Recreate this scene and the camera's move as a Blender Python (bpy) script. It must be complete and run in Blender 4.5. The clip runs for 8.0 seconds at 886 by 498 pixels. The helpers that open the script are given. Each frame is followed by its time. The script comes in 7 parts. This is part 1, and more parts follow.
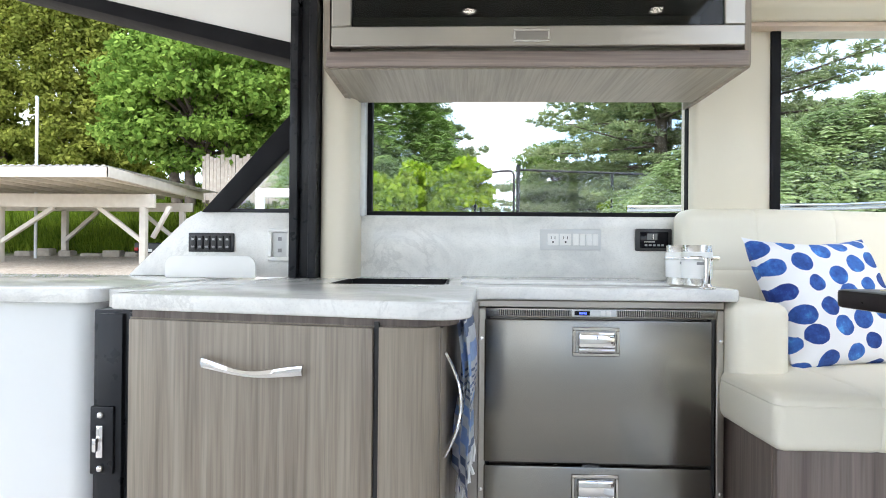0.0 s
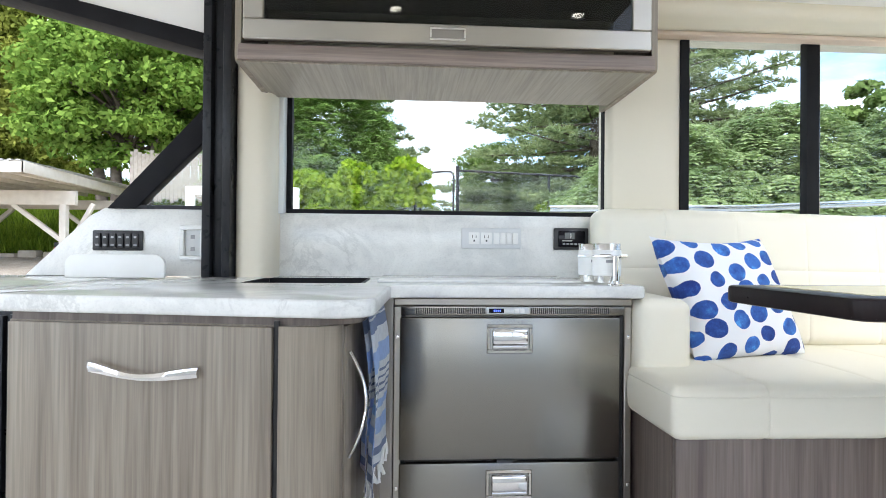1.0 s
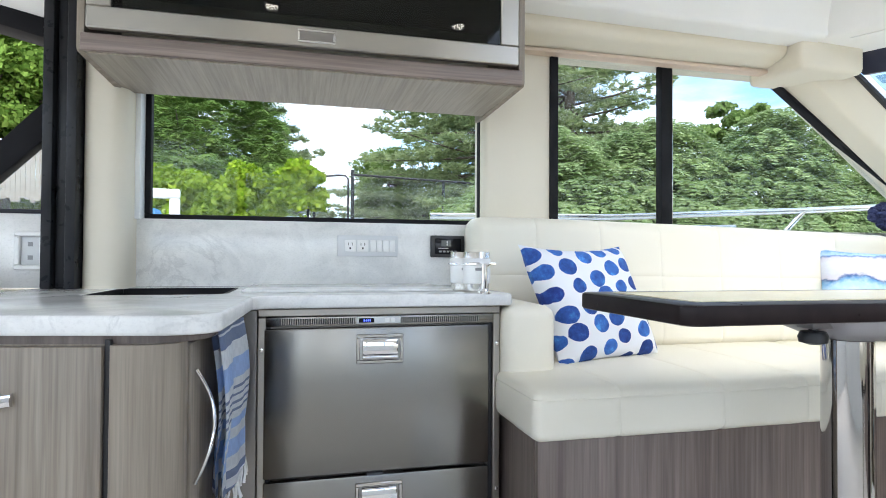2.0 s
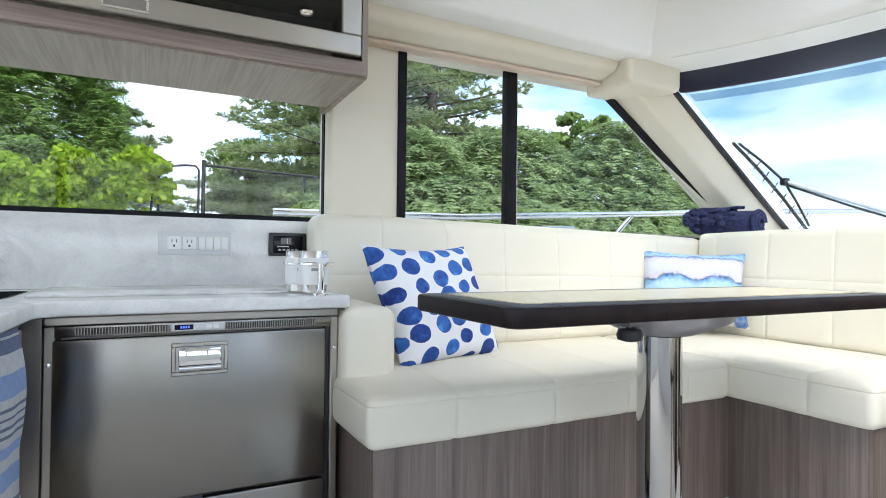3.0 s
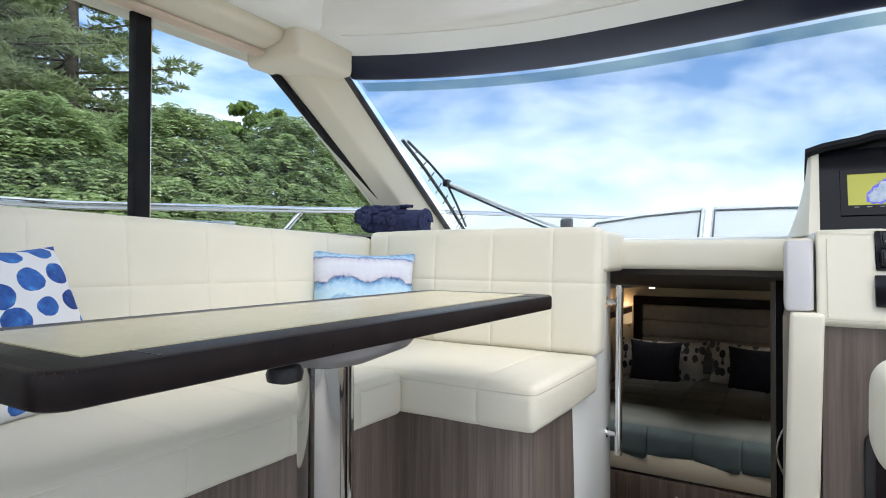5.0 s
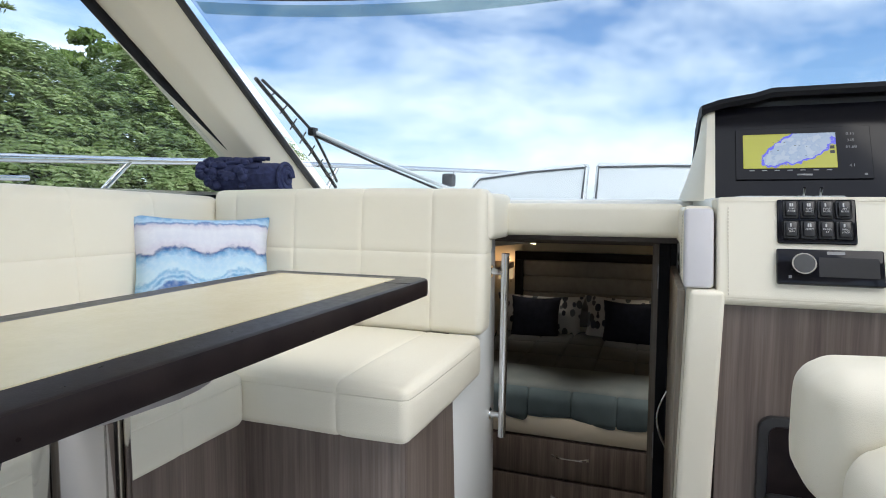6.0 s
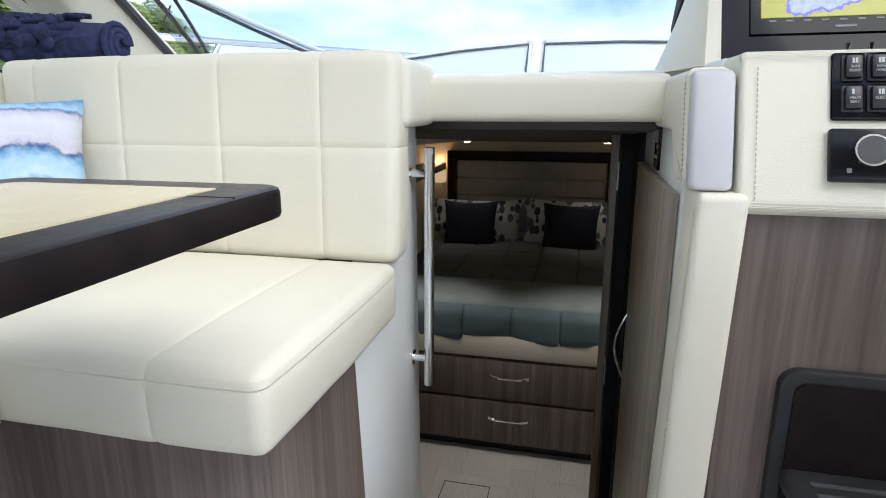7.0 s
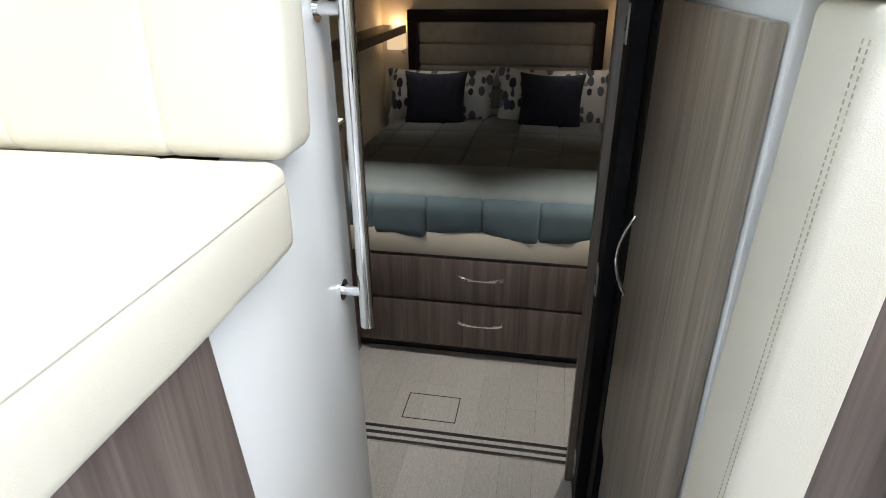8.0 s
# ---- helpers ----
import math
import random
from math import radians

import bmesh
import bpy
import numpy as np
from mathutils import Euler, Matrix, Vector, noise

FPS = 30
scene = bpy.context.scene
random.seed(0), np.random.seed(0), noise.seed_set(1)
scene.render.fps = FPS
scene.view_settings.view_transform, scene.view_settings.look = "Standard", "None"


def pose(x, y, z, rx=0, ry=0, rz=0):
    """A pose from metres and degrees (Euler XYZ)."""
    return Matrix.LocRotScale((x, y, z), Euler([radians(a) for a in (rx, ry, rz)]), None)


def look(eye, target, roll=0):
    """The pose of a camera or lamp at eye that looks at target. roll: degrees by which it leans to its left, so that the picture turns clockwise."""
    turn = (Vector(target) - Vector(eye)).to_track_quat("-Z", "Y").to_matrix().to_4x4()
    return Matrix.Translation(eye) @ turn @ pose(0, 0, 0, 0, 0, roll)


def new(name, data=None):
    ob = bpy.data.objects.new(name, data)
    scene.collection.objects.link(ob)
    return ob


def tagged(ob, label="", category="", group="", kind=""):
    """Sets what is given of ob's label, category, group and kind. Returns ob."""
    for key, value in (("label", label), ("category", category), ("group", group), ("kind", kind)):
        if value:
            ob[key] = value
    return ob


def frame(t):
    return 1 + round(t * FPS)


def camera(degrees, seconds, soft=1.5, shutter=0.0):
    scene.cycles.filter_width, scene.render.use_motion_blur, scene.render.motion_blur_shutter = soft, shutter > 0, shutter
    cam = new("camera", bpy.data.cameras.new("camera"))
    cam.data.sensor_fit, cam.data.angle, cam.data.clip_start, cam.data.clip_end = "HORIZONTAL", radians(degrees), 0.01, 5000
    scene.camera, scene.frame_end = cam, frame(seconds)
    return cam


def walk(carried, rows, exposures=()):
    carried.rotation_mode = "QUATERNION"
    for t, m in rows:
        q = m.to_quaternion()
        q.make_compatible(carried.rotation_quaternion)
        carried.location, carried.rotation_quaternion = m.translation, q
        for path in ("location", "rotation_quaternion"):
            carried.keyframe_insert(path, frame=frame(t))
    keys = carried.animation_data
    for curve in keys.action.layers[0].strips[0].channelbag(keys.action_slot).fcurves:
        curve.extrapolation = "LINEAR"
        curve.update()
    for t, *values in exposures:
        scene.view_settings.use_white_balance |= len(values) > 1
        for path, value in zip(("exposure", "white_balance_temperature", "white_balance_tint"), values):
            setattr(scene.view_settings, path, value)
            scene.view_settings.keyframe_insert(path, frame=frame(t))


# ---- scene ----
cam = camera(75.2, 8.0, 0.95)
PATH = [
    (0, (-0.037, -0.125, 0.989), (-0.11, 1.873, 1.0), 0.5),
    (0.5, (-0.008, -0.124, 0.985), (0.0, 1.876, 0.996), 0.5),
    (1, (0.031, -0.118, 0.984), (0.157, 1.878, 0.998), 0.5),
    (1.2, (0.045, -0.116, 0.988), (0.23, 1.875, 1.005), 0.6),
    (2.3, (0.126, -0.106, 0.995), (0.729, 1.801, 1.03), 0.3),
    (2.5, (0.143, -0.097, 0.996), (0.836, 1.779, 1.03), 0.4),
    (3, (0.185, -0.071, 1.001), (1.096, 1.709, 1.028), 0.6),
    (3.5, (0.228, -0.029, 0.99), (1.35, 1.627, 1.026), 0.6),
    (4, (0.308, 0.025, 0.976), (1.632, 1.523, 1.014), 0.5),
    (4.5, (0.399, 0.11, 0.977), (1.918, 1.411, 1.0), 0.4),
    (5, (0.457, 0.159, 1.017), (2.162, 1.205, 1.041), 0.2),
    (5.2, (0.488, 0.176, 1.037), (2.248, 1.127, 1.047), 0.2),
    (6.3, (0.863, 0.281, 1.065), (2.756, 0.888, 0.841), 0.1),
    (6.5, (0.949, 0.302, 1.052), (2.85, 0.859, 0.773), 0.1),
    (7, (1.201, 0.339, 1.007), (3.088, 0.796, 0.527), -0.2),
    (7.5, (1.431, 0.369, 0.952), (3.27, 0.763, 0.274), -0.4),
    (8, (1.642, 0.385, 0.905), (3.41, 0.725, 0.035), -0.7),
]
EXPOSURE = [(0, 1.15, 6700, 10), (2.5, 0.95, 6420, 10), (4.5, 0.5, 6550, 10), (5.2, 0.38, 6580, 10), (6.5, 0.3, 6600, 10), (7.0, 0.5, 6400, 10), (7.5, 0.8, 6380, 10), (8.0, 1.12, 6380, 10)]
walk(cam, [(t, look(eye, target, roll)) for t, eye, target, roll in PATH], EXPOSURE)

# ---- world and sun: bright broken cloud ----
SUN_EL, SUN_AZ = radians(52), radians(200)
world = bpy.data.worlds.new("sky")
scene.world = world
world.use_nodes = True
wt = world.node_tree
wt.nodes.clear()


def wnode(kind, **kw):
    n = wt.nodes.new(kind)
    for k, v in kw.items():
        n.inputs[k].default_value = v
    return n


w_out = wnode("ShaderNodeOutputWorld")
w_bg = wnode("ShaderNodeBackground", Strength=1.0)
w_sky = wnode("ShaderNodeTexSky")
w_sky.sky_type, w_sky.sun_disc, w_sky.sun_elevation, w_sky.sun_rotation = "NISHITA", False, SUN_EL, SUN_AZ
w_gain = wnode("ShaderNodeMix")
w_gain.data_type, w_gain.blend_type = "RGBA", "MULTIPLY"
w_gain.inputs["Factor"].default_value = 1.0
w_gain.inputs["B"].default_value = (0.155, 0.185, 0.225, 1)
w_tc = wnode("ShaderNodeTexCoord")
w_map = wnode("ShaderNodeMapping", Scale=(1.0, 1.0, 2.6), Location=(0.3, 0.15, 0.1))
w_n1 = wnode("ShaderNodeTexNoise", Scale=2.1, Detail=8.0, Roughness=0.56, Distortion=0.25)
w_ramp = wnode("ShaderNodeValToRGB")
w_ramp.color_ramp.elements[0].position, w_ramp.color_ramp.elements[0].color = 0.35, (0, 0, 0, 1)
w_ramp.color_ramp.elements[1].position, w_ramp.color_ramp.elements[1].color = 0.63, (1, 1, 1, 1)
w_mix = wnode("ShaderNodeMix")
w_mix.data_type = "RGBA"
w_mix.inputs["B"].default_value = (1.66, 1.75, 1.86, 1)
wt.links.new(w_tc.outputs["Generated"], w_map.inputs["Vector"])
wt.links.new(w_map.outputs["Vector"], w_n1.inputs["Vector"])
wt.links.new(w_n1.outputs["Fac"], w_ramp.inputs["Fac"])
wt.links.new(w_ramp.outputs["Color"], w_mix.inputs["Factor"])
wt.links.new(w_sky.outputs["Color"], w_gain.inputs["A"])
wt.links.new(w_gain.outputs["Result"], w_mix.inputs["A"])
wt.links.new(w_mix.outputs["Result"], w_bg.inputs["Color"])
wt.links.new(w_bg.outputs["Background"], w_out.inputs["Surface"])

sun = new("sun", bpy.data.lights.new("sun", "SUN"))
sun.data.energy, sun.data.angle, sun.data.color = 2.0, radians(55), (1.0, 0.95, 0.87)
sun.matrix_world = look((0, 0, 0), (-math.sin(SUN_AZ) * math.cos(SUN_EL), -math.cos(SUN_AZ) * math.cos(SUN_EL), -math.sin(SUN_EL)))

# ---- materials ----
def material(name, colour, rough=0.5, metal=0.0, coat=0.0):
    m = bpy.data.materials.new(name)
    m.use_nodes = True
    b = m.node_tree.nodes["Principled BSDF"]
    b.inputs["Base Color"].default_value = (*colour, 1)
    b.inputs["Roughness"].default_value = rough
    b.inputs["Metallic"].default_value = metal
    b.inputs["Coat Weight"].default_value = coat
    return m


def nd(m, kind, **kw):
    n = m.node_tree.nodes.new(kind)
    for k, v in kw.items():
        n.inputs[k].default_value = v
    return n


def link(m, a, b):
    m.node_tree.links.new(a, b)


def bsdf(m):
    return m.node_tree.nodes["Principled BSDF"]


def coords(m, scale=(1, 1, 1), rot=(0, 0, 0), where="Object"):
    tc, mp = nd(m, "ShaderNodeTexCoord"), nd(m, "ShaderNodeMapping", Scale=scale, Rotation=rot)
    link(m, tc.outputs[where], mp.inputs["Vector"])
    return mp.outputs["Vector"]


def ramp(m, fac, stops):
    r = nd(m, "ShaderNodeValToRGB")
    els = r.color_ramp.elements
    while len(els) < len(stops):
        els.new(0.5)
    for e, (p, c) in zip(els, stops):
        e.position, e.color = p, (*c, 1)
    link(m, fac, r.inputs["Fac"])
    return r.outputs["Color"]


def noise_tex(m, vec, scale, detail=4.0, rough=0.5, dist=0.0):
    n = nd(m, "ShaderNodeTexNoise", Scale=scale, Detail=detail, Roughness=rough, Distortion=dist)
    link(m, vec, n.inputs["Vector"])
    return n.outputs["Fac"]


def bump(m, height, strength, distance=0.002):
    b = nd(m, "ShaderNodeBump", Strength=strength, Distance=distance)
    link(m, height, b.inputs["Height"])
    link(m, b.outputs["Normal"], bsdf(m).inputs["Normal"])


def mixed(m, fac, a, b, blend="MIX"):
    x = nd(m, "ShaderNodeMix")
    x.data_type, x.blend_type = "RGBA", blend
    for sock, v in (("Factor", fac), ("A", a), ("B", b)):
        if isinstance(v, (int, float)):
            x.inputs[sock].default_value = v
        elif isinstance(v, tuple):
            x.inputs[sock].default_value = (*v, 1)
        else:
            link(m, v, x.inputs[sock])
    return x.outputs["Result"]


def varied(name, c1, c2, rough, scale, grain=0.0, grain_scale=300, metal=0.0, spread=0.1):
    """Paint, plastic or leather: two near tones at a large scale, grain as relief at a small one."""
    m = material(name, c1, rough, metal)
    v = coords(m)
    link(m, ramp(m, noise_tex(m, v, scale), [(0.35, c1), (0.65, c2)]), bsdf(m).inputs["Base Color"])
    r = nd(m, "ShaderNodeMapRange", **{"To Min": rough - spread, "To Max": rough + spread})
    link(m, noise_tex(m, v, scale * 4), r.inputs["Value"])
    link(m, r.outputs["Result"], bsdf(m).inputs["Roughness"])
    if grain:
        bump(m, noise_tex(m, v, grain_scale, 3), grain, 0.001)
    return m


def vinyl(name, c1, c2):
    m = varied(name, c1, c2, 0.48, 3.0)
    v = coords(m)
    vo = nd(m, "ShaderNodeTexVoronoi", Scale=700.0)
    link(m, v, vo.inputs["Vector"])
    soft = noise_tex(m, v, 9, 3)
    h = nd(m, "ShaderNodeMath")
    h.operation = "MULTIPLY_ADD"
    link(m, soft, h.inputs[0])
    h.inputs[1].default_value = 6.0
    link(m, vo.outputs["Distance"], h.inputs[2])
    bump(m, h.outputs[0], 0.25, 0.0012)
    return m


def woodgrain(name, dark, mid, light, axis=2):
    m = material(name, mid, 0.42)
    sc = [34.0, 34.0, 34.0]
    sc[axis] = 1.1
    v = coords(m, tuple(sc))
    sc2 = [150.0, 150.0, 150.0]
    sc2[axis] = 4.0
    v2 = coords(m, tuple(sc2))
    big = ramp(m, noise_tex(m, v, 1.0, 5, 0.6, 0.3), [(0.28, dark), (0.5, mid), (0.72, light)])
    fine = noise_tex(m, v2, 1.0, 3, 0.6)
    streak = ramp(m, fine, [(0.3, (0.62, 0.61, 0.6)), (0.6, (1.0, 1.0, 1.0))])
    link(m, mixed(m, 0.75, big, streak, "MULTIPLY"), bsdf(m).inputs["Base Color"])
    bump(m, fine, 0.25, 0.0008)
    return m


def marble(name):
    m = material(name, (0.8, 0.8, 0.79), 0.12)
    v = coords(m, (1.0, 1.0, 1.25), (0.2, 0.3, 0.1))
    cloud = ramp(m, noise_tex(m, v, 6.0, 8, 0.65, 0.6), [(0.3, (0.63, 0.63, 0.61)), (0.52, (0.79, 0.785, 0.755)), (0.7, (0.86, 0.855, 0.825))])
    vein = noise_tex(m, v, 4.0, 9, 0.66, 0.7)
    vm = ramp(m, vein, [(0.47, (1, 1, 1)), (0.5, (0.82, 0.82, 0.82)), (0.53, (1, 1, 1))])
    patch = ramp(m, noise_tex(m, v, 3.0, 2), [(0.5, (0, 0, 0)), (0.62, (1, 1, 1))])
    veins = mixed(m, patch, (1.0, 1.0, 1.0), vm)
    speck = ramp(m, noise_tex(m, v, 160, 2), [(0.3, (0.93, 0.93, 0.93)), (0.5, (1, 1, 1))])
    link(m, mixed(m, 1.0, mixed(m, 1.0, cloud, veins, "MULTIPLY"), speck, "MULTIPLY"), bsdf(m).inputs["Base Color"])
    return m


def brushed(name, c, rough=0.3, axis=0):
    m = material(name, c, rough, 1.0)
    sc = [900.0, 900.0, 900.0]
    sc[axis] = 3.0
    n = noise_tex(m, coords(m, tuple(sc)), 1.0, 3)
    r = nd(m, "ShaderNodeMapRange", **{"To Min": rough - 0.015, "To Max": rough + 0.02})
    link(m, n, r.inputs["Value"])
    link(m, r.outputs["Result"], bsdf(m).inputs["Roughness"])
    bump(m, n, 0.004, 0.0004)
    bsdf(m).inputs["Anisotropic"].default_value = 0.75
    bsdf(m).inputs["Anisotropic Rotation"].default_value = 0.25
    tg = nd(m, "ShaderNodeTangent")
    tg.direction_type, tg.axis = "RADIAL", "Z"
    link(m, tg.outputs[0], bsdf(m).inputs["Tangent"])
    return m


def glass(name, tint, gloss=0.06):
    m = bpy.data.materials.new(name)
    m.use_nodes = True
    t = m.node_tree
    t.nodes.clear()
    out, mix = nd(m, "ShaderNodeOutputMaterial"), nd(m, "ShaderNodeMixShader")
    tr, gl = nd(m, "ShaderNodeBsdfTransparent", Color=(*tint, 1)), nd(m, "ShaderNodeBsdfGlossy", Roughness=0.01)
    lw = nd(m, "ShaderNodeLayerWeight", Blend=0.5)
    pw = nd(m, "ShaderNodeMath")
    pw.operation = "POWER"
    link(m, lw.outputs["Facing"], pw.inputs[0])
    pw.inputs[1].default_value = 4.0
    ma = nd(m, "ShaderNodeMath")
    ma.operation = "MULTIPLY_ADD"
    link(m, pw.outputs[0], ma.inputs[0])
    ma.inputs[1].default_value, ma.inputs[2].default_value = 0.25, gloss * 0.4
    link(m, ma.outputs[0], mix.inputs[0])
    link(m, tr.outputs[0], mix.inputs[1])
    link(m, gl.outputs[0], mix.inputs[2])
    link(m, mix.outputs[0], out.inputs[0])
    return m


def glowing(name, colour, strength):
    m = material(name, colour, 0.5)
    bsdf(m).inputs["Emission Color"].default_value = (*colour, 1)
    bsdf(m).inputs["Emission Strength"].default_value = strength
    return m


CREAM = vinyl("cream_vinyl", (0.80, 0.755, 0.63), (0.835, 0.79, 0.665))
CREAM_WALL = varied("cream_wall_vinyl", (0.76, 0.70, 0.57), (0.79, 0.73, 0.60), 0.6, 2.5, 0.2, 500)
GREY_VINYL = vinyl("grey_vinyl", (0.55, 0.54, 0.56), (0.58, 0.57, 0.59))
STITCH = varied("stitching", (0.50, 0.45, 0.36), (0.55, 0.5, 0.4), 0.8, 60)
HEADLINER = varied("white_headliner", (0.87, 0.86, 0.83), (0.90, 0.89, 0.86), 0.7, 3, 0.15, 400)
GELCOAT = varied("white_gelcoat", (0.80, 0.82, 0.82), (0.84, 0.855, 0.85), 0.22, 1.5, 0.0)
WOOD = woodgrain("taupe_woodgrain", (0.195, 0.158, 0.12), (0.29, 0.242, 0.188), (0.38, 0.325, 0.255))
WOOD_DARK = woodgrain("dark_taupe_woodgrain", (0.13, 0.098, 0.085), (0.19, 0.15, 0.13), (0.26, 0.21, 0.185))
# lighter copy of WOOD: light on the folded door panel put into the colour
WOOD_LIT = woodgrain("lit_taupe_woodgrain", (0.27, 0.225, 0.18), (0.38, 0.325, 0.26), (0.47, 0.41, 0.335))
WOOD_FLAT = woodgrain("taupe_woodgrain_along", (0.30, 0.262, 0.208), (0.342, 0.298, 0.238), (0.385, 0.34, 0.275), 1)
WOOD_SILL = woodgrain("taupe_woodgrain_trim", (0.20, 0.15, 0.13), (0.28, 0.22, 0.19), (0.36, 0.29, 0.25), 0)
MARBLE = marble("pale_grey_marble")
STEEL = brushed("brushed_steel", (0.285, 0.275, 0.25), 0.25, 0)
STEEL_DARK = brushed("brushed_dark_steel", (0.30, 0.28, 0.26), 0.32, 2)
STEEL_WARM = brushed("brushed_warm_steel", (0.40, 0.375, 0.33), 0.34, 0)
CHROME = material("chrome", (0.86, 0.86, 0.87), 0.05, 1.0)
SATIN = material("satin_nickel", (0.66, 0.64, 0.60), 0.22, 1.0)
BLACK = varied("black_satin", (0.012, 0.012, 0.014), (0.02, 0.02, 0.022), 0.35, 12)
BLACK_ALU = varied("black_anodised", (0.016, 0.017, 0.02), (0.025, 0.026, 0.03), 0.3, 8, 0.1, 600)
BLACK_GLOSS = material("black_gloss", (0.006, 0.006, 0.009), 0.08)
bsdf(BLACK_GLOSS).inputs["Specular IOR Level"].default_value = 0.22
NAVY_BAND = varied("navy_band", (0.010, 0.012, 0.034), (0.013, 0.015, 0.040), 0.34, 1.5, 0.0, 300, 0.0, 0.03)
ESPRESSO = varied("dark_brown_edge", (0.014, 0.010, 0.011), (0.022, 0.016, 0.016), 0.32, 20, 0.12, 500)
bsdf(ESPRESSO).inputs["Specular IOR Level"].default_value = 0.13
LAMINATE = varied("beige_laminate", (0.69, 0.61, 0.41), (0.71, 0.63, 0.43), 0.22, 30, 0.04, 800, 0.0, 0.03)
PLASTIC_WHITE = varied("white_plastic", (0.80, 0.80, 0.78), (0.83, 0.83, 0.81), 0.35, 10)
PLASTIC_GREY = varied("pale_grey_plastic", (0.62, 0.63, 0.63), (0.66, 0.67, 0.67), 0.4, 10)
PLASTIC_BLACK = varied("black_plastic", (0.02, 0.02, 0.022), (0.03, 0.03, 0.033), 0.45, 10, 0.1, 500)
MATT_BLACK = varied("matt_black_coat", (0.010, 0.010, 0.012), (0.016, 0.016, 0.018), 0.6, 8, 0.15, 400)
bsdf(MATT_BLACK).inputs["Specular IOR Level"].default_value = 0.14
bsdf(BLACK_ALU).inputs["Specular IOR Level"].default_value = 0.22
DARK_GREY = varied("dark_grey_rubber", (0.05, 0.052, 0.055), (0.07, 0.072, 0.075), 0.6, 10)
MARK_WHITE = material("white_marking", (0.5, 0.5, 0.5), 0.5)
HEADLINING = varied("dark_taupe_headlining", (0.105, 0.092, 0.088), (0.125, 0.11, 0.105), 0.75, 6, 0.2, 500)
MARK_GREY = material("grey_marking", (0.28, 0.28, 0.29), 0.5)
TINTED = glass("tinted_window_glass", (0.76, 0.795, 0.81))
SIDE_GLASS = glass("side_window_glass", (0.87, 0.90, 0.905), 0.03)
CLEAR = glass("clear_glass", (0.93, 0.95, 0.94))
SMOKED = glass("smoked_glass", (0.42, 0.44, 0.43))


# ---- building helpers ----
def thing(name, at=(0, 0, 0), label="", category="", group="", kind=""):
    """An Empty at the base of a thing, for its parts."""
    e = new(name)
    e.location = at
    e.empty_display_size = 0.05
    return tagged(e, label, category, group, kind)


def part(name, bm, mat, parent=None, label="", smooth=True):
    """Links a bmesh, laid out in the world, as one mesh under a thing or part."""
    me = bpy.data.meshes.new(name)
    bm.to_mesh(me)
    bm.free()
    for m in (mat if isinstance(mat, (list, tuple)) else [mat]):
        me.materials.append(m)
    if smooth:
        me.polygons.foreach_set("use_smooth", [True] * len(me.polygons))
        me.set_sharp_from_angle(angle=radians(38))
    ob = new(name, me)
    if parent is not None:
        ob.parent = parent
        if parent.type == "EMPTY":
            ob.matrix_parent_inverse = Matrix.Translation(-Vector(parent.location))
    return tagged(ob, label)


def solo(name, bm, mat, label, category, group="", kind="", smooth=True):
    return tagged(part(name, bm, mat, None, "", smooth), label, category, group, kind)


def structure(name, bm, mat, label="", category="", smooth=True):
    return tagged(part(name, bm, mat, None, "", smooth), label, category, "", "structure")


def box(x0, x1, y0, y1, z0, z1, r=0.0, seg=2, bm=None):
    """A box with rounded edges; added to bm where one is given."""
    b = bmesh.new()
    bmesh.ops.create_cube(b, size=1)
    for v in b.verts:
        v.co = Vector((x0 + (v.co.x + 0.5) * (x1 - x0), y0 + (v.co.y + 0.5) * (y1 - y0), z0 + (v.co.z + 0.5) * (z1 - z0)))
    if r:
        bmesh.ops.bevel(b, geom=b.edges[:], offset=r, segments=seg, profile=0.5, affect="EDGES")
    return merge(bm, b)


def merge(bm, b):
    if bm is None:
        return b
    me = bpy.data.meshes.new("tmp")
    b.to_mesh(me)
    b.free()
    bm.from_mesh(me)
    bpy.data.meshes.remove(me)
    return bm


def prism(points, axis, a, b_, r=0.0, seg=2, bm=None):
    """A polygon in the two other axes (in xyz order), drawn out along an axis from a to b_."""
    b = bmesh.new()

    def co(p, h):
        q = list(p)
        q.insert(axis, h)
        return q
    lo = [b.verts.new(co(p, a)) for p in points]
    hi = [b.verts.new(co(p, b_)) for p in points]
    n = len(points)
    b.faces.new(lo)
    b.faces.new(hi[::-1])
    for i in range(n):
        b.faces.new((lo[i], hi[i], hi[(i + 1) % n], lo[(i + 1) % n]))
    bmesh.ops.recalc_face_normals(b, faces=b.faces[:])
    if r:
        bmesh.ops.bevel(b, geom=b.edges[:], offset=r, segments=seg, profile=0.5, affect="EDGES")
    return merge(bm, b)


def rounded(points, radii, n=6):
    """A polygon with its corners rounded, one radius a corner."""
    out = []
    k = len(points)
    for i, r in enumerate(radii):
        p, a, c = Vector(points[i]), Vector(points[i - 1]), Vector(points[(i + 1) % k])
        if r <= 0:
            out.append(tuple(p))
            continue
        u, v = (a - p).normalized(), (c - p).normalized()
        half = math.acos(max(-1, min(1, u.dot(v)))) / 2
        d = r / math.tan(half)
        centre = p + (u + v).normalized() * (r / math.sin(half))
        s, e = p + u * d - centre, p + v * d - centre
        a0 = math.atan2(s.y, s.x)
        turn = (math.atan2(e.y, e.x) - a0 + math.pi) % (2 * math.pi) - math.pi
        for j in range(n + 1):
            a1 = a0 + turn * j / n
            out.append((centre.x + r * math.cos(a1), centre.y + r * math.sin(a1)))
    return out


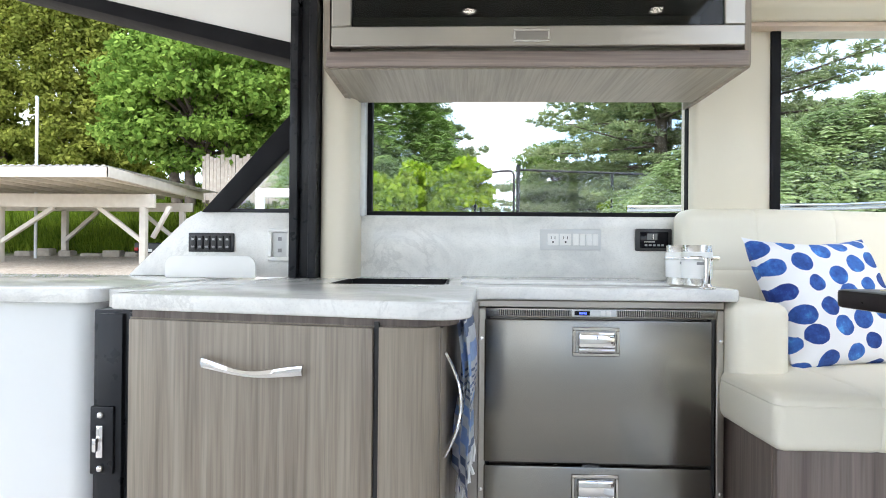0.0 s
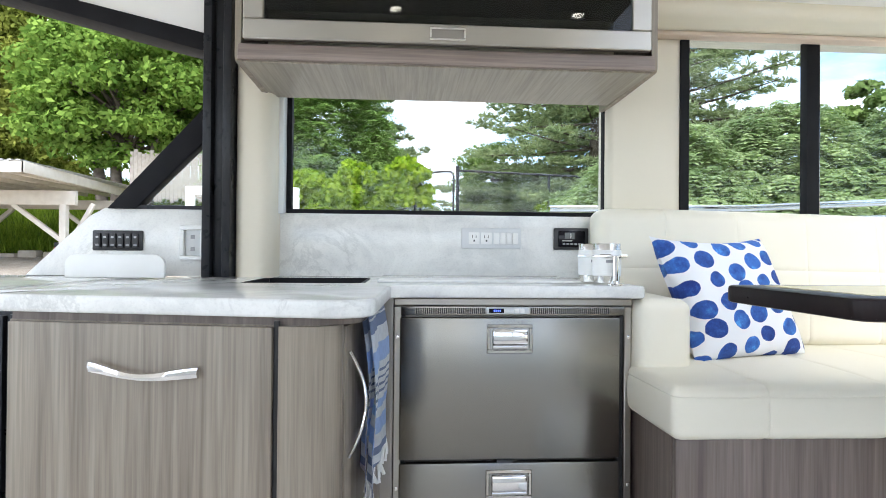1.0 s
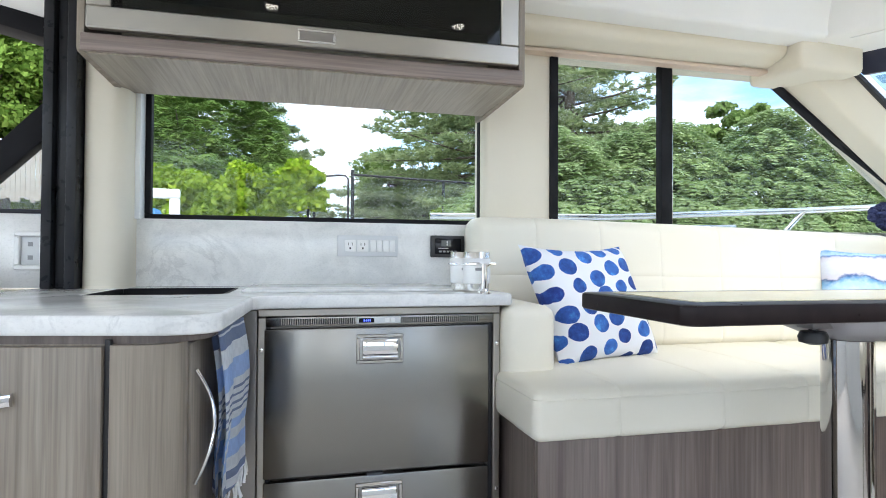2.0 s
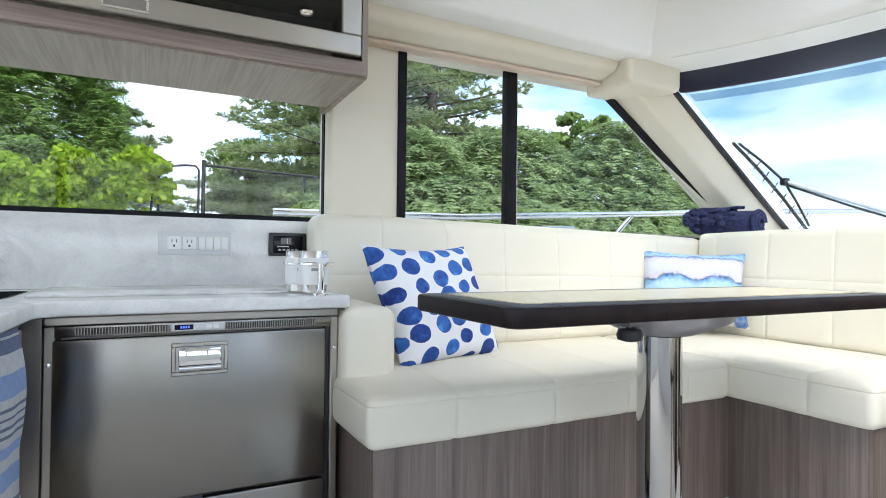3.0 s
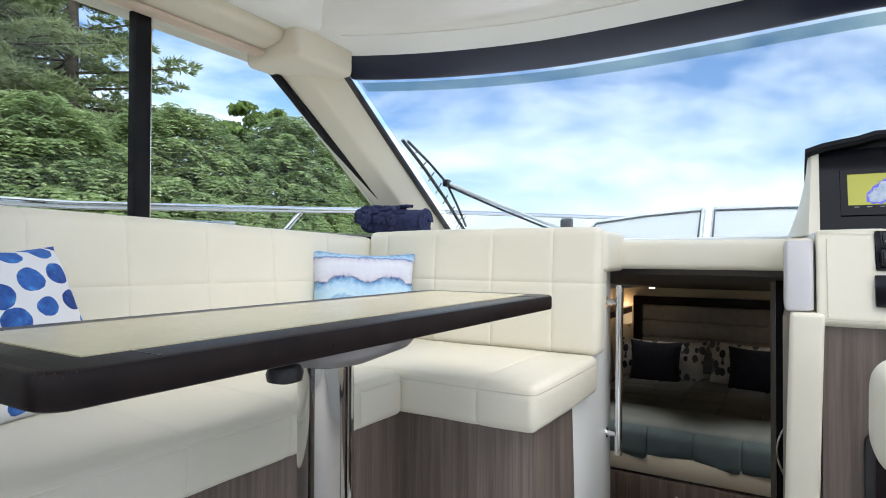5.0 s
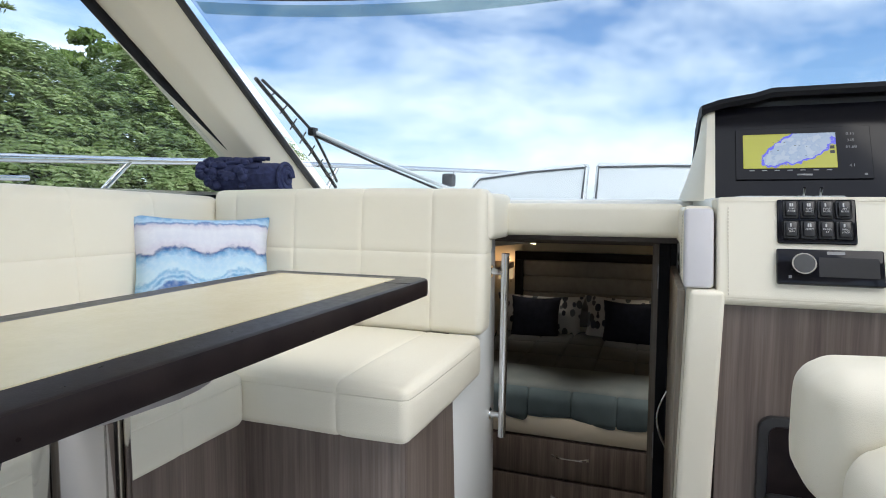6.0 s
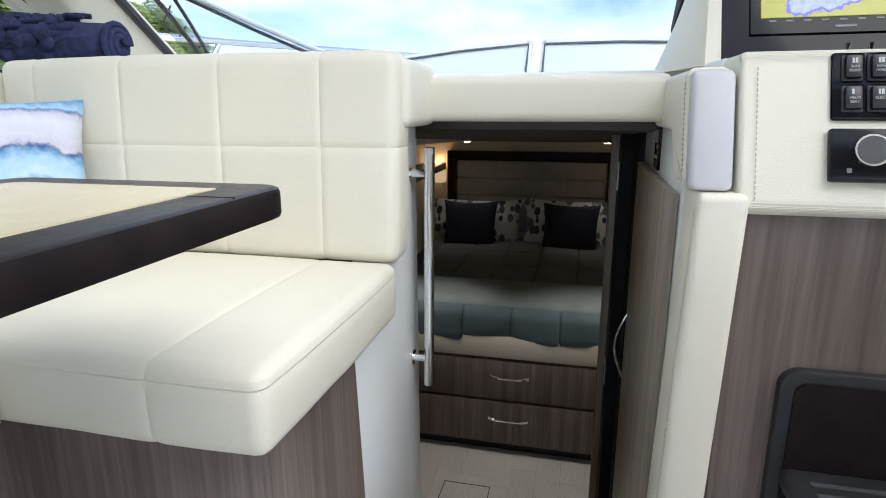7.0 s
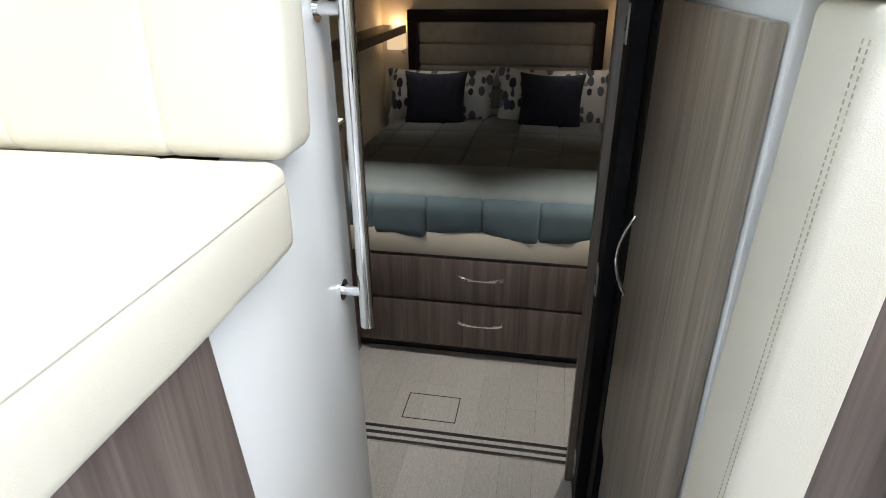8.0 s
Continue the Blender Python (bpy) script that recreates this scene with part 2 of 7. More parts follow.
def rod(p, q, r, r2=None, n=16, bm=None):
    p, q = Vector(p), Vector(q)
    b = bmesh.new()
    bmesh.ops.create_cone(b, cap_ends=True, segments=n, radius1=r, radius2=r if r2 is None else r2, depth=(q - p).length)
    m = (q - p).to_track_quat("Z", "Y").to_matrix().to_4x4()
    bmesh.ops.transform(b, matrix=Matrix.Translation((p + q) / 2) @ m, verts=b.verts[:])
    return merge(bm, b)


def tube(points, r, n=10, bm=None, radii=None, closed=False):
    """A tube that follows points."""
    b = bmesh.new()
    pts = [Vector(p) for p in points]
    k = len(pts)
    rings = []
    side = Vector((0.31, 0.17, 0.94))
    for i, p in enumerate(pts):
        t = (pts[(i + 1) % k] - pts[i - 1]) if closed else (pts[min(i + 1, k - 1)] - pts[max(i - 1, 0)])
        t.normalize()
        side = (side - t * side.dot(t)).normalized()
        up = t.cross(side)
        rr = radii[i] if radii else r
        rings.append([b.verts.new(p + (side * math.cos(2 * math.pi * j / n) + up * math.sin(2 * math.pi * j / n)) * rr) for j in range(n)])
    for i in range(k if closed else k - 1):
        a, c = rings[i], rings[(i + 1) % k]
        for j in range(n):
            b.faces.new((a[j], a[(j + 1) % n], c[(j + 1) % n], c[j]))
    if not closed:
        b.faces.new(rings[0][::-1])
        b.faces.new(rings[-1])
    bmesh.ops.recalc_face_normals(b, faces=b.faces[:])
    return merge(bm, b)


def lathe(profile, at, n=28, bm=None):
    """A turned body from (radius, height) pairs round the upright through at."""
    b = bmesh.new()
    rings = [[b.verts.new((at[0] + r * math.cos(2 * math.pi * j / n), at[1] + r * math.sin(2 * math.pi * j / n), at[2] + h)) for j in range(n)] for r, h in profile]
    for a, c in zip(rings, rings[1:]):
        for j in range(n):
            b.faces.new((a[j], a[(j + 1) % n], c[(j + 1) % n], c[j]))
    b.faces.new(rings[0][::-1])
    b.faces.new(rings[-1])
    bmesh.ops.recalc_face_normals(b, faces=b.faces[:])
    return merge(bm, b)


def ring_frame(x0, x1, z0, z1, w, y0, y1, r=0.0, bm=None):
    """A rectangular frame in an xz plane: four bars, mitred by butting."""
    bm = box(x0, x1, y0, y1, z0, z0 + w, r, 1, bm)
    bm = box(x0, x1, y0, y1, z1 - w, z1, r, 1, bm)
    bm = box(x0, x0 + w, y0, y1, z0 + w, z1 - w, r, 1, bm)
    return box(x1 - w, x1, y0, y1, z0 + w, z1 - w, r, 1, bm)


def seamed(bm, seams, depth=0.004, puff=0.0):
    """Presses seam lines into a body: seams are (axis, value) planes."""
    bm.normal_update()
    for axis, s in seams:
        no = Vector([1.0 if i == axis else 0.0 for i in range(3)])
        for d in (-0.014, -0.005, 0.0, 0.005, 0.014):
            bmesh.ops.bisect_plane(bm, geom=bm.verts[:] + bm.edges[:] + bm.faces[:], dist=1e-6, plane_co=no * (s + d), plane_no=no)
    bm.normal_update()
    for axis, s in seams:
        for v in bm.verts:
            d = abs(v.co[axis] - s)
            if d < 0.0065:
                n = v.normal.copy()
                n[axis] = 0
                v.co -= n * (depth if d < 0.001 else depth * 0.3)
    return bm


def cushion(x0, x1, y0, y1, z0, z1, r=0.028, seams=(), puff=0.006, cuts=10, press=0.0026):
    """A padded block: rounded edges, faces a little swollen, pressed seams."""
    b = box(x0, x1, y0, y1, z0, z1, r, 8 if r > 0.045 else 4)
    size = Vector((x1 - x0, y1 - y0, z1 - z0))
    for axis in range(3):
        lo = (x0, y0, z0)[axis]
        k = max(1, min(cuts, int(size[axis] / 0.05)))
        for i in range(1, k):
            no = Vector([1.0 if j == axis else 0.0 for j in range(3)])
            bmesh.ops.bisect_plane(b, geom=b.verts[:] + b.edges[:] + b.faces[:], dist=1e-5, plane_co=no * (lo + size[axis] * i / k), plane_no=no)
    b.normal_update()
    for v in b.verts:
        u = [(v.co[i] - (x0, y0, z0)[i]) / size[i] * 2 - 1 for i in range(3)]
        w = [1 - min(1, abs(q)) ** 2.5 for q in u]
        n = v.normal
        ax = max(range(3), key=lambda i: abs(n[i]))
        a, c = [i for i in range(3) if i != ax]
        v.co += n * puff * w[a] * w[c]
        v.co += n * 0.0018 * noise.noise(v.co * 9)
    return seamed(b, seams, press)


def stitches(path, step=0.008, r=0.0009, bm=None):
    """Short stitches along a line of points."""
    bm = bm or bmesh.new()
    for p, q in zip(path, path[1:]):
        p, q = Vector(p), Vector(q)
        n = max(1, int((q - p).length / step))
        for i in range(n):
            rod(p.lerp(q, (i + 0.2) / n), p.lerp(q, (i + 0.8) / n), r, None, 5, bm)
    return bm


def bow_handle(name, p, q, out, parent=None, drop=0.0, rise=0.022):
    """A chrome bow handle between two feet: flat ends, waisted middle."""
    p, q, out = Vector(p), Vector(q), Vector(out)
    n = 24
    b = bmesh.new()
    along = (q - p).normalized()
    side = along.cross(out).normalized()
    rings = []
    for i in range(n + 1):
        u = i / n
        s = abs(2 * u - 1)
        lift = out * (rise * (1 - s ** 4) + 0.003)
        hw = 0.0045 + 0.0055 * s ** 1.5
        c = p.lerp(q, u) + lift + side * drop * math.sin(math.pi * u)
        th = 0.004
        rings.append([b.verts.new(c + side * a * hw + out * e * th) for a, e in ((-1, -0.7), (-0.6, 0.8), (0.6, 0.8), (1, -0.7))])
    for a, c in zip(rings, rings[1:]):
        for j in range(4):
            b.faces.new((a[j], a[(j + 1) % 4], c[(j + 1) % 4], c[j]))
    b.faces.new(rings[0][::-1])
    b.faces.new(rings[-1])
    bmesh.ops.recalc_face_normals(b, faces=b.faces[:])
    return part(name, b, CHROME, parent, "chrome bow handle")


def downlight(at, warm, parent=None):
    d = thing("downlight", at, "small round recessed ceiling downlight with chrome rim", "ceiling light", "downlights")
    part("rim", lathe([(0.036, 0.0), (0.036, -0.004), (0.030, -0.006), (0.027, -0.003), (0.027, 0.0)], at), CHROME, d)
    part("lens", lathe([(0.026, -0.001), (0.025, -0.006), (0.018, -0.010), (0.004, -0.0115)], at), warm, d)
    return d


# ---- the saloon: floor, sides, roof ----
TOP = 0.905           # worktop height
PLAT = 0.27           # dinette platform
SEAT = 0.705          # seat height
WALL_Y = 1.80         # inside of the port side
STAR_Y = -1.98        # inside of the starboard side

def sole_material():
    fl = material("grey_woven_plank", (0.5, 0.48, 0.45), 0.6)
    n1 = noise_tex(fl, coords(fl, (140, 140, 140)), 1.0, 4, 0.7)
    n2 = noise_tex(fl, coords(fl, (30, 420, 1)), 1.0, 3)
    oi = nd(fl, "ShaderNodeObjectInfo")
    base = ramp(fl, oi.outputs["Random"], [(0.0, (0.50, 0.485, 0.45)), (1.0, (0.58, 0.56, 0.53))])
    tex = mixed(fl, 0.5, ramp(fl, n1, [(0.35, (0.6, 0.6, 0.6)), (0.65, (1.1, 1.1, 1.1))]), ramp(fl, n2, [(0.35, (0.7, 0.7, 0.7)), (0.65, (1.1, 1.1, 1.1))]))
    link(fl, mixed(fl, 0.8, base, tex, "MULTIPLY"), bsdf(fl).inputs["Base Color"])
    bump(fl, n1, 0.5, 0.001)
    return fl


SOLE = sole_material()
# pale sole assumed here to bounce light up to ceiling and seat bases
structure("floor", box(-2.6, 2.16, STAR_Y, WALL_Y, -0.06, 0.0), SOLE, "saloon sole", "floor")
structure("platform", prism([(0.62, 1.13), (0.62, 0.55), (0.78, 0.36), (2.07, 0.36), (2.07, 1.78), (0.62, 1.78)], 2, 0.0, PLAT, 0.008), GELCOAT, "white moulded dinette platform", "floor")

# port side: wall with two windows cut through
def port_wall():
    b = bmesh.new()
    for x0, x1, z0, z1 in ((-0.49, 0.94, -0.9, 1.112), (0.94, 3.2, -0.9, 1.112), (-0.49, -0.365, 1.112, 1.57), (0.70, 0.94, 1.112, 1.72),
                           (-0.49, 0.70, 1.57, 1.98), (0.70, 2.0, 1.72, 1.98)):
        box(x0, x1, WALL_Y - 0.03 if z0 > 1.1 else WALL_Y, WALL_Y + 0.06, z0, z1, 0, 1, b)
    return b


structure("wall_port", port_wall(), CREAM_WALL, "cream vinyl covered cabin side", "wall", smooth=False)
structure("trim", prism(rounded([(0.695, 1.745), (0.945, 1.745), (0.945, 1.80), (0.695, 1.80)], [0.02, 0.006, 0, 0]), 2, 1.105, 1.74), CREAM_WALL, "cream vinyl window pillar", "trim")
structure("column", prism(rounded([(-0.49, 1.65), (-0.385, 1.65), (-0.37, 1.80), (-0.49, 1.80)], [0.03, 0.05, 0, 0]), 2, TOP - 0.002, 1.60), CREAM_WALL, "rounded cream corner post by the sink", "trim")
structure("window_reveal", prism([(-0.385, 1.105), (-0.362, 1.105), (-0.362, 1.57), (-0.385, 1.57)], 1, 1.735, 1.80, 0.004), GELCOAT, "white window reveal", "trim")
structure("galley_bulkhead_cap", box(-0.485, 0.70, 1.66, 1.83, 1.60, 1.99), CREAM_WALL, "cream roof side over the galley", "wall")

w1 = thing("window_1", (0.17, 1.80, 1.112), "long tinted galley window in a black frame", "window", kind="structure")
part("window_frame", ring_frame(-0.364, 0.71, 1.106, 1.575, 0.018, 1.785, 1.815, 0.002), MATT_BLACK, w1)
wp = part("pane", box(-0.35, 0.70, 1.802, 1.808, 1.12, 1.565), SIDE_GLASS, w1)
wp.visible_shadow = False

w2 = thing("window_2", (1.6, 1.77, 1.11), "large tinted side window in a black frame with slanted front edge", "window", kind="structure")
part("window_frame", box(0.935, 0.965, 1.735, 1.79, 1.09, 1.735, 0.003), MATT_BLACK, w2)
part("mullion", box(1.385, 1.432, 1.752, 1.79, 1.09, 1.75, 0.004), MATT_BLACK, w2)
part("mullion", box(1.436, 1.444, 1.768, 1.79, 1.09, 1.75, 0.002), SATIN, w2)
part("rail", box(0.935, 2.75, 1.762, 1.79, 1.085, 1.10, 0.003), MATT_BLACK, w2)
part("slanted_frame", prism([(1.812, 1.735), (1.836, 1.735), (2.779, 1.095), (2.752, 1.095)], 1, 1.752, 1.79, 0.003), MATT_BLACK, w2)
wp = part("pane", box(0.95, 1.41, 1.776, 1.782, 1.10, 1.76), SIDE_GLASS, w2)
wp.visible_shadow = False
wp = part("pane", prism([(1.41, 1.10), (2.745, 1.10), (1.81, 1.74), (1.81, 1.76), (1.41, 1.76)], 1, 1.776, 1.782), SIDE_GLASS, w2)
wp.visible_shadow = False

# valance over the side window, end block and front pillar
structure("valance", prism(rounded([(1.60, 1.735), (1.69, 1.715), (1.80, 1.715), (1.80, 1.90), (1.60, 1.90)], [0.035, 0.012, 0, 0, 0.01]), 0, 0.66, 1.797, 0.004), CREAM_WALL, "padded cream valance over the side window", "trim")
structure("valance_lip", box(0.72, 1.86, 1.695, 1.742, 1.700, 1.714, 0.003), varied("pinkish_vinyl", (0.66, 0.53, 0.42), (0.70, 0.56, 0.45), 0.6, 6), "pinkish cream lower lip of the valance", "trim")
structure("valance_end", box(1.80, 2.085, 1.545, 1.80, 1.672, 1.81, 0.022, 3), CREAM_WALL, "padded cream pillar head", "trim")


def front_pillar():
    """The raked pillar between side window and windscreen: twisted bar of five edges."""
    b = bmesh.new()
    a = [(1.872, 1.735), (1.89, 1.66), (2.06, 1.59), (2.11, 1.63), (2.08, 1.80), (1.84, 1.80)]
    z0, z1 = 1.72, 1.06
    dx = 0.92
    lo, hi = [], []
    for x, y in a:
        hi.append(b.verts.new((x - 0.02, y, z0 + 0.02)))
        lo.append(b.verts.new((x + dx * (1.0 if x < 1.9 else 1.02) + (0.02 if x > 1.95 else 0), y + 0.01, z1)))
    n = len(a)
    b.faces.new(hi)
    b.faces.new(lo[::-1])
    for i in range(n):
        b.faces.new((lo[i], hi[i], hi[(i + 1) % n], lo[(i + 1) % n]))
    bmesh.ops.recalc_face_normals(b, faces=b.faces[:])
    bmesh.ops.bevel(b, geom=b.edges[:], offset=0.012, segments=3, profile=0.5, affect="EDGES")
    return b


structure("pillar_port", front_pillar(), CREAM_WALL, "raked cream windscreen pillar", "pillar")


def screen_x(y):
    return 2.455 - 0.305 * (abs(y) / 1.64) ** 3.2


def screen_rise(y):
    return 0.022 * max(0.0, 1 - abs(y) / 0.9)


def screen_strip(z0, z1, thick, off=0.0, y0=-1.85, y1=1.62, n=40):
    """A strip of the curved raked windscreen between two heights, as a solid."""
    b = bmesh.new()
    rake = 0.80 / 0.56
    rows = []
    for i in range(n + 1):
        y = y0 + (y1 - y0) * i / n
        ring = []
        for z, o in ((z0, 0), (z1, 0), (z1, thick), (z0, thick)):
            x = screen_x(y) + (1.70 - z) * rake + off + o
            ring.append(b.verts.new((x, y, z + (screen_rise(y) if z > 1.6 else 0.0))))
        rows.append(ring)
    for a, c in zip(rows, rows[1:]):
        for j in range(4):
            b.faces.new((a[j], a[(j + 1) % 4], c[(j + 1) % 4], c[j]))
    b.faces.new(rows[0])
    b.faces.new(rows[-1][::-1])
    bmesh.ops.recalc_face_normals(b, faces=b.faces[:])
    return b


ws = thing("windscreen", (3.1, 0, 1.1), "one piece curved raked windscreen with dark upper band", "windscreen", kind="structure")
wp = part("pane", screen_strip(1.07, 1.72, 0.008, 0.03), TINTED, ws)
wp.visible_shadow = False
part("upper_band", screen_strip(1.70, 1.765, 0.02, 0.0), NAVY_BAND, ws, "dark navy upper band")
part("gasket", screen_strip(1.675, 1.70, 0.006, 0.055), glass("frosted_edge", (0.66, 0.74, 0.72)), ws, "pale green glass edge under the band")


def side_gasket():
    pts = [(2.105 + (1.69 - z) * 1.37, 1.60, z) for z in (1.72, 1.5, 1.3, 1.07)]
    return tube(pts, 0.013, 8)


part("side_gasket", side_gasket(), BLACK, ws, "black rubber edge")

# roof: low soffit ring, raised middle with the open sunroof
RING = 1.80


def raised_x(y):
    """After edge of the soffit over the windscreen."""
    return 2.17 - 0.305 * min(1.0, abs(y) / 1.505) ** 3


def roof():
    b = bmesh.new()
    box(-0.55, 1.9, STAR_Y, -1.66, RING, 2.06, 0, 1, b)
    box(-0.75, -0.35, -1.66, 1.62, 1.88, 2.06, 0, 1, b)
    box(-0.35, 2.10, 0.85, 1.52, 1.99, 2.06, 0, 1, b)
    box(-0.35, 2.10, -1.66, -1.3, 1.99, 2.06, 0, 1, b)
    box(-0.35, 0.92, -1.3, 0.85, 1.99, 2.06, 0, 1, b)
    box(2.02, 2.14, -1.3, 0.85, 1.99, 2.06, 0, 1, b)
    return b


structure("ceiling", roof(), HEADLINER, "white moulded headliner with an open sunroof", "ceiling", smooth=False)


def ceiling_side():
    """Soffit along the port side: flat strip, eased edge, sloping riser."""
    prof = rounded([(1.505, RING), (1.86, RING - 0.006), (1.86, 2.06), (1.44, 2.06), (1.44, 1.99)], [0.025, 0, 0, 0, 0.03], 6)
    b = prism(prof, 0, -0.55, 1.868)
    for v in b.verts:
        if v.co.z < 1.9:
            v.co.z -= 0.03 * max(0.0, v.co.x - 0.8)
    return b


structure("ceiling_edge", ceiling_side(), HEADLINER, "rounded edge of the raised headliner", "ceiling")


def front_soffit():
    b = bmesh.new()
    n = 60
    rows = []
    for i in range(n + 1):
        y = STAR_Y + (1.80 - STAR_Y) * i / n
        x1 = screen_x(y) - 0.085
        x0 = min(raised_x(y), x1 - 0.12)
        up, lip = screen_rise(y), RING - 0.03
        ring = [b.verts.new(p) for p in ((x0 - 0.06, y, 1.99), (x0 - 0.012, y, lip + 0.022), (x0, y, lip + 0.007), (x0 + 0.016, y, lip + up),
                                         (x1, y, 1.762 + up), (x1 + 0.03, y, 1.79 + up), (x1 + 0.10, y, 1.82 + up), (x0 - 0.06, y, 2.06))]
        rows.append(ring)
    for a, c in zip(rows, rows[1:]):
        for j in range(8):
            b.faces.new((a[j], a[(j + 1) % 8], c[(j + 1) % 8], c[j]))
    b.faces.new(rows[0])
    b.faces.new(rows[-1][::-1])
    bmesh.ops.recalc_face_normals(b, faces=b.faces[:])
    return b


structure("ceiling_front", front_soffit(), HEADLINER, "white headliner over the windscreen", "ceiling")


def soffit_at(y, k):
    """A point on the underside of the front soffit, k from its after edge to the screen."""
    x1 = screen_x(y) - 0.085
    x0 = raised_x(y) + 0.016
    return Vector((x0 + (x1 - x0) * k, y, RING - 0.03 + screen_rise(y) + (1.762 - RING + 0.03) * k))


def access_panel():
    """A long flush panel that follows the curve of the soffit."""
    b = bmesh.new()
    n = 24
    rows = []
    for i in range(n + 1):
        u = i / n
        y = 1.47 - 1.25 * u
        k0, k1 = 0.16, 0.74 * min(1.0, 0.25 + 6 * u, 0.25 + 6 * (1 - u))
        rows.append([b.verts.new(soffit_at(y + (0.05 * k if u == 0 else 0), k) + Vector((0, 0, dz))) for k, dz in ((k0, 0.001), (k0, -0.004), (k1, -0.004), (k1, 0.001))])
    for a, c in zip(rows, rows[1:]):
        for j in range(4):
            b.faces.new((a[j], a[(j + 1) % 4], c[(j + 1) % 4], c[j]))
    b.faces.new(rows[0])
    b.faces.new(rows[-1][::-1])
    bmesh.ops.recalc_face_normals(b, faces=b.faces[:])
    return b


hatch = thing("headliner_panel", (2.1, 0.9, 1.77), "flush pale access panel in the headliner", "ceiling panel", kind="structure")
part("panel", access_panel(), HEADLINER, hatch)

# starboard side and after end, out of sight: sill, posts and roof edge
structure("wall_starboard", box(-2.6, 3.2, STAR_Y - 0.08, STAR_Y, -0.9, 1.05), GELCOAT, "white cabin side", "wall")
for i, x in enumerate((-0.5, 1.0)):
    structure("post_%d" % (i + 1), box(x, x + 0.07, STAR_Y - 0.06, STAR_Y, 1.05, 1.9), BLACK_ALU, "black window post", "post")
structure("pillar_starboard", prism([(1.85, 1.75), (2.13, 1.75), (3.0, 1.06), (2.72, 1.06)], 1, STAR_Y - 0.06, STAR_Y + 0.16), CREAM_WALL, "raked cream windscreen pillar", "pillar")
structure("hull_aft", box(-2.7, -2.6, STAR_Y, 1.9, -0.9, 0.6), GELCOAT, "white cockpit coaming", "wall")

# ---- forward: dash top, companionway, cabin ----
CAB_FLOOR = -0.735
BULK = 3.15
structure("dash_top", prism([(2.33, 1.70), (2.33, 0.72), (2.62, 0.70), (2.62, 0.14), (2.30, 0.12), (2.30, -1.9), (3.35, -1.9), (3.55, -0.2), (3.42, 1.0), (3.05, 1.70)], 2, 1.045, 1.085, 0.006), GELCOAT, "white moulded dash top below the windscreen", "dashboard")
structure("companionway_wall_port", prism([(2.07, -0.9), (2.53, -0.9), (2.53, 1.045), (2.36, 1.045), (2.30, 0.70), (2.07, 0.60)], 1, 0.725, 0.80, 0.006), GELCOAT, "white moulded companionway side", "wall")
structure("passage_wall_port", box(2.53, 3.17, 1.06, 1.12, -0.9, 1.045), WOOD_DARK, "dark passage side", "wall")
structure("passage_wall_aft", box(2.45, 2.53, 0.80, 1.12, -0.9, 1.045), WOOD_DARK, "dark passage end", "wall")
structure("companionway_wall_starboard", prism([(2.26, -0.9), (3.15, -0.9), (3.15, 1.045), (2.26, 1.045)], 1, 0.04, 0.170, 0.004), GELCOAT, "white moulded companionway side", "wall")
structure("companionway_floor", box(2.07, 3.15, 0.13, 1.08, CAB_FLOOR - 0.05, CAB_FLOOR - 0.006), GELCOAT, "", "floor")
structure("companionway_step", box(1.80, 2.32, 0.13, 0.715, -0.35, -0.05, 0.01), GELCOAT, "moulded step", "step")
structure("sole_edge", box(1.6, 2.07, 0.13, 0.36, -0.4, 0.0), GELCOAT, "", "step")
structure("door_header", box(2.47, 2.66, 0.17, 0.72, 0.975, 1.072, 0.02, 3), CREAM, "padded cream companionway header", "trim")
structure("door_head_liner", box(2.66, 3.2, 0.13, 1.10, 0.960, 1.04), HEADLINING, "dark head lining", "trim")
structure("cabin_bulkhead_port", box(BULK, BULK + 0.04, 1.06, 2.0, -0.9, 1.04), WOOD_DARK, "dark cabin bulkhead", "wall")
structure("cabin_bulkhead_starboard", box(BULK, BULK + 0.04, -1.0, 0.13, -0.9, 1.04), WOOD_DARK, "dark cabin bulkhead", "wall")
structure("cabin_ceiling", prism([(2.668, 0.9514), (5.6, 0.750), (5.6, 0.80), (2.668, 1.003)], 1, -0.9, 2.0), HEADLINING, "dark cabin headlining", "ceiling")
structure("cabin_wall_forward", box(5.52, 5.58, -0.9, 2.0, -0.9, 0.80), CREAM_WALL, "cream cabin wall behind the bed", "wall")
structure("cabin_wall_port", prism([(3.19, 1.98), (3.19, 1.42), (5.52, 1.52), (5.52, 1.98)], 2, -0.9, 0.80), CREAM_WALL, "cream cabin side", "wall")
structure("cabin_wall_starboard", box(3.19, 5.52, -0.36, -0.28, -0.9, 0.80), CREAM_WALL, "cream cabin side", "wall")


# ---- galley ----
def angled(b):
    """Turns the square plan of the peninsula's front into its slanting one; the back stays."""
    for v in b.verts:
        w = max(0.0, min(1.0, (1.285 - v.co.y) / 0.53))
        x = v.co.x + w * ((v.co.x + 0.012) * 0.19 - 0.012)
        v.co.y += w * (0.065 + 0.195 * max(0.0, -0.02 - x))
        v.co.x = x
    return b


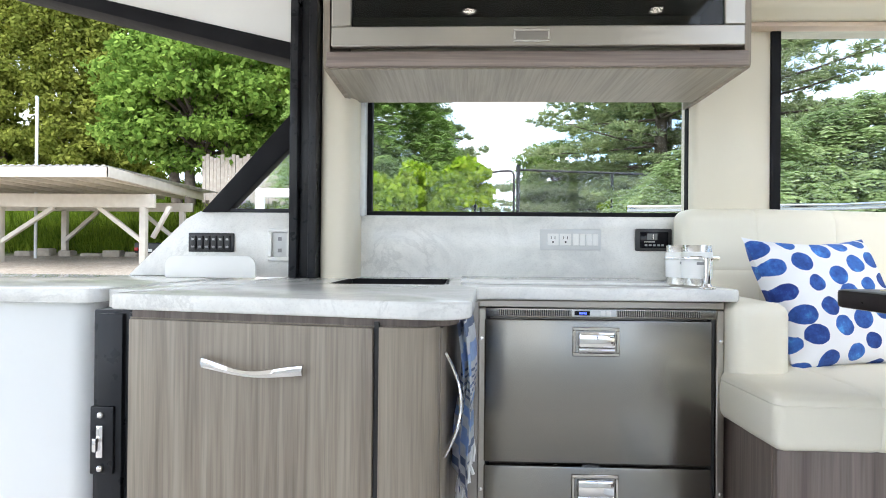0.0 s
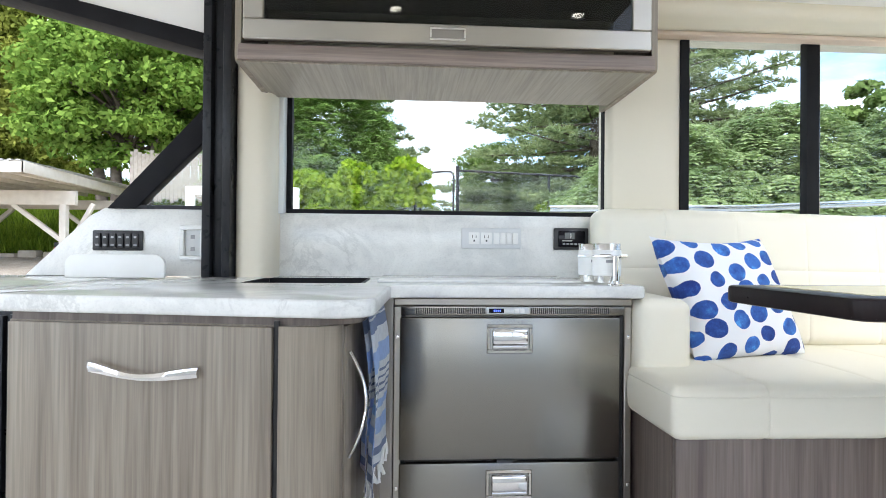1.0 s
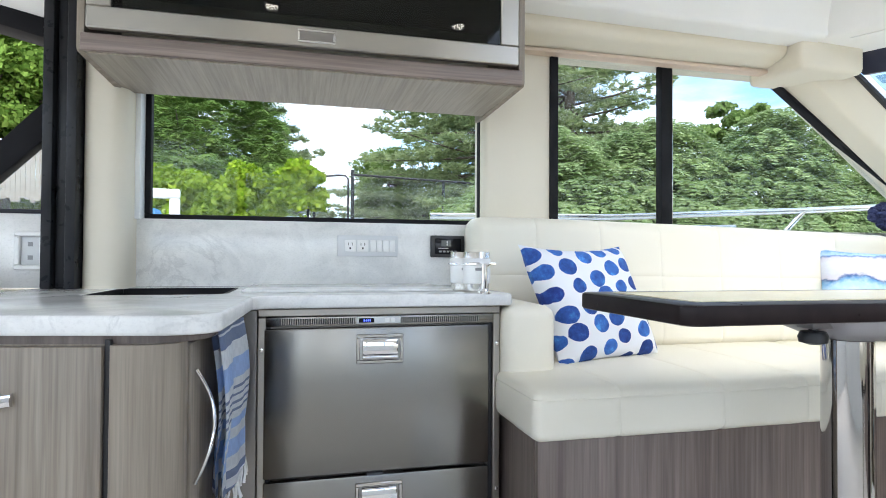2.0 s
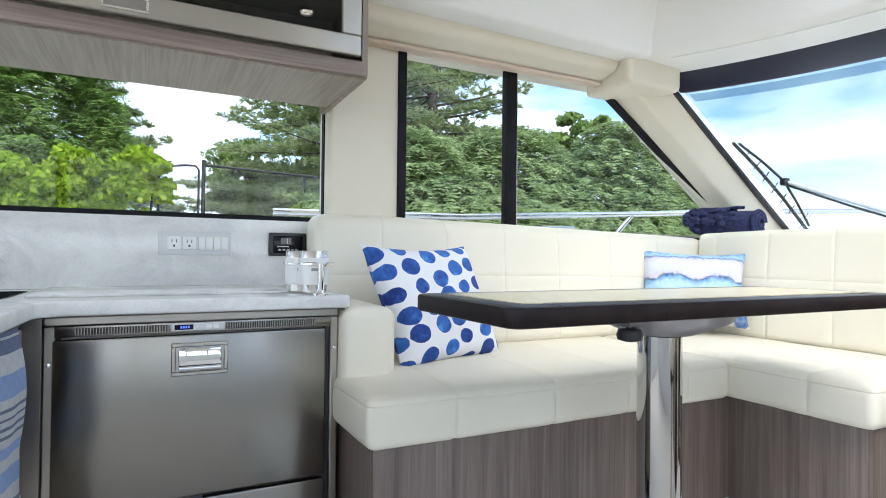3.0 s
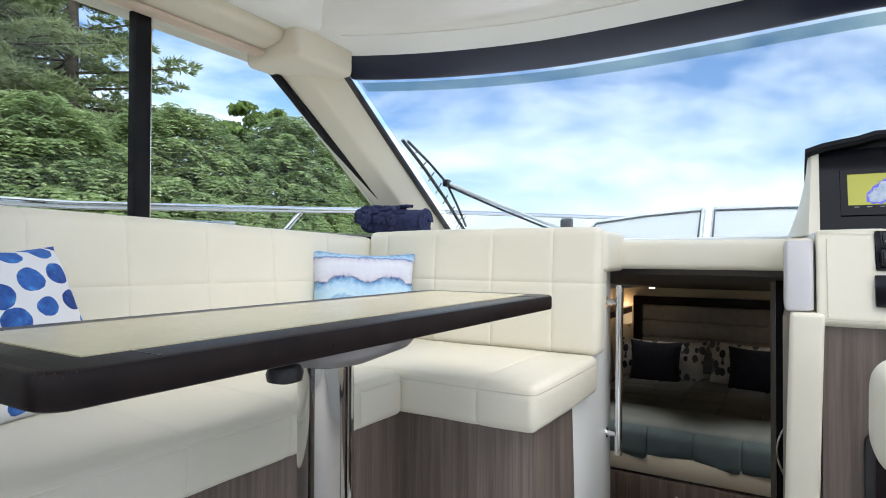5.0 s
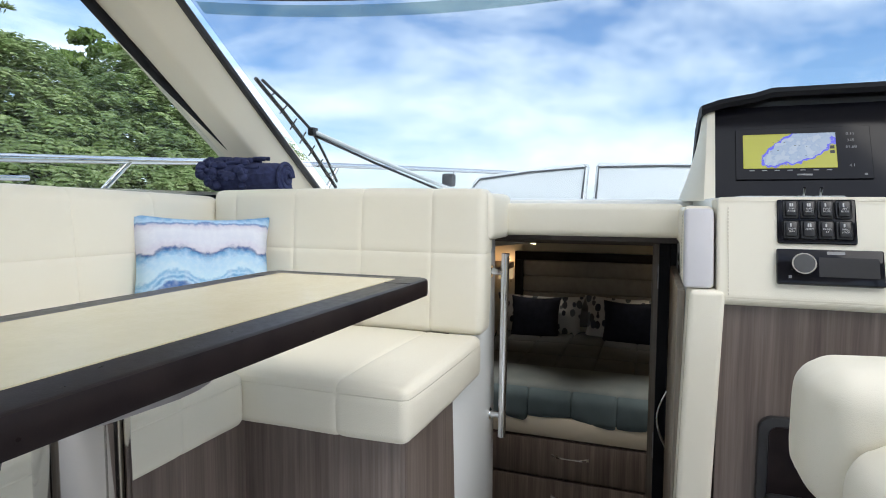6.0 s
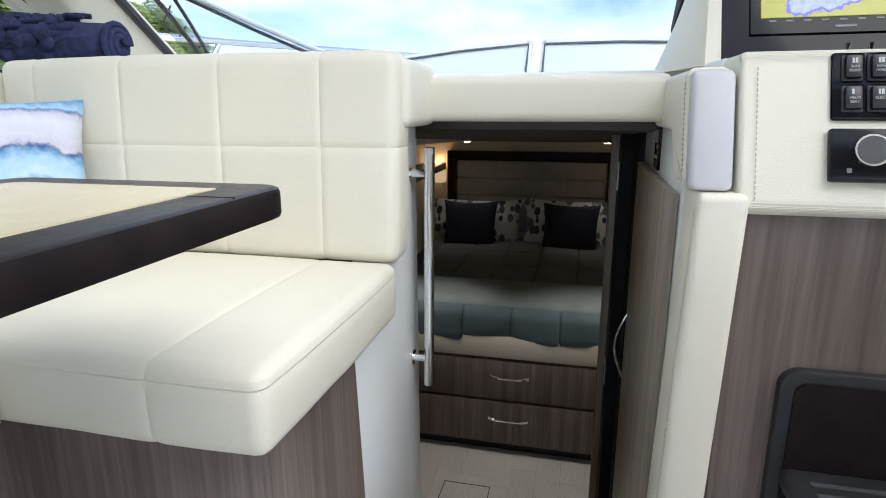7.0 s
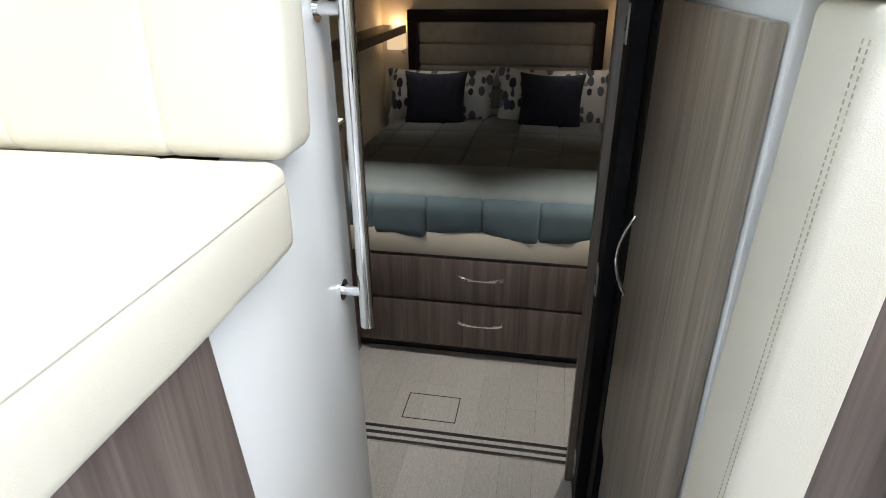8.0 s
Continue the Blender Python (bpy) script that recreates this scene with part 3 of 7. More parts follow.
def wave_handle(name, at, turn, length, parent, face=(0, -1)):
    """A cast chrome pull: one half stands off the door in a bow, the other lies in a hollow."""
    b = bmesh.new()
    n = 36
    rings = []
    for i in range(n + 1):
        u = i / n
        bow = math.sin(math.pi * min(1.0, u / 0.98)) ** 0.55
        wave = 0.0045 * math.cos(2 * math.pi * (u - 0.05))
        hw = 0.0085 + 0.0022 * math.cos(2 * math.pi * u)
        c = Vector(((u - 0.5) * length, -0.004 - 0.022 * bow, wave))
        rings.append([b.verts.new(c + Vector((0, dy, dz))) for dy, dz in ((0.004, -hw), (-0.003, -hw * 0.8), (-0.0055, 0), (-0.003, hw * 0.8), (0.004, hw), (0.001, 0))])
    for p, q in zip(rings, rings[1:]):
        for j in range(6):
            b.faces.new((p[j], p[(j + 1) % 6], q[(j + 1) % 6], q[j]))
    b.faces.new(rings[0][::-1])
    b.faces.new(rings[-1])
    bmesh.ops.recalc_face_normals(b, faces=b.faces[:])
    bmesh.ops.transform(b, matrix=Matrix.Translation(at) @ turn, verts=b.verts[:])
    return part(name, b, CHROME, parent, "polished chrome wave shaped pull")


def galley_cabinet():
    c = thing("galley_cabinet", (-0.3, 1.2, 0), "taupe woodgrain galley cabinet with rounded corner under the worktop", "cabinet")
    outline = rounded([(-0.576, 0.79), (-0.072, 0.79), (-0.045, 1.31), (-0.01, 1.79), (-0.562, 1.79)], [0.006, 0.06, 0, 0, 0], 8)
    part("body", angled(prism(outline, 2, 0.09, 0.858)), WOOD, c)
    inset = rounded([(-0.565, 0.83), (-0.07, 0.83), (-0.07, 1.79), (-0.565, 1.79)], [0.0, 0.08, 0, 0], 8)
    part("plinth", angled(prism(inset, 2, 0.0, 0.09)), BLACK, c, "black recessed plinth")
    # shade below the slab is coloured in with the darker wood
    part("shadow_gap", angled(prism(rounded([(-0.572, 0.794), (-0.034, 0.794), (-0.034, 1.29), (-0.572, 1.79)], [0.0, 0.10, 0, 0], 8), 2, 0.858, TOP - 0.031)), WOOD_DARK, c, "recess under the worktop, its shade put in dark wood")
    d = part("door", angled(box(-0.566, -0.156, 0.770, 0.789, 0.10, 0.856, 0.002)), WOOD, c)
    wave_handle("handle", (-0.42, 0.906, 0.776), pose(0, 0, 0, 0, 1.5, -11), 0.205, d)
    part("door_gap", angled(box(-0.155, -0.148, 0.780, 0.7905, 0.09, 0.866)), BLACK, c, "dark gap beside the door")
    side = part("corner_panel", angled(prism(rounded([(-0.147, 0.772), (-0.062, 0.772), (-0.061, 0.845), (-0.072, 0.845), (-0.072, 0.79), (-0.147, 0.79)], [0.002, 0.06, 0, 0, 0.045, 0], 10), 2, 0.10, 0.858)), WOOD, c, "curved corner panel")
    s2 = part("door", angled(prism([(-0.072, 0.85), (-0.058, 0.85), (-0.03, 1.288), (-0.045, 1.288)], 2, 0.10, 0.852, 0.002)), WOOD, c)
    part("handle", tube([(-0.070 + 0.030 * math.sin(math.pi * i / 14), 0.930 + 0.012 * math.sin(2 * math.pi * i / 14), 0.805 - 0.19 * i / 14) for i in range(15)], 0.0034, 10), CHROME, s2, "thin chrome bow handle")
    part("filler", box(-0.06, 0.0, 1.292, 1.33, 0.0, 0.87), STEEL_DARK, c, "narrow dark filler strip")
    return c


galley_cabinet()


def worktop():
    w = thing("worktop", (0, 1.5, TOP - 0.031), "polished pale grey marble worktop with an undermounted sink cutout", "worktop")
    o = rounded([(-0.595, 0.755), (-0.012, 0.755), (-0.004, 1.285), (0.63, 1.285), (0.63, 1.80), (-0.595, 1.80)], [0.012, 0.075, 0.05, 0.015, 0, 0], 8)
    b = bmesh.new()
    hole = rounded([(-0.40, 1.365), (-0.08, 1.365), (-0.08, 1.705), (-0.40, 1.705)], [0.03] * 4, 5)
    loops = []
    for z in (TOP - 0.031, TOP):
        edges = []
        for pts in (o, hole):
            vs = [b.verts.new((x, y, z)) for x, y in pts]
            es = [b.edges.new((vs[i], vs[(i + 1) % len(vs)])) for i in range(len(vs))]
            edges += es
            loops.append(vs)
        bmesh.ops.triangle_fill(b, use_beauty=True, edges=edges)
    for k in (0, 1):
        a, c = loops[k], loops[k + 2]
        for i in range(len(a)):
            b.faces.new((a[i], a[(i + 1) % len(a)], c[(i + 1) % len(a)], c[i]))
    bmesh.ops.recalc_face_normals(b, faces=b.faces[:])
    rim = [e for e in b.edges if len(e.link_faces) == 2 and e.calc_face_angle(0) > 1.2 and abs(e.verts[0].co.z - e.verts[1].co.z) < 1e-5]
    bmesh.ops.bevel(b, geom=rim, offset=0.006, segments=3, profile=0.5, affect="EDGES")
    part("slab", angled(b), MARBLE, w)
    part("cover", box(-0.045, 0.515, 1.40, 1.735, TOP, TOP + 0.007, 0.003), MARBLE, w, "flush stone hob cover")
    return w


worktop()
sink = thing("sink", (-0.24, 1.51, 0.7), "stainless steel sink under the worktop with dark rim", "sink")
b = bmesh.new()
for x0, x1, y0, y1, z0, z1 in ((-0.42, -0.40, 1.345, 1.725, 0.70, TOP - 0.033), (-0.08, -0.06, 1.345, 1.725, 0.70, TOP - 0.033), (-0.40, -0.08, 1.345, 1.365, 0.70, TOP - 0.033), (-0.40, -0.08, 1.705, 1.725, 0.70, TOP - 0.033), (-0.42, -0.06, 1.345, 1.725, 0.69, 0.70)):
    box(x0, x1, y0, y1, z0, z1, 0, 1, b)
part("bowl", b, STEEL_DARK, sink)
b = bmesh.new()
for x0, x1, y0, y1 in ((-0.398, -0.392, 1.367, 1.703), (-0.088, -0.082, 1.367, 1.703), (-0.392, -0.088, 1.367, 1.373), (-0.392, -0.088, 1.695, 1.703)):
    box(x0, x1, y0, y1, 0.86, TOP - 0.0015, 0, 1, b)
part("liner", b, MATT_BLACK, sink, "black cutout liner")

structure("backsplash", box(-0.382, 0.70, 1.752, 1.80, TOP, 1.108, 0.003), MARBLE, "pale grey veined marble backsplash", "backsplash")


def fridge():
    f = thing("drawer_fridge", (0.3, 1.3420, 0.0), "brushed stainless steel double drawer marine fridge under the worktop", "fridge")
    part("body", box(0.0, 0.605, 1.3470, 1.74, 0.02, 0.87), STEEL_DARK, f)
    part("frame", ring_frame(0.0, 0.605, 0.06, 0.872, 0.02, 1.3140, 1.3470, 0.003), STEEL_WARM, f)
    part("frame", ring_frame(0.020, 0.585, 0.08, 0.852, 0.010, 1.3220, 1.3470, 0.001), BLACK, f, "black inner gasket")
    vent = part("vent_strip", box(0.018, 0.588, 1.3160, 1.3440, 0.829, 0.851, 0.001), STEEL, f)
    for x0, x1 in ((0.052, 0.228), (0.345, 0.548)):
        part("grille", box(x0, x1, 1.3145, 1.3165, 0.833, 0.847), BLACK, vent, "black slotted vent")
        n = int((x1 - x0) / 0.0052)
        for i in range(n):
            x = x0 + (i + 0.5) * (x1 - x0) / n
            part("grille_bar", box(x - 0.0011, x + 0.0011, 1.3125, 1.3160, 0.833, 0.847), STEEL, vent)
    pan = part("control_panel", box(0.232, 0.342, 1.3135, 1.3170, 0.832, 0.849, 0.002), PLASTIC_GREY, vent, "grey control strip with blue display")
    part("display", box(0.238, 0.276, 1.3125, 1.3145, 0.835, 0.846), BLACK_GLOSS, pan)
    g = bmesh.new()
    for i in range(4):
        box(0.250 + i * 0.005, 0.253 + i * 0.005, 1.3120, 1.3130, 0.838, 0.843, 0, 1, g)
    part("digits", g, glowing("blue_digits", (0.08, 0.15, 1.0), 1.2), pan)
    for x in (0.308, 0.322):
        part("button", box(x - 0.006, x + 0.006, 1.3115, 1.3140, 0.835, 0.846, 0.001), PLASTIC_WHITE, pan)
    for k, (z0, z1) in enumerate(((0.470, 0.824), (0.09, 0.462))):
        d = part("drawer_front", box(0.016, 0.572, 1.3080, 1.3280, z0, z1, 0.004), STEEL, f)
        zc = z1 - 0.053
        lt = part("latch_frame", ring_frame(0.232, 0.348, zc - 0.036, zc + 0.036, 0.009, 1.3030, 1.3100, 0.002), SATIN, d, "satin latch frame")
        part("latch_recess", box(0.241, 0.339, 1.3082, 1.3092, zc - 0.028, zc + 0.028), BLACK, d, "dark latch recess")
        b = box(0.246, 0.334, 1.2920, 1.3070, zc - 0.012, zc + 0.025, 0.005)
        for v in b.verts:
            if v.co.z < zc:
                v.co.y -= 0.004
        part("latch_paddle", b, CHROME, d, "chrome latch paddle")
        rod((0.247, 1.3010, zc - 0.019), (0.333, 1.3010, zc - 0.019), 0.006, None, 14, b := bmesh.new())
        part("latch_bar", b, CHROME, d)
    part("stop", box(0.26, 0.30, 1.3060, 1.3180, 0.462, 0.4685), DARK_GREY, f)
    for z in (0.775, 0.4):
        for x in (0.009, 0.596):
            sc = part("screw", lathe([(0.0045, 0), (0.0045, 0.0015), (0.002, 0.0022)], (0, 0, 0), 12), CHROME, f)
            sc.matrix_parent_inverse = Matrix.Translation((-0.3, -1.3420, 0)) @ pose(x, 1.3140, z, 90, 0, 0)
    return f


fridge()


def wall_cabinet():
    c = thing("wall_cabinet", (0.14, 1.5, 1.47), "taupe woodgrain wall cabinet with steel framed smoked glass door", "wall cabinet")
    prof = rounded([(1.378, 1.472), (1.378, 2.0), (1.80, 2.0), (1.80, 1.467), (1.66, 1.467)], [0.012, 0, 0, 0, 0], 4)
    part("side_panel", prism(prof, 0, -0.412, -0.396), WOOD, c)
    part("side_panel", prism(prof, 0, 0.680, 0.696), WOOD, c)
    part("bottom_panel", box(-0.396, 0.680, 1.386, 1.72, 1.470, 1.488), WOOD_FLAT, c)
    part("front_rail", box(-0.405, 0.690, 1.374, 1.388, 1.474, 1.516, 0.005), WOOD_SILL, c)
    part("back_panel", box(-0.396, 0.680, 1.70, 1.715, 1.488, 1.98), PLASTIC_BLACK, c)
    for z in (1.72,):
        part("shelf", box(-0.396, 0.680, 1.42, 1.70, z, z + 0.012), WOOD_FLAT, c)
    d = part("door", ring_frame(-0.386, 0.670, 1.520, 1.96, 0.052, 1.352, 1.374, 0.003), STEEL_WARM, c)
    part("pane", box(-0.334, 0.618, 1.358, 1.364, 1.572, 1.908), SMOKED, d, "smoked glass")
    part("pull", ring_frame(0.085, 0.178, 1.529, 1.563, 0.006, 1.349, 1.355, 0.001), SATIN, d)
    part("pull_recess", box(0.091, 0.172, 1.3512, 1.3518, 1.535, 1.557), STEEL_DARK, d)
    return c


wall_cabinet()


def outlet_plate():
    o = thing("outlet_plate", (0.30, 1.752, 1.033), "grey outlet and switch plate on the marble backsplash", "outlet")
    y = 1.752
    part("plate", box(0.209, 0.404, y - 0.006, y, 0.999, 1.067, 0.003), PLASTIC_GREY, o)
    for i in range(2):
        x = 0.232 + i * 0.040
        s = part("socket", box(x, x + 0.036, y - 0.009, y - 0.005, 1.014, 1.052, 0.002), PLASTIC_WHITE, o)
        g = bmesh.new()
        for dx in (-0.006, 0.006):
            box(x + 0.018 + dx - 0.001, x + 0.018 + dx + 0.001, y - 0.0095, y - 0.0085, 1.034, 1.043, 0, 1, g)
        box(x + 0.0155, x + 0.0205, y - 0.0095, y - 0.0085, 1.022, 1.028, 0, 1, g)
        part("slots", g, BLACK, s)
    for i in range(4):
        x = 0.314 + i * 0.0205
        part("switch", box(x, x + 0.019, y - 0.0095, y - 0.005, 1.014, 1.052, 0.002), PLASTIC_WHITE, o)
    return o


outlet_plate()


def thermostat():
    o = thing("climate_control", (0.57, 1.752, 1.035), "black glossy climate control panel on the backsplash", "control panel")
    y = 1.752
    part("bezel", box(0.513, 0.628, y - 0.012, y, 0.998, 1.070, 0.004), PLASTIC_BLACK, o)
    face = part("face", box(0.526, 0.615, y - 0.015, y - 0.011, 1.008, 1.060, 0.003), BLACK_GLOSS, o)
    part("display", box(0.548, 0.580, y - 0.0158, y - 0.0145, 1.034, 1.054), material("lcd_dark", (0.05, 0.06, 0.06), 0.1), face)
    g = bmesh.new()
    for z0, z1 in ((1.036, 1.044), (1.045, 1.052)):
        box(0.566, 0.5685, y - 0.0165, y - 0.0155, z0, z1, 0, 1, g)
    part("digits", g, MARK_WHITE, face)
    g = bmesh.new()
    for i in range(5):
        box(0.540 + i * 0.013, 0.549 + i * 0.013, y - 0.0165, y - 0.0145, 1.014, 1.020, 0.001, 1, g)
    part("buttons", g, MARK_GREY, face)
    g = box(0.538, 0.572, y - 0.0155, y - 0.0148, 1.026, 1.029)
    part("marking", g, MARK_WHITE, face)
    return o


thermostat()


def mug_rack():
    r = thing("tumbler_rack", (0.565, 1.43, TOP), "chrome rack holding two steel tumblers with white sleeves", "rack")
    for x, y in ((0.530, 1.405), (0.551, 1.350)):
        t = part("tumbler", lathe([(0.026, 0.0), (0.032, 0.006), (0.034, 0.03), (0.035, 0.105), (0.0338, 0.107), (0.0328, 0.104), (0.031, 0.01), (0.002, 0.008)], (x, y, TOP), 36), SATIN, r, "brushed steel tumbler")
        part("sleeve", lathe([(0.0352, 0.024), (0.0362, 0.026), (0.0366, 0.088), (0.0355, 0.090)], (x, y, TOP), 36), PLASTIC_WHITE, t, "white sleeve")
        part("mark", prism([(x - 0.014, TOP + 0.058), (x + 0.014, TOP + 0.058), (x + 0.014, TOP + 0.065), (x - 0.014, TOP + 0.065)], 1, y - 0.0372, y - 0.034), MARK_GREY, t, "plain grey maker's mark")
        pts = [(x + 0.039 * math.cos(a * math.pi / 14), y + 0.039 * math.sin(a * math.pi / 14), TOP + 0.074) for a in range(28)]
        part("ring", tube(pts, 0.0028, 8, None, None, True), CHROME, r)
    part("post", rod((0.558, 1.305, TOP), (0.558, 1.305, TOP + 0.074), 0.0085), CHROME, r)
    part("foot", lathe([(0.020, 0), (0.020, 0.003), (0.011, 0.006), (0.0085, 0.012)], (0.558, 1.305, TOP)), CHROME, r)
    for sx in (-1, 1):
        part("arm", tube([(0.558, 1.305, TOP + 0.066), (0.558 + 0.012 * sx, 1.307, TOP + 0.075), (0.558 + 0.034 * sx, 1.322, TOP + 0.075)], 0.0045, 8), CHROME, r)
    return r


mug_rack()


def towel():
    m = material("towel_stripes", (0.7, 0.72, 0.78), 0.9)
    v = coords(m)
    sep = nd(m, "ShaderNodeSeparateXYZ")
    link(m, v, sep.inputs[0])
    n = noise_tex(m, v, 40, 3)
    mp = nd(m, "ShaderNodeMapRange", **{"From Min": 0.505, "From Max": 0.872})
    link(m, sep.outputs["Z"], mp.inputs["Value"])
    white, blue, navy = (0.88, 0.90, 0.92), (0.50, 0.66, 0.93), (0.27, 0.33, 0.48)
    stops = [(0.0, white), (0.07, navy), (0.11, white), (0.16, navy), (0.20, white), (0.27, blue), (0.36, white), (0.42, blue), (0.47, white), (0.51, navy), (0.525, white), (0.55, navy), (0.565, white), (0.59, navy), (0.605, white), (0.63, navy), (0.645, white), (0.69, blue), (0.80, white), (0.89, navy), (0.955, white), (0.965, navy)]
    c = ramp(m, mp.outputs["Result"], stops)
    m.node_tree.nodes[-1].color_ramp.interpolation = "CONSTANT"
    w = nd(m, "ShaderNodeTexChecker", Scale=70.0)
    w.inputs["Color1"].default_value, w.inputs["Color2"].default_value = (0.78, 0.78, 0.8, 1), (1, 1, 1, 1)
    link(m, v, w.inputs["Vector"])
    link(m, mixed(m, 0.25, c, w.outputs["Color"], "MULTIPLY"), bsdf(m).inputs["Base Color"])
    bump(m, noise_tex(m, v, 500, 2), 0.5, 0.001)
    t = thing("dish_towel", (0.0, 1.1, 0.40), "blue and white striped dish towel hanging on the cabinet door handle", "towel")
    b = bmesh.new()
    nu, nv = 30, 48
    tail = []
    for layer in (0, 1):
        y0, y1 = (0.935, 1.185) if layer == 0 else (0.945, 1.175)
        grid = []
        for j in range(nv + 1):
            k = j / nv
            row = []
            for i in range(nu + 1):
                u = i / nu
                low = 0.500 + 0.075 * u if layer == 0 else 0.535 + 0.06 * u
                z = 0.868 + (low - 0.868) * k
                y = (y0 + y1) / 2 + (u - 0.5) * (y1 - y0) * (0.95 + 0.08 * k) + 0.012 * k
                wave = (0.010 * math.sin(u * 8.5 + 1.2 * k) + 0.004 * math.sin(u * 19 + 3 * k)) * (0.25 + 0.85 * k)
                x = -0.066 + 0.071 * (y - 0.908) + (0.026 if layer == 0 else 0.012) + wave + 0.010 * math.sin(math.pi * min(1.0, k * 1.4))
                row.append(b.verts.new((x, y, z)))
            grid.append(row)
        for a, c2 in zip(grid, grid[1:]):
            for i in range(nu):
                b.faces.new((a[i], a[i + 1], c2[i + 1], c2[i]))
        if layer == 0:
            tail = [v.co.copy() for v in grid[-1]]
    bmesh.ops.solidify(b, geom=b.faces[:], thickness=0.0025)
    part("cloth", b, m, t)
    rnd = random.Random(4)
    b = bmesh.new()
    for p in tail:
        tube([p, p + Vector((rnd.uniform(-.003, .003), rnd.uniform(-.003, .003), -0.014)), p + Vector((rnd.uniform(-.006, .006), rnd.uniform(-.005, .005), -0.030 + rnd.uniform(-.010, .004)))], 0.0028, 5, b, [0.002, 0.0026, 0.0042])
    part("fringe", b, PLASTIC_WHITE, t, "white knotted fringe")
    return t


towel()


COOL = glowing("saloon_lamp", (1.0, 0.93, 0.82), 12.0)
for x in (-0.025, 0.74):
    downlight((x, 0.47, 1.99), COOL)


# ---- cockpit side of the galley ----
def cockpit_unit():
    c = thing("cockpit_unit", (-1.2, 1.2, 0.0), "white moulded cockpit bar unit with rounded corner", "cabinet")
    part("body", prism(rounded([(-2.2, 1.12), (-0.86, 1.12), (-0.86, 1.74), (-2.2, 1.74)], [0.0, 0.05, 0, 0], 8), 2, 0.0, 0.872), GELCOAT, c)
    part("top", prism(rounded([(-2.2, 1.08), (-0.825, 1.08), (-0.79, 1.74), (-2.2, 1.74)], [0.0, 0.03, 0, 0], 8), 2, 0.872, TOP, 0.006), MARBLE, c, "polished marble top")
    part("sill", prism([(-0.822, 1.12), (-0.70, 1.10), (-0.56, 1.74), (-0.787, 1.74)], 2, 0.84, TOP - 0.004, 0.004), MARBLE, c, "narrow marble sill beside the door track")
    return c


cockpit_unit()
structure("cockpit_backsplash", prism([(-1.13, TOP), (-0.50, TOP), (-0.50, 1.115), (-0.895, 1.115), (-0.94, 1.09)], 1, 1.71, 1.76, 0.004), MARBLE, "pale marble backsplash with a sloping end", "backsplash")


def door_jamb():
    j = thing("aft_door_jamb", (-0.75, 1.15, 0.0), "black aluminium door jamb with a chrome lock keeper", "door jamb", kind="structure")
    part("channel", box(-0.795, -0.705, 1.03, 1.40, 0.0, 0.866, 0.004), BLACK_ALU, j)
    part("channel", box(-0.780, -0.728, 1.018, 1.034, 0.0, 0.858, 0.002), BLACK_ALU, j)
    part("lip", box(-0.708, -0.700, 1.005, 1.034, 0.0, 0.862, 0.002), BLACK_ALU, j)
    pl = part("keeper_plate", box(-0.788, -0.740, 1.010, 1.020, 0.535, 0.672, 0.003), BLACK_ALU, j)
    kp = part("keeper", box(-0.772, -0.758, 1.004, 1.011, 0.570, 0.635, 0.002), CHROME, pl, "chrome lock keeper")
    part("latch_tongue", prism([(-0.782, 1.012), (-0.772, 0.992), (-0.764, 0.992), (-0.764, 1.012)], 2, 0.585, 0.612, 0.002), CHROME, pl)
    for z in (0.548, 0.655):
        bb = bmesh.new()
        bmesh.ops.create_uvsphere(bb, u_segments=12, v_segments=8, radius=0.0075)
        bmesh.ops.translate(bb, verts=bb.verts[:], vec=(-0.765, 1.009, z))
        part("screw", bb, CHROME, pl)
    return j


door_jamb()
for i, (x0, x1, y0, y1) in enumerate(((-0.582, -0.556, 1.64, 1.76), (-0.553, -0.520, 1.66, 1.76), (-0.517, -0.492, 1.62, 1.76))):
    structure("door_post_%d" % (i + 1), box(x0, x1, y0, y1, TOP, 1.99, 0.004), BLACK_ALU, "black aluminium sliding door track", "door post")
q = thing("quarter_window", (-0.72, 1.72, 1.11), "black framed triangular quarter window", "window", kind="structure")
part("diagonal_bar", prism([(-0.885, 1.112), (-0.80, 1.112), (-0.56, 1.36), (-0.56, 1.47)], 1, 1.70, 1.745, 0.003), MATT_BLACK, q)
part("sill_bar", box(-0.87, -0.56, 1.705, 1.74, 1.112, 1.124, 0.002), BLACK_ALU, q)
wp = part("pane", prism([(-0.86, 1.122), (-0.57, 1.122), (-0.57, 1.43)], 1, 1.72, 1.725), CLEAR, q)
wp.visible_shadow = False
structure("roof_side", prism([(-2.4, 2.06), (-0.57, 1.636), (-0.57, 2.09), (-2.4, 2.09)], 1, 1.66, 1.76), HEADLINER, "white hardtop side moulding", "roof")
structure("hardtop", box(-2.4, -0.75, STAR_Y, 1.66, 2.062, 2.12), HEADLINER, "white hardtop over the cockpit", "roof")
structure("roof_gasket", prism([(-2.4, 2.04), (-0.57, 1.583), (-0.57, 1.638), (-2.4, 2.062)], 1, 1.65, 1.77, 0.003), MATT_BLACK, "black edge of the hardtop", "trim")


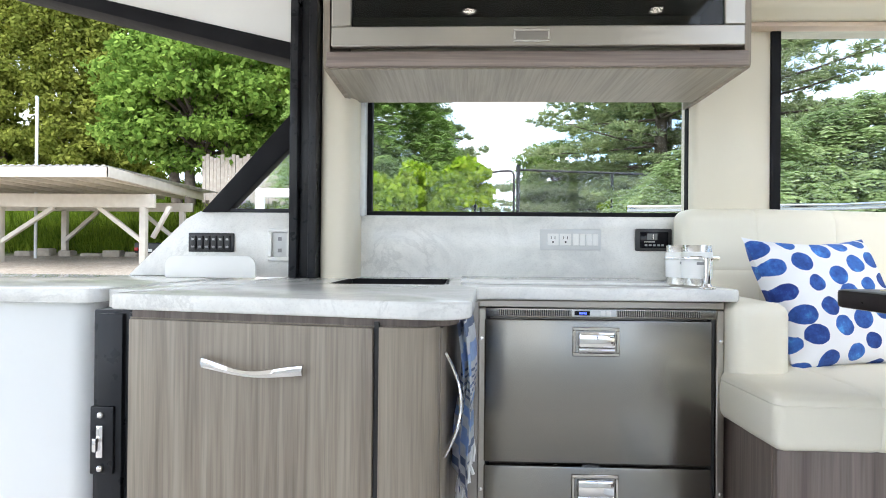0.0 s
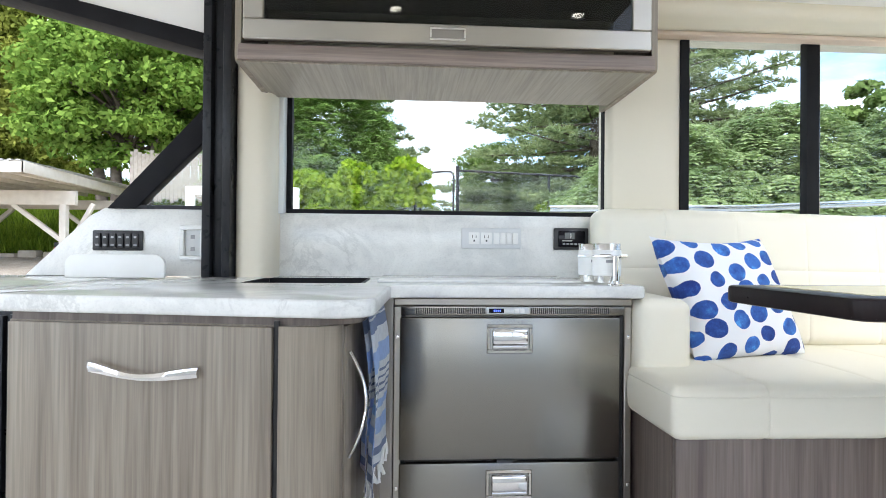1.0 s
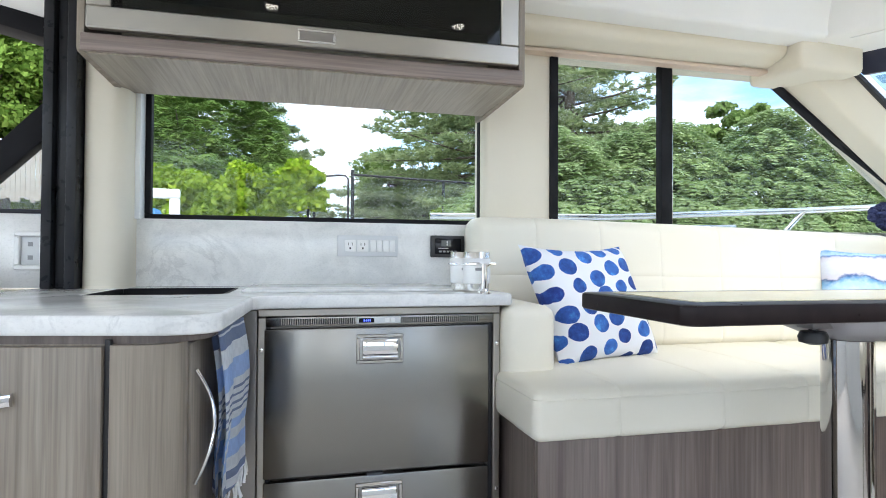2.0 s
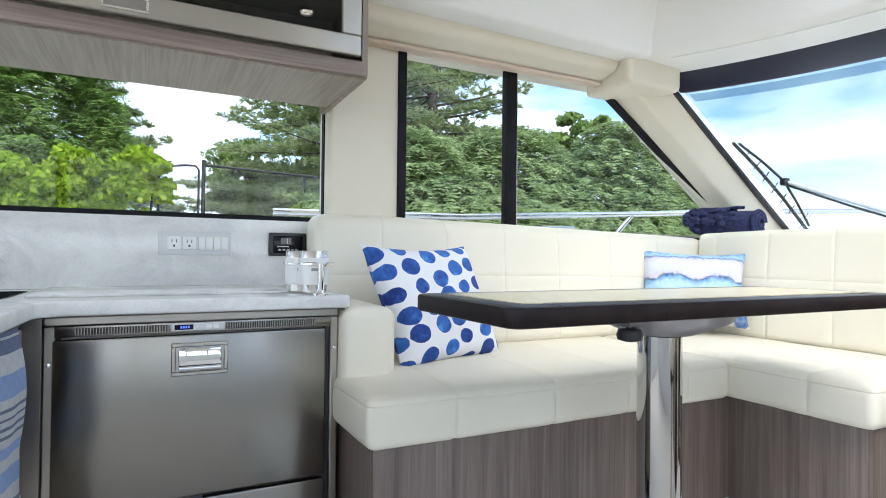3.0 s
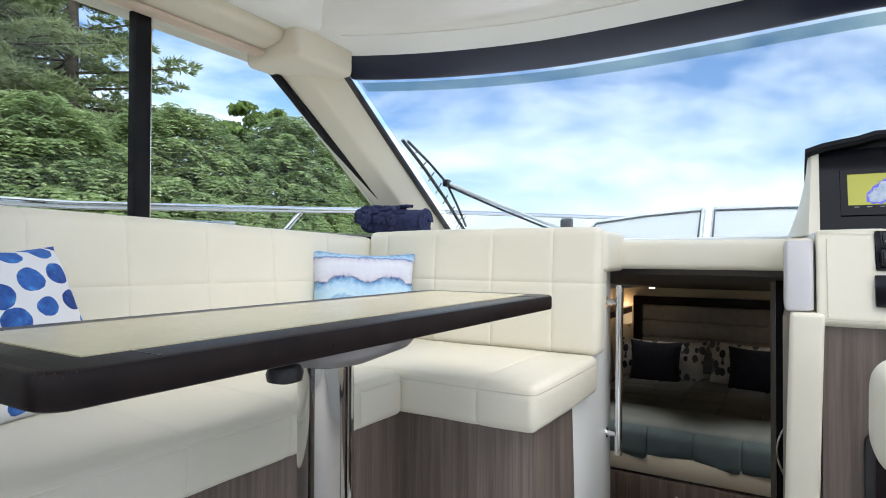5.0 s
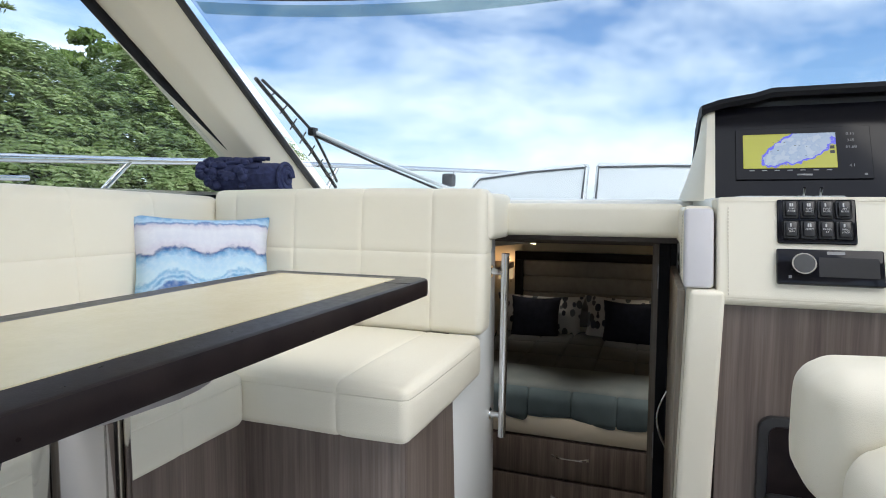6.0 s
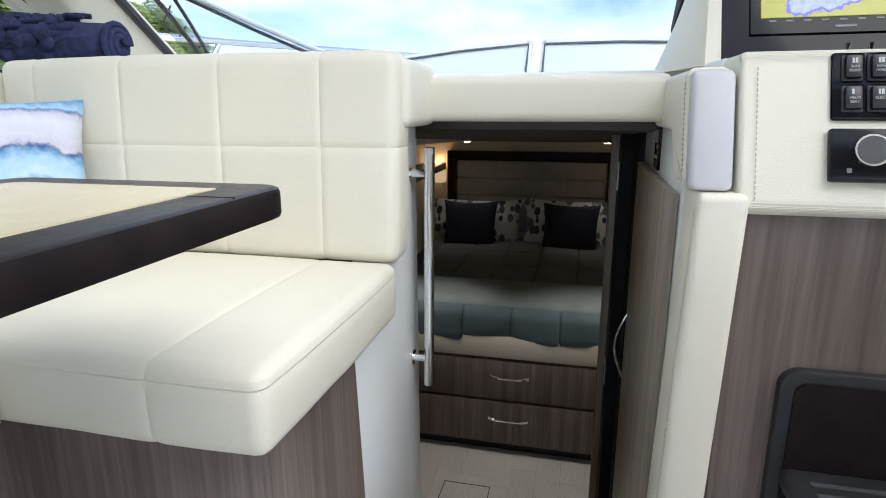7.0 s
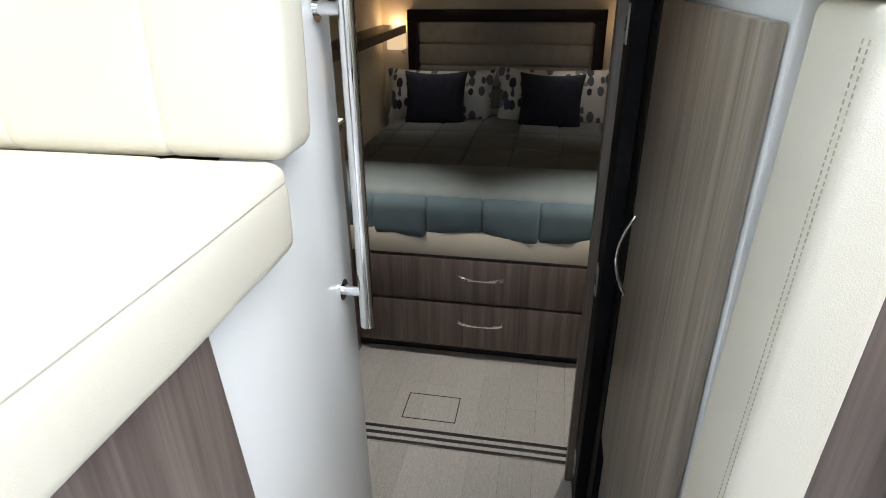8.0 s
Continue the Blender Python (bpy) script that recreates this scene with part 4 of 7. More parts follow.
def rocker_panel():
    o = thing("rocker_switch_board", (-0.85, 1.71, 1.01), "black panel of six rocker switches on the marble", "switch panel")
    part("plate", box(-0.928, -0.778, 1.702, 1.71, 0.983, 1.045, 0.004), BLACK, o)
    for i in range(6):
        x = -0.918 + i * 0.0224
        s = part("rocker", box(x, x + 0.018, 1.694, 1.704, 0.992, 1.036, 0.003), PLASTIC_BLACK, o)
        part("marking", box(x + 0.005, x + 0.013, 1.6932, 1.6945, 1.021, 1.027), MARK_WHITE, s)
        part("lens", box(x + 0.004, x + 0.014, 1.6932, 1.6945, 0.997, 1.003), MARK_GREY, s)
    return o


rocker_panel()
o = thing("cockpit_outlet", (-0.62, 1.71, 1.0), "white outlet with raised weather frame on the marble", "outlet")
part("frame", ring_frame(-0.665, -0.590, 0.955, 1.062, 0.014, 1.692, 1.71, 0.003), PLASTIC_WHITE, o)
s = part("socket", box(-0.651, -0.604, 1.702, 1.71, 0.969, 1.048, 0.002), PLASTIC_GREY, o)
for z in (0.99, 1.027):
    part("slots", box(-0.634, -0.622, 1.7005, 1.7025, z - 0.006, z + 0.006), MARK_GREY, s)
solo("cutting_board", prism(rounded([(-0.95, TOP), (-0.67, TOP), (-0.67, 0.972), (-0.95, 0.972)], [0.005, 0.005, 0.03, 0.03]), 1, 1.60, 1.612, 0.002), PLASTIC_WHITE, "white plastic cutting board standing against the backsplash", "cutting board")


# ---- dinette ----
def settee():
    s = thing("settee", (1.4, 1.3, PLAT), "cream vinyl L shaped dinette settee with stitched seams", "settee")
    VS = [0.836, 1.064, 1.29, 1.525, 1.775, 2.03]
    part("seat_cushion", cushion(0.60, 1.741, 1.07, 1.64, 0.586, SEAT, 0.022, [(0, 0.81), (0, 1.085), (0, 1.33), (0, 1.56), (2, 0.680)]), CREAM, s)
    part("seat_cushion", cushion(1.745, 2.262, 0.69, 1.64, 0.586, SEAT, 0.022, [(1, 0.85), (2, 0.680)]), CREAM, s)
    b = cushion(0.625, 2.32, 1.60, 1.72, 0.70, 1.127, 0.034, [(0, x) for x in VS] + [(2, 0.943)], 0.004, 14)
    for v in b.verts:
        k = max(0.0, v.co.z - 0.70)
        v.co.y += k * 0.06
        v.co.z -= 0.055 * k * max(0.0, v.co.x - 0.85)
    part("backrest", b, CREAM, s)
    b = cushion(2.25, 2.345, 0.688, 1.625, 0.70, 1.112, 0.024, [(1, 0.845), (1, 1.068), (1, 1.305), (1, 1.53), (2, 0.930)], 0.004, 14)
    for v in b.verts:
        v.co.x += max(0.0, v.co.z - 0.70) * 0.06
    part("backrest", b, CREAM, s)
    part("back_roll", box(2.30, 2.52, 0.672, 0.735, 0.966, 1.10, 0.02, 4), CREAM, s)
    b = cushion(0.608, 0.748, 1.275, 1.66, 0.60, 0.872, 0.03, [], 0.004)
    part("armrest", b, CREAM, s)
    part("base_front", box(0.625, 1.785, 1.112, 1.130, PLAT, 0.592, 0.001), WOOD_DARK, s)
    part("base_front", box(1.785, 1.803, 0.725, 1.130, PLAT, 0.592, 0.001), WOOD_DARK, s)
    part("base_end", prism([(1.787, PLAT), (2.10, PLAT), (2.075, 0.592), (1.787, 0.592)], 1, 0.712, 0.728), WOOD_DARK, s)
    part("base_end", box(0.622, 0.64, 1.130, 1.72, 0.0, 0.592), WOOD_DARK, s)
    return s


settee()


def table():
    t = thing("dinette_table", (1.2, 0.85, PLAT), "beige topped dinette table with dark brown edge on a chrome pedestal", "table")
    x0, x1, y0, y1, z = 0.672, 1.774, 0.650, 1.015, 0.925
    outer = rounded([(x0, y0), (x1, y0), (x1, y1), (x0, y1)], [0.03] * 4, 6)
    part("edge", prism(outer, 2, z - 0.034, z, 0.006), ESPRESSO, t, "dark brown moulded edge")
    part("top", box(x0 + 0.055, x1 - 0.055, y0 + 0.055, y1 - 0.055, z - 0.002, z + 0.0015), LAMINATE, t, "beige laminate panel")
    for x in (x0 + 0.10, x1 - 0.10):
        part("joint", box(x - 0.0008, x + 0.0008, y0 + 0.004, y0 + 0.055, z - 0.001, z + 0.0006), BLACK, t)
        part("joint", box(x - 0.0008, x + 0.0008, y1 - 0.055, y1 - 0.004, z - 0.001, z + 0.0006), BLACK, t)
    c = (1.183, 0.835)
    part("mount", lathe([(0.055, -0.052), (0.07, -0.05), (0.14, -0.022), (0.16, 0.0)], (c[0], c[1], z - 0.035), 32), material("grey_casting", (0.30, 0.29, 0.30), 0.35, 0.6), t, "grey metal mount")
    # chrome darkened: reflections of wood and floor are put in its colour
    part("pedestal", lathe([(0.047, 0.0), (0.047, z - 0.09 - PLAT)], (c[0], c[1], PLAT), 40), material("chrome_dark_reflection", (0.60, 0.59, 0.58), 0.07, 1.0), t, "chrome pedestal")
    part("base_plate", lathe([(0.12, 0.0), (0.12, 0.006), (0.06, 0.018), (0.046, 0.03)], (c[0], c[1], PLAT), 40), CHROME, t, "chrome base plate")
    k = part("knob", lathe([(0.008, 0.03), (0.008, 0.012), (0.022, 0.010), (0.026, 0.0), (0.024, -0.010), (0.010, -0.014)], (1.03, 0.77, 0.852), 20), PLASTIC_BLACK, t, "black locking knob")
    part("clamp_arm", box(1.02, 1.17, 0.76, 0.80, 0.866, 0.886, 0.004), material("grey_casting_arm", (0.25, 0.24, 0.25), 0.4, 0.6), t)
    return t


table()


def pillow_mesh(w, h, t, seed=0, n=26):
    b = bmesh.new()
    g = {}
    for side in (1, -1):
        for i in range(n + 1):
            for j in range(n + 1):
                u, v = i / n * 2 - 1, j / n * 2 - 1
                if side == -1 and (abs(u) == 1 or abs(v) == 1):
                    g[side, i, j] = g[1, i, j]
                    continue
                k = max(0.0, (1 - u ** 4) * (1 - v ** 4)) ** 0.55
                pin_u, pin_v = 1 - 0.10 * (1 - v * v) * abs(u) ** 3, 1 - 0.10 * (1 - u * u) * abs(v) ** 3
                p = Vector((u * w / 2 * pin_u, side * t / 2 * k, v * h / 2 * pin_v))
                p.y += 0.006 * noise.noise(p * 11 + Vector((seed, side, 0))) * k
                g[side, i, j] = b.verts.new(p)
    for side in (1, -1):
        for i in range(n):
            for j in range(n):
                f = (g[side, i, j], g[side, i + 1, j], g[side, i + 1, j + 1], g[side, i, j + 1])
                b.faces.new(f if side == -1 else f[::-1])
    bmesh.ops.recalc_face_normals(b, faces=b.faces[:])
    return b


def dotted():
    m = material("blue_dot_cotton", (0.8, 0.82, 0.86), 0.9)
    v = coords(m, (1.0, 0.0, 1.2), (0.0, 0.35, 0.0))
    warp = noise_tex(m, coords(m), 28, 4)
    vo = nd(m, "ShaderNodeTexVoronoi", Scale=13.4, Randomness=0.25)
    vo.voronoi_dimensions = "3D"
    link(m, v, vo.inputs["Vector"])
    add = nd(m, "ShaderNodeMath")
    add.operation = "MULTIPLY_ADD"
    link(m, warp, add.inputs[0])
    add.inputs[1].default_value = 0.16
    link(m, vo.outputs["Distance"], add.inputs[2])
    mask = ramp(m, add.outputs[0], [(0.475, (1, 1, 1)), (0.495, (0, 0, 0))])
    sep = nd(m, "ShaderNodeSeparateColor")
    link(m, vo.outputs["Color"], sep.inputs[0])
    tone = mixed(m, sep.outputs[0], (0.010, 0.030, 0.20), (0.05, 0.19, 0.60))
    wash = ramp(m, noise_tex(m, coords(m), 30, 5, 0.7), [(0.35, (0.5, 0.5, 0.6)), (0.55, (1.0, 1.0, 1.0)), (0.72, (2.2, 2.6, 1.6))])
    link(m, mixed(m, mask, (0.80, 0.81, 0.84), mixed(m, 1.0, tone, wash, "MULTIPLY")), bsdf(m).inputs["Base Color"])
    bump(m, noise_tex(m, coords(m), 600, 2), 0.4, 0.001)
    return m


def agate():
    """Mirrored agate slice: pale crystal band over blue banded arches."""
    m = material("agate_print", (0.5, 0.6, 0.8), 0.75)
    v = coords(m)
    sep = nd(m, "ShaderNodeSeparateXYZ")
    link(m, v, sep.inputs[0])

    def calc(op, a, b_):
        x = nd(m, "ShaderNodeMath")
        x.operation = op
        for k, q in enumerate((a, b_)):
            if isinstance(q, (int, float)):
                x.inputs[k].default_value = q
            elif q is not None:
                link(m, q, x.inputs[k])
        return x.outputs[0]
    ax = calc("ABSOLUTE", sep.outputs["X"], None)
    mirrored = nd(m, "ShaderNodeCombineXYZ")
    link(m, ax, mirrored.inputs[0])
    link(m, sep.outputs["Z"], mirrored.inputs[2])
    nz = noise_tex(m, mirrored.outputs[0], 22, 6, 0.62)
    arch = calc("COSINE", calc("MULTIPLY", calc("SUBTRACT", ax, 0.085), 37.0), None)
    lower = calc("MULTIPLY", calc("SUBTRACT", 0.12, sep.outputs["Z"]), 0.11)
    h = calc("SUBTRACT", sep.outputs["Z"], calc("MULTIPLY", arch, lower))
    h = calc("ADD", h, calc("MULTIPLY", calc("SUBTRACT", nz, 0.5), 0.05))
    mp = nd(m, "ShaderNodeMapRange", **{"From Min": -0.15, "From Max": 0.15})
    link(m, h, mp.inputs["Value"])
    pale, lav, sky, mid, navy = (0.66, 0.69, 0.79), (0.60, 0.58, 0.70), (0.40, 0.63, 0.84), (0.13, 0.34, 0.62), (0.03, 0.09, 0.28)
    c = ramp(m, mp.outputs["Result"], [(0.0, (0.82, 0.82, 0.80)), (0.09, (0.5, 0.48, 0.46)), (0.11, navy), (0.24, (0.06, 0.16, 0.42)), (0.27, sky), (0.30, mid), (0.33, sky), (0.36, (0.2, 0.44, 0.7)), (0.39, (0.52, 0.73, 0.88)), (0.53, sky), (0.58, mid), (0.605, navy), (0.63, lav), (0.70, pale), (0.80, (0.70, 0.73, 0.82)), (0.86, lav), (0.89, (0.10, 0.2, 0.45)), (0.91, sky), (0.96, mid)])
    crystal = ramp(m, noise_tex(m, mirrored.outputs[0], 60, 5), [(0.4, (0, 0, 0)), (0.8, (0.35, 0.35, 0.35))])
    link(m, mixed(m, crystal, c, (0.86, 0.88, 0.92)), bsdf(m).inputs["Base Color"])
    bump(m, noise_tex(m, v, 700, 2), 0.25, 0.001)
    return m


b = pillow_mesh(0.40, 0.36, 0.12, 3)
for v in b.verts:
    v.co.x -= 0.2 * v.co.z
p = solo("throw_pillow", b, dotted(), "white throw pillow with watercolour blue dots leaning on the backrest", "pillow")
p.matrix_basis = pose(0.935, 1.44, 0.862, -16, 0, 16)
p = solo("throw_pillow", pillow_mesh(0.40, 0.30, 0.11, 8), agate(), "blue and white agate print lumbar pillow in the settee corner", "pillow")
p.matrix_basis = pose(2.085, 1.49, 0.888, -16, 2, -38)


def blanket():
    m = varied("navy_knit", (0.014, 0.019, 0.062), (0.028, 0.036, 0.105), 0.9, 60, 0.8, 350, 0, 0.05)
    rnd = random.Random(11)
    t = thing("rolled_blanket", (2.46, 1.60, 1.112), "navy chunky knit blanket rolled up on the settee corner", "blanket")
    b = bmesh.new()
    nu, nv = 40, 22
    rows = []
    for j in range(nv + 1):
        w = j / nv * 2 - 1
        end = max(0.0, 1 - abs(w) ** 6) ** 0.5
        row = []
        for i in range(nu):
            a = 2 * math.pi * i / nu
            fold = 1 + 0.05 * math.sin(3 * a + 2 * w) + 0.05 * noise.noise(Vector((math.cos(a) * 2, math.sin(a) * 2, w * 3)))
            p = Vector((2.462 + 0.075 * math.cos(a) * end * fold - 0.05 * w, 1.625 + 0.128 * w, 1.163 + 0.054 * math.sin(a) * (0.35 + 0.65 * end) * fold))
            p.z = max(p.z, 1.113)
            row.append(b.verts.new(p))
        rows.append(row)
    for p, q in zip(rows, rows[1:]):
        for i in range(nu):
            b.faces.new((p[i], p[(i + 1) % nu], q[(i + 1) % nu], q[i]))
    b.faces.new(rows[0][::-1])
    b.faces.new(rows[-1])
    bmesh.ops.recalc_face_normals(b, faces=b.faces[:])
    part("roll", b, m, t)
    for k in range(3):
        r = 0.050 - 0.015 * k
        pts = [(2.512 - 0.01 + r * 0.9 * math.cos(a * 0.42), 1.499 - 0.004 * k, 1.162 + r * math.sin(a * 0.42)) for a in range(14)]
        part("fold", tube(pts, 0.008, 8), m, t, "spiral fold at the end of the roll")
    for i in range(46):
        a, w = rnd.uniform(1.2, 3.9), rnd.uniform(-0.25, 1.0)
        c = Vector((2.462 + 0.080 * math.cos(a) - 0.05 * w, 1.625 + 0.128 * w, max(1.128, 1.165 + 0.055 * math.sin(a))))
        b = bmesh.new()
        bmesh.ops.create_uvsphere(b, u_segments=10, v_segments=7, radius=rnd.uniform(0.013, 0.019))
        for v in b.verts:
            v.co *= 1 + 0.22 * noise.noise(v.co * 120 + Vector((i, 0, 0)))
            v.co.z *= rnd.uniform(0.85, 1.0)
        bmesh.ops.translate(b, verts=b.verts[:], vec=c)
        part("tassel_ball", b, m, t)
        if i % 3 == 0:
            part("tassel_cord", tube([c, c + Vector((0.02, -0.03, 0.012)), c + Vector((0.035, -0.06, 0.010))], 0.007, 7), m, t)
    return t


blanket()


# ---- companionway fittings and helm ----
def grab_rail():
    g = thing("grab_rail", (2.47, 0.70, 0.33), "polished stainless grab rail on the companionway side", "grab rail")
    part("bar", rod((2.47, 0.683, 0.335), (2.47, 0.677, 0.918), 0.0125), CHROME, g)
    for z in (0.405, 0.860):
        part("mount", rod((2.47, 0.68, z), (2.47, 0.727, z), 0.010), CHROME, g)
        part("flange", rod((2.47, 0.721, z), (2.47, 0.726, z), 0.019), CHROME, g)
    return g


grab_rail()


def wood_panel():
    p = thing("folding_door_panel", (2.5, 0.14, -0.2), "taupe woodgrain door panel folded flat on the companionway side", "door")
    # same taupe wood, lightened in place of light in the companionway
    part("panel", prism([(2.27, -0.25), (2.90, -0.25), (2.90, 0.858), (2.27, 0.858)], 1, 0.172, 0.190, 0.002), WOOD_LIT, p)
    pts = [(2.86, 0.19 + 0.03 * math.sin(math.pi * i / 12), 0.22 + 0.20 * i / 12) for i in range(13)]
    part("pull", tube(pts, 0.004, 8), CHROME, p, "thin chrome pull")
    return p


wood_panel()
LATCH = material("satin_latch_metal", (0.5, 0.49, 0.47), 0.4, 0.3)
j = thing("cabin_door_frame", (BULK, 0.17, CAB_FLOOR), "dark brown cabin door frame with satin latch plates", "door frame", kind="structure")
jm = part("jamb", box(3.03, BULK + 0.03, 0.13, 0.226, CAB_FLOOR, 0.955, 0.003), MATT_BLACK, j)
part("jamb", box(2.93, 3.03, 0.13, 0.190, CAB_FLOOR, 0.955, 0.003), MATT_BLACK, j)
part("stile", box(BULK + 0.03, BULK + 0.07, 0.15, 0.250, CAB_FLOOR, 0.955, 0.002), WOOD, j, "thin woodgrain edge")
for z in (0.79, 0.11, -0.60):
    lp = part("latch_plate", box(BULK - 0.04, BULK + 0.005, 0.224, 0.230, z - 0.045, z + 0.045, 0.002), LATCH, jm, "satin latch plate")
    part("latch_hole", box(BULK - 0.028, BULK - 0.007, 0.2295, 0.2315, z - 0.016, z + 0.016), BLACK, jm)
part("jamb", box(BULK - 0.03, BULK + 0.09, 1.035, 1.06, CAB_FLOOR, 0.955, 0.003), ESPRESSO, j)
sw = thing("switch_plate", (2.62, 0.13, 0.92), "black switch plate on the companionway side", "switch panel")
part("plate", box(2.585, 2.66, 0.168, 0.176, 0.865, 0.972, 0.003), BLACK_GLOSS, sw)
part("display", box(2.60, 2.645, 0.1755, 0.1768, 0.925, 0.955), MARK_GREY, sw)
part("marking", box(2.60, 2.645, 0.1755, 0.1768, 0.89, 0.897), MARK_WHITE, sw)

# padded side: long cushion with grey after end, slanting padded corner below
arm = thing("side_bolster", (2.3, 0.12, 0.88), "cream padded bolster with grey stitched end beside the helm", "bolster")
part("pad", prism(rounded([(2.158, 0.886), (2.27, 0.886), (2.34, 0.962), (2.62, 0.962), (2.62, 1.064), (2.215, 1.064)], [0.01, 0.04, 0.05, 0.02, 0.02, 0.02]), 1, 0.118, 0.186, 0.012, 3), CREAM, arm)
part("end_pad", prism([(2.116, 0.884), (2.156, 0.884), (2.213, 1.060), (2.176, 1.060)], 1, 0.122, 0.184, 0.010, 3), GREY_VINYL, arm, "grey vinyl end panel")
part("stitching", stitches([(2.174, 0.1868, 0.905), (2.222, 0.1868, 1.045)]), STITCH, arm)
col = thing("padded_corner", (2.15, 0.12, 0.0), "cream stitched padded corner of the helm console", "trim")
b = prism([(2.10, 0.10), (2.10, 0.172), (2.225, 0.172), (2.225, 0.10)], 2, -0.45, 0.882, 0.012, 3)
for v in b.verts:
    k = 0.882 - v.co.z
    v.co.y += 0.026 * k
part("pad", b, CREAM, col)
for x in (2.109, 2.119):
    part("stitching", stitches([(x, 0.1724 + 0.026 * (0.882 - z), z) for z in (-0.35, 0.0, 0.4, 0.86)], 0.006, 0.0006), STITCH, col)


def lettering(word, size, mat, parent, m):
    """Flat raised letters under a part, laid out in the world by m."""
    cu = bpy.data.curves.new("lettering", "FONT")
    cu.body, cu.size, cu.align_x = word, size, "CENTER"
    cu.extrude = 0.0002
    to = new("lettering", cu)
    me = bpy.data.meshes.new_from_object(to.evaluated_get(bpy.context.evaluated_depsgraph_get()))
    bpy.data.objects.remove(to)
    me.materials.append(mat)
    lo = new("lettering", me)
    lo.parent = parent
    lo.matrix_basis = m
    return lo


def helm():
    h = thing("helm_console", (2.4, -0.6, 0.0), "cream padded helm console with black instrument panel and woodgrain front", "helm console")
    w = prism([(2.13, -0.2), (2.70, -0.2), (2.70, 0.862), (2.13, 0.862)], 1, -1.6, 0.105)
    part("front", w, WOOD_DARK, h)
    part("pad", prism(rounded([(2.105, 0.852), (2.72, 0.852), (2.72, 1.085), (2.19, 1.085)], [0.014, 0, 0, 0.016], 6), 1, -1.6, 0.116, 0.008, 3), CREAM, h, "cream padded fascia")
    part("stitching", stitches([(2.1095, 0.094, 0.872), (2.1795, 0.094, 1.064)]), STITCH, h)
    # instrument pod: raked black panel between cream cheeks under a stitched black hood
    b = bmesh.new()
    n = 12
    rows = []
    for i in range(n + 1):
        k = i / n
        z = 1.080 + 0.250 * k
        swell = 0.055 * (1 - k) ** 1.7
        xa = 2.414 + 0.45 * (z - 1.095)
        xb = xa + 0.10 + 0.42 * (1 - k) ** 0.8
        rows.append([b.verts.new(p) for p in ((xa, 0.100, z), (xa, 0.118 + 0.010 * (1 - k), z), (xa + 0.02, 0.126 + 0.2 * swell, z), ((xa + xb) / 2, 0.128 + swell, z), (xb, 0.118 + swell, z), (xb, 0.100, z))])
    for p, q in zip(rows, rows[1:]):
        for j in range(6):
            b.faces.new((p[j], p[(j + 1) % 6], q[(j + 1) % 6], q[j]))
    b.faces.new(rows[0])
    b.faces.new(rows[-1])
    bmesh.ops.recalc_face_normals(b, faces=b.faces[:])
    part("cowl_side", b, CREAM, h, "cream cowl side")
    part("panel", prism([(2.418, 1.087), (2.50, 1.087), (2.60, 1.335), (2.530, 1.335)], 1, -1.5, 0.112), BLACK_GLOSS, h, "black gloss instrument panel")
    b = bmesh.new()
    n = 24
    rows = []
    for i in range(n + 1):
        y = 0.134 - 1.63 * i / n if i > 7 else 0.134 - 0.30 * i / 7 * (8 / 8)
        u = max(0.0, min(1.0, (0.134 - y) / 0.16))
        rise = 0.030 * u ** 0.6 + (0.008 if y < -0.03 else 0.0)
        rows.append([b.verts.new((x, y, z + rise)) for x, z in ((2.505, 1.318), (2.500, 1.330), (2.512, 1.344), (2.62, 1.352), (2.78, 1.31), (2.90, 1.20), (2.88, 1.19), (2.60, 1.315))])
    for p, q in zip(rows, rows[1:]):
        for j in range(8):
            b.faces.new((p[j], p[(j + 1) % 8], q[(j + 1) % 8], q[j]))
    b.faces.new(rows[0])
    b.faces.new(rows[-1][::-1])
    bmesh.ops.recalc_face_normals(b, faces=b.faces[:])
    part("cowl_top", b, MATT_BLACK, h, "black stitched cowl")
    rake = math.atan2(0.45, 1.0)

    def face(name, y0, y1, z0, z1, d0, d1, mat, parent, label="", r=0.001):
        """A raised plate on the raked panel; y0 > y1."""
        k = 1 / math.cos(rake)
        b = box(-d1, -d0, y1, y0, (z0 - 1.087) * k, (z1 - 1.087) * k, r, 1)
        bmesh.ops.transform(b, matrix=Matrix.Translation((2.418, 0, 1.087)) @ Matrix.Rotation(rake, 4, "Y"), verts=b.verts[:])
        return part(name, b, mat, parent, label)
    plot = face("chart_plotter", 0.050, -0.255, 1.133, 1.270, 0.0, 0.004, BLACK_GLOSS, h, "black chart plotter")
    m = material("chart_screen", (0.3, 0.3, 0.06), 0.15)
    v = coords(m)
    land, water = (0.36, 0.36, 0.05), (0.27, 0.34, 0.47)
    off = nd(m, "ShaderNodeVectorMath")
    off.operation = "SUBTRACT"
    off.inputs[1].default_value = (2.47, -0.105, 1.222)
    link(m, v, off.inputs[0])
    turn = nd(m, "ShaderNodeMapping", Rotation=(radians(24), 0, 0))
    link(m, off.outputs[0], turn.inputs["Vector"])
    mp = nd(m, "ShaderNodeMapping", Scale=(0.0, 5.6, 15.0))
    link(m, turn.outputs[0], mp.inputs["Vector"])
    ln = nd(m, "ShaderNodeVectorMath")
    ln.operation = "LENGTH"
    link(m, mp.outputs["Vector"], ln.inputs[0])
    ad = nd(m, "ShaderNodeMath")
    ad.operation = "MULTIPLY_ADD"
    link(m, noise_tex(m, v, 34, 4, 0.6), ad.inputs[0])
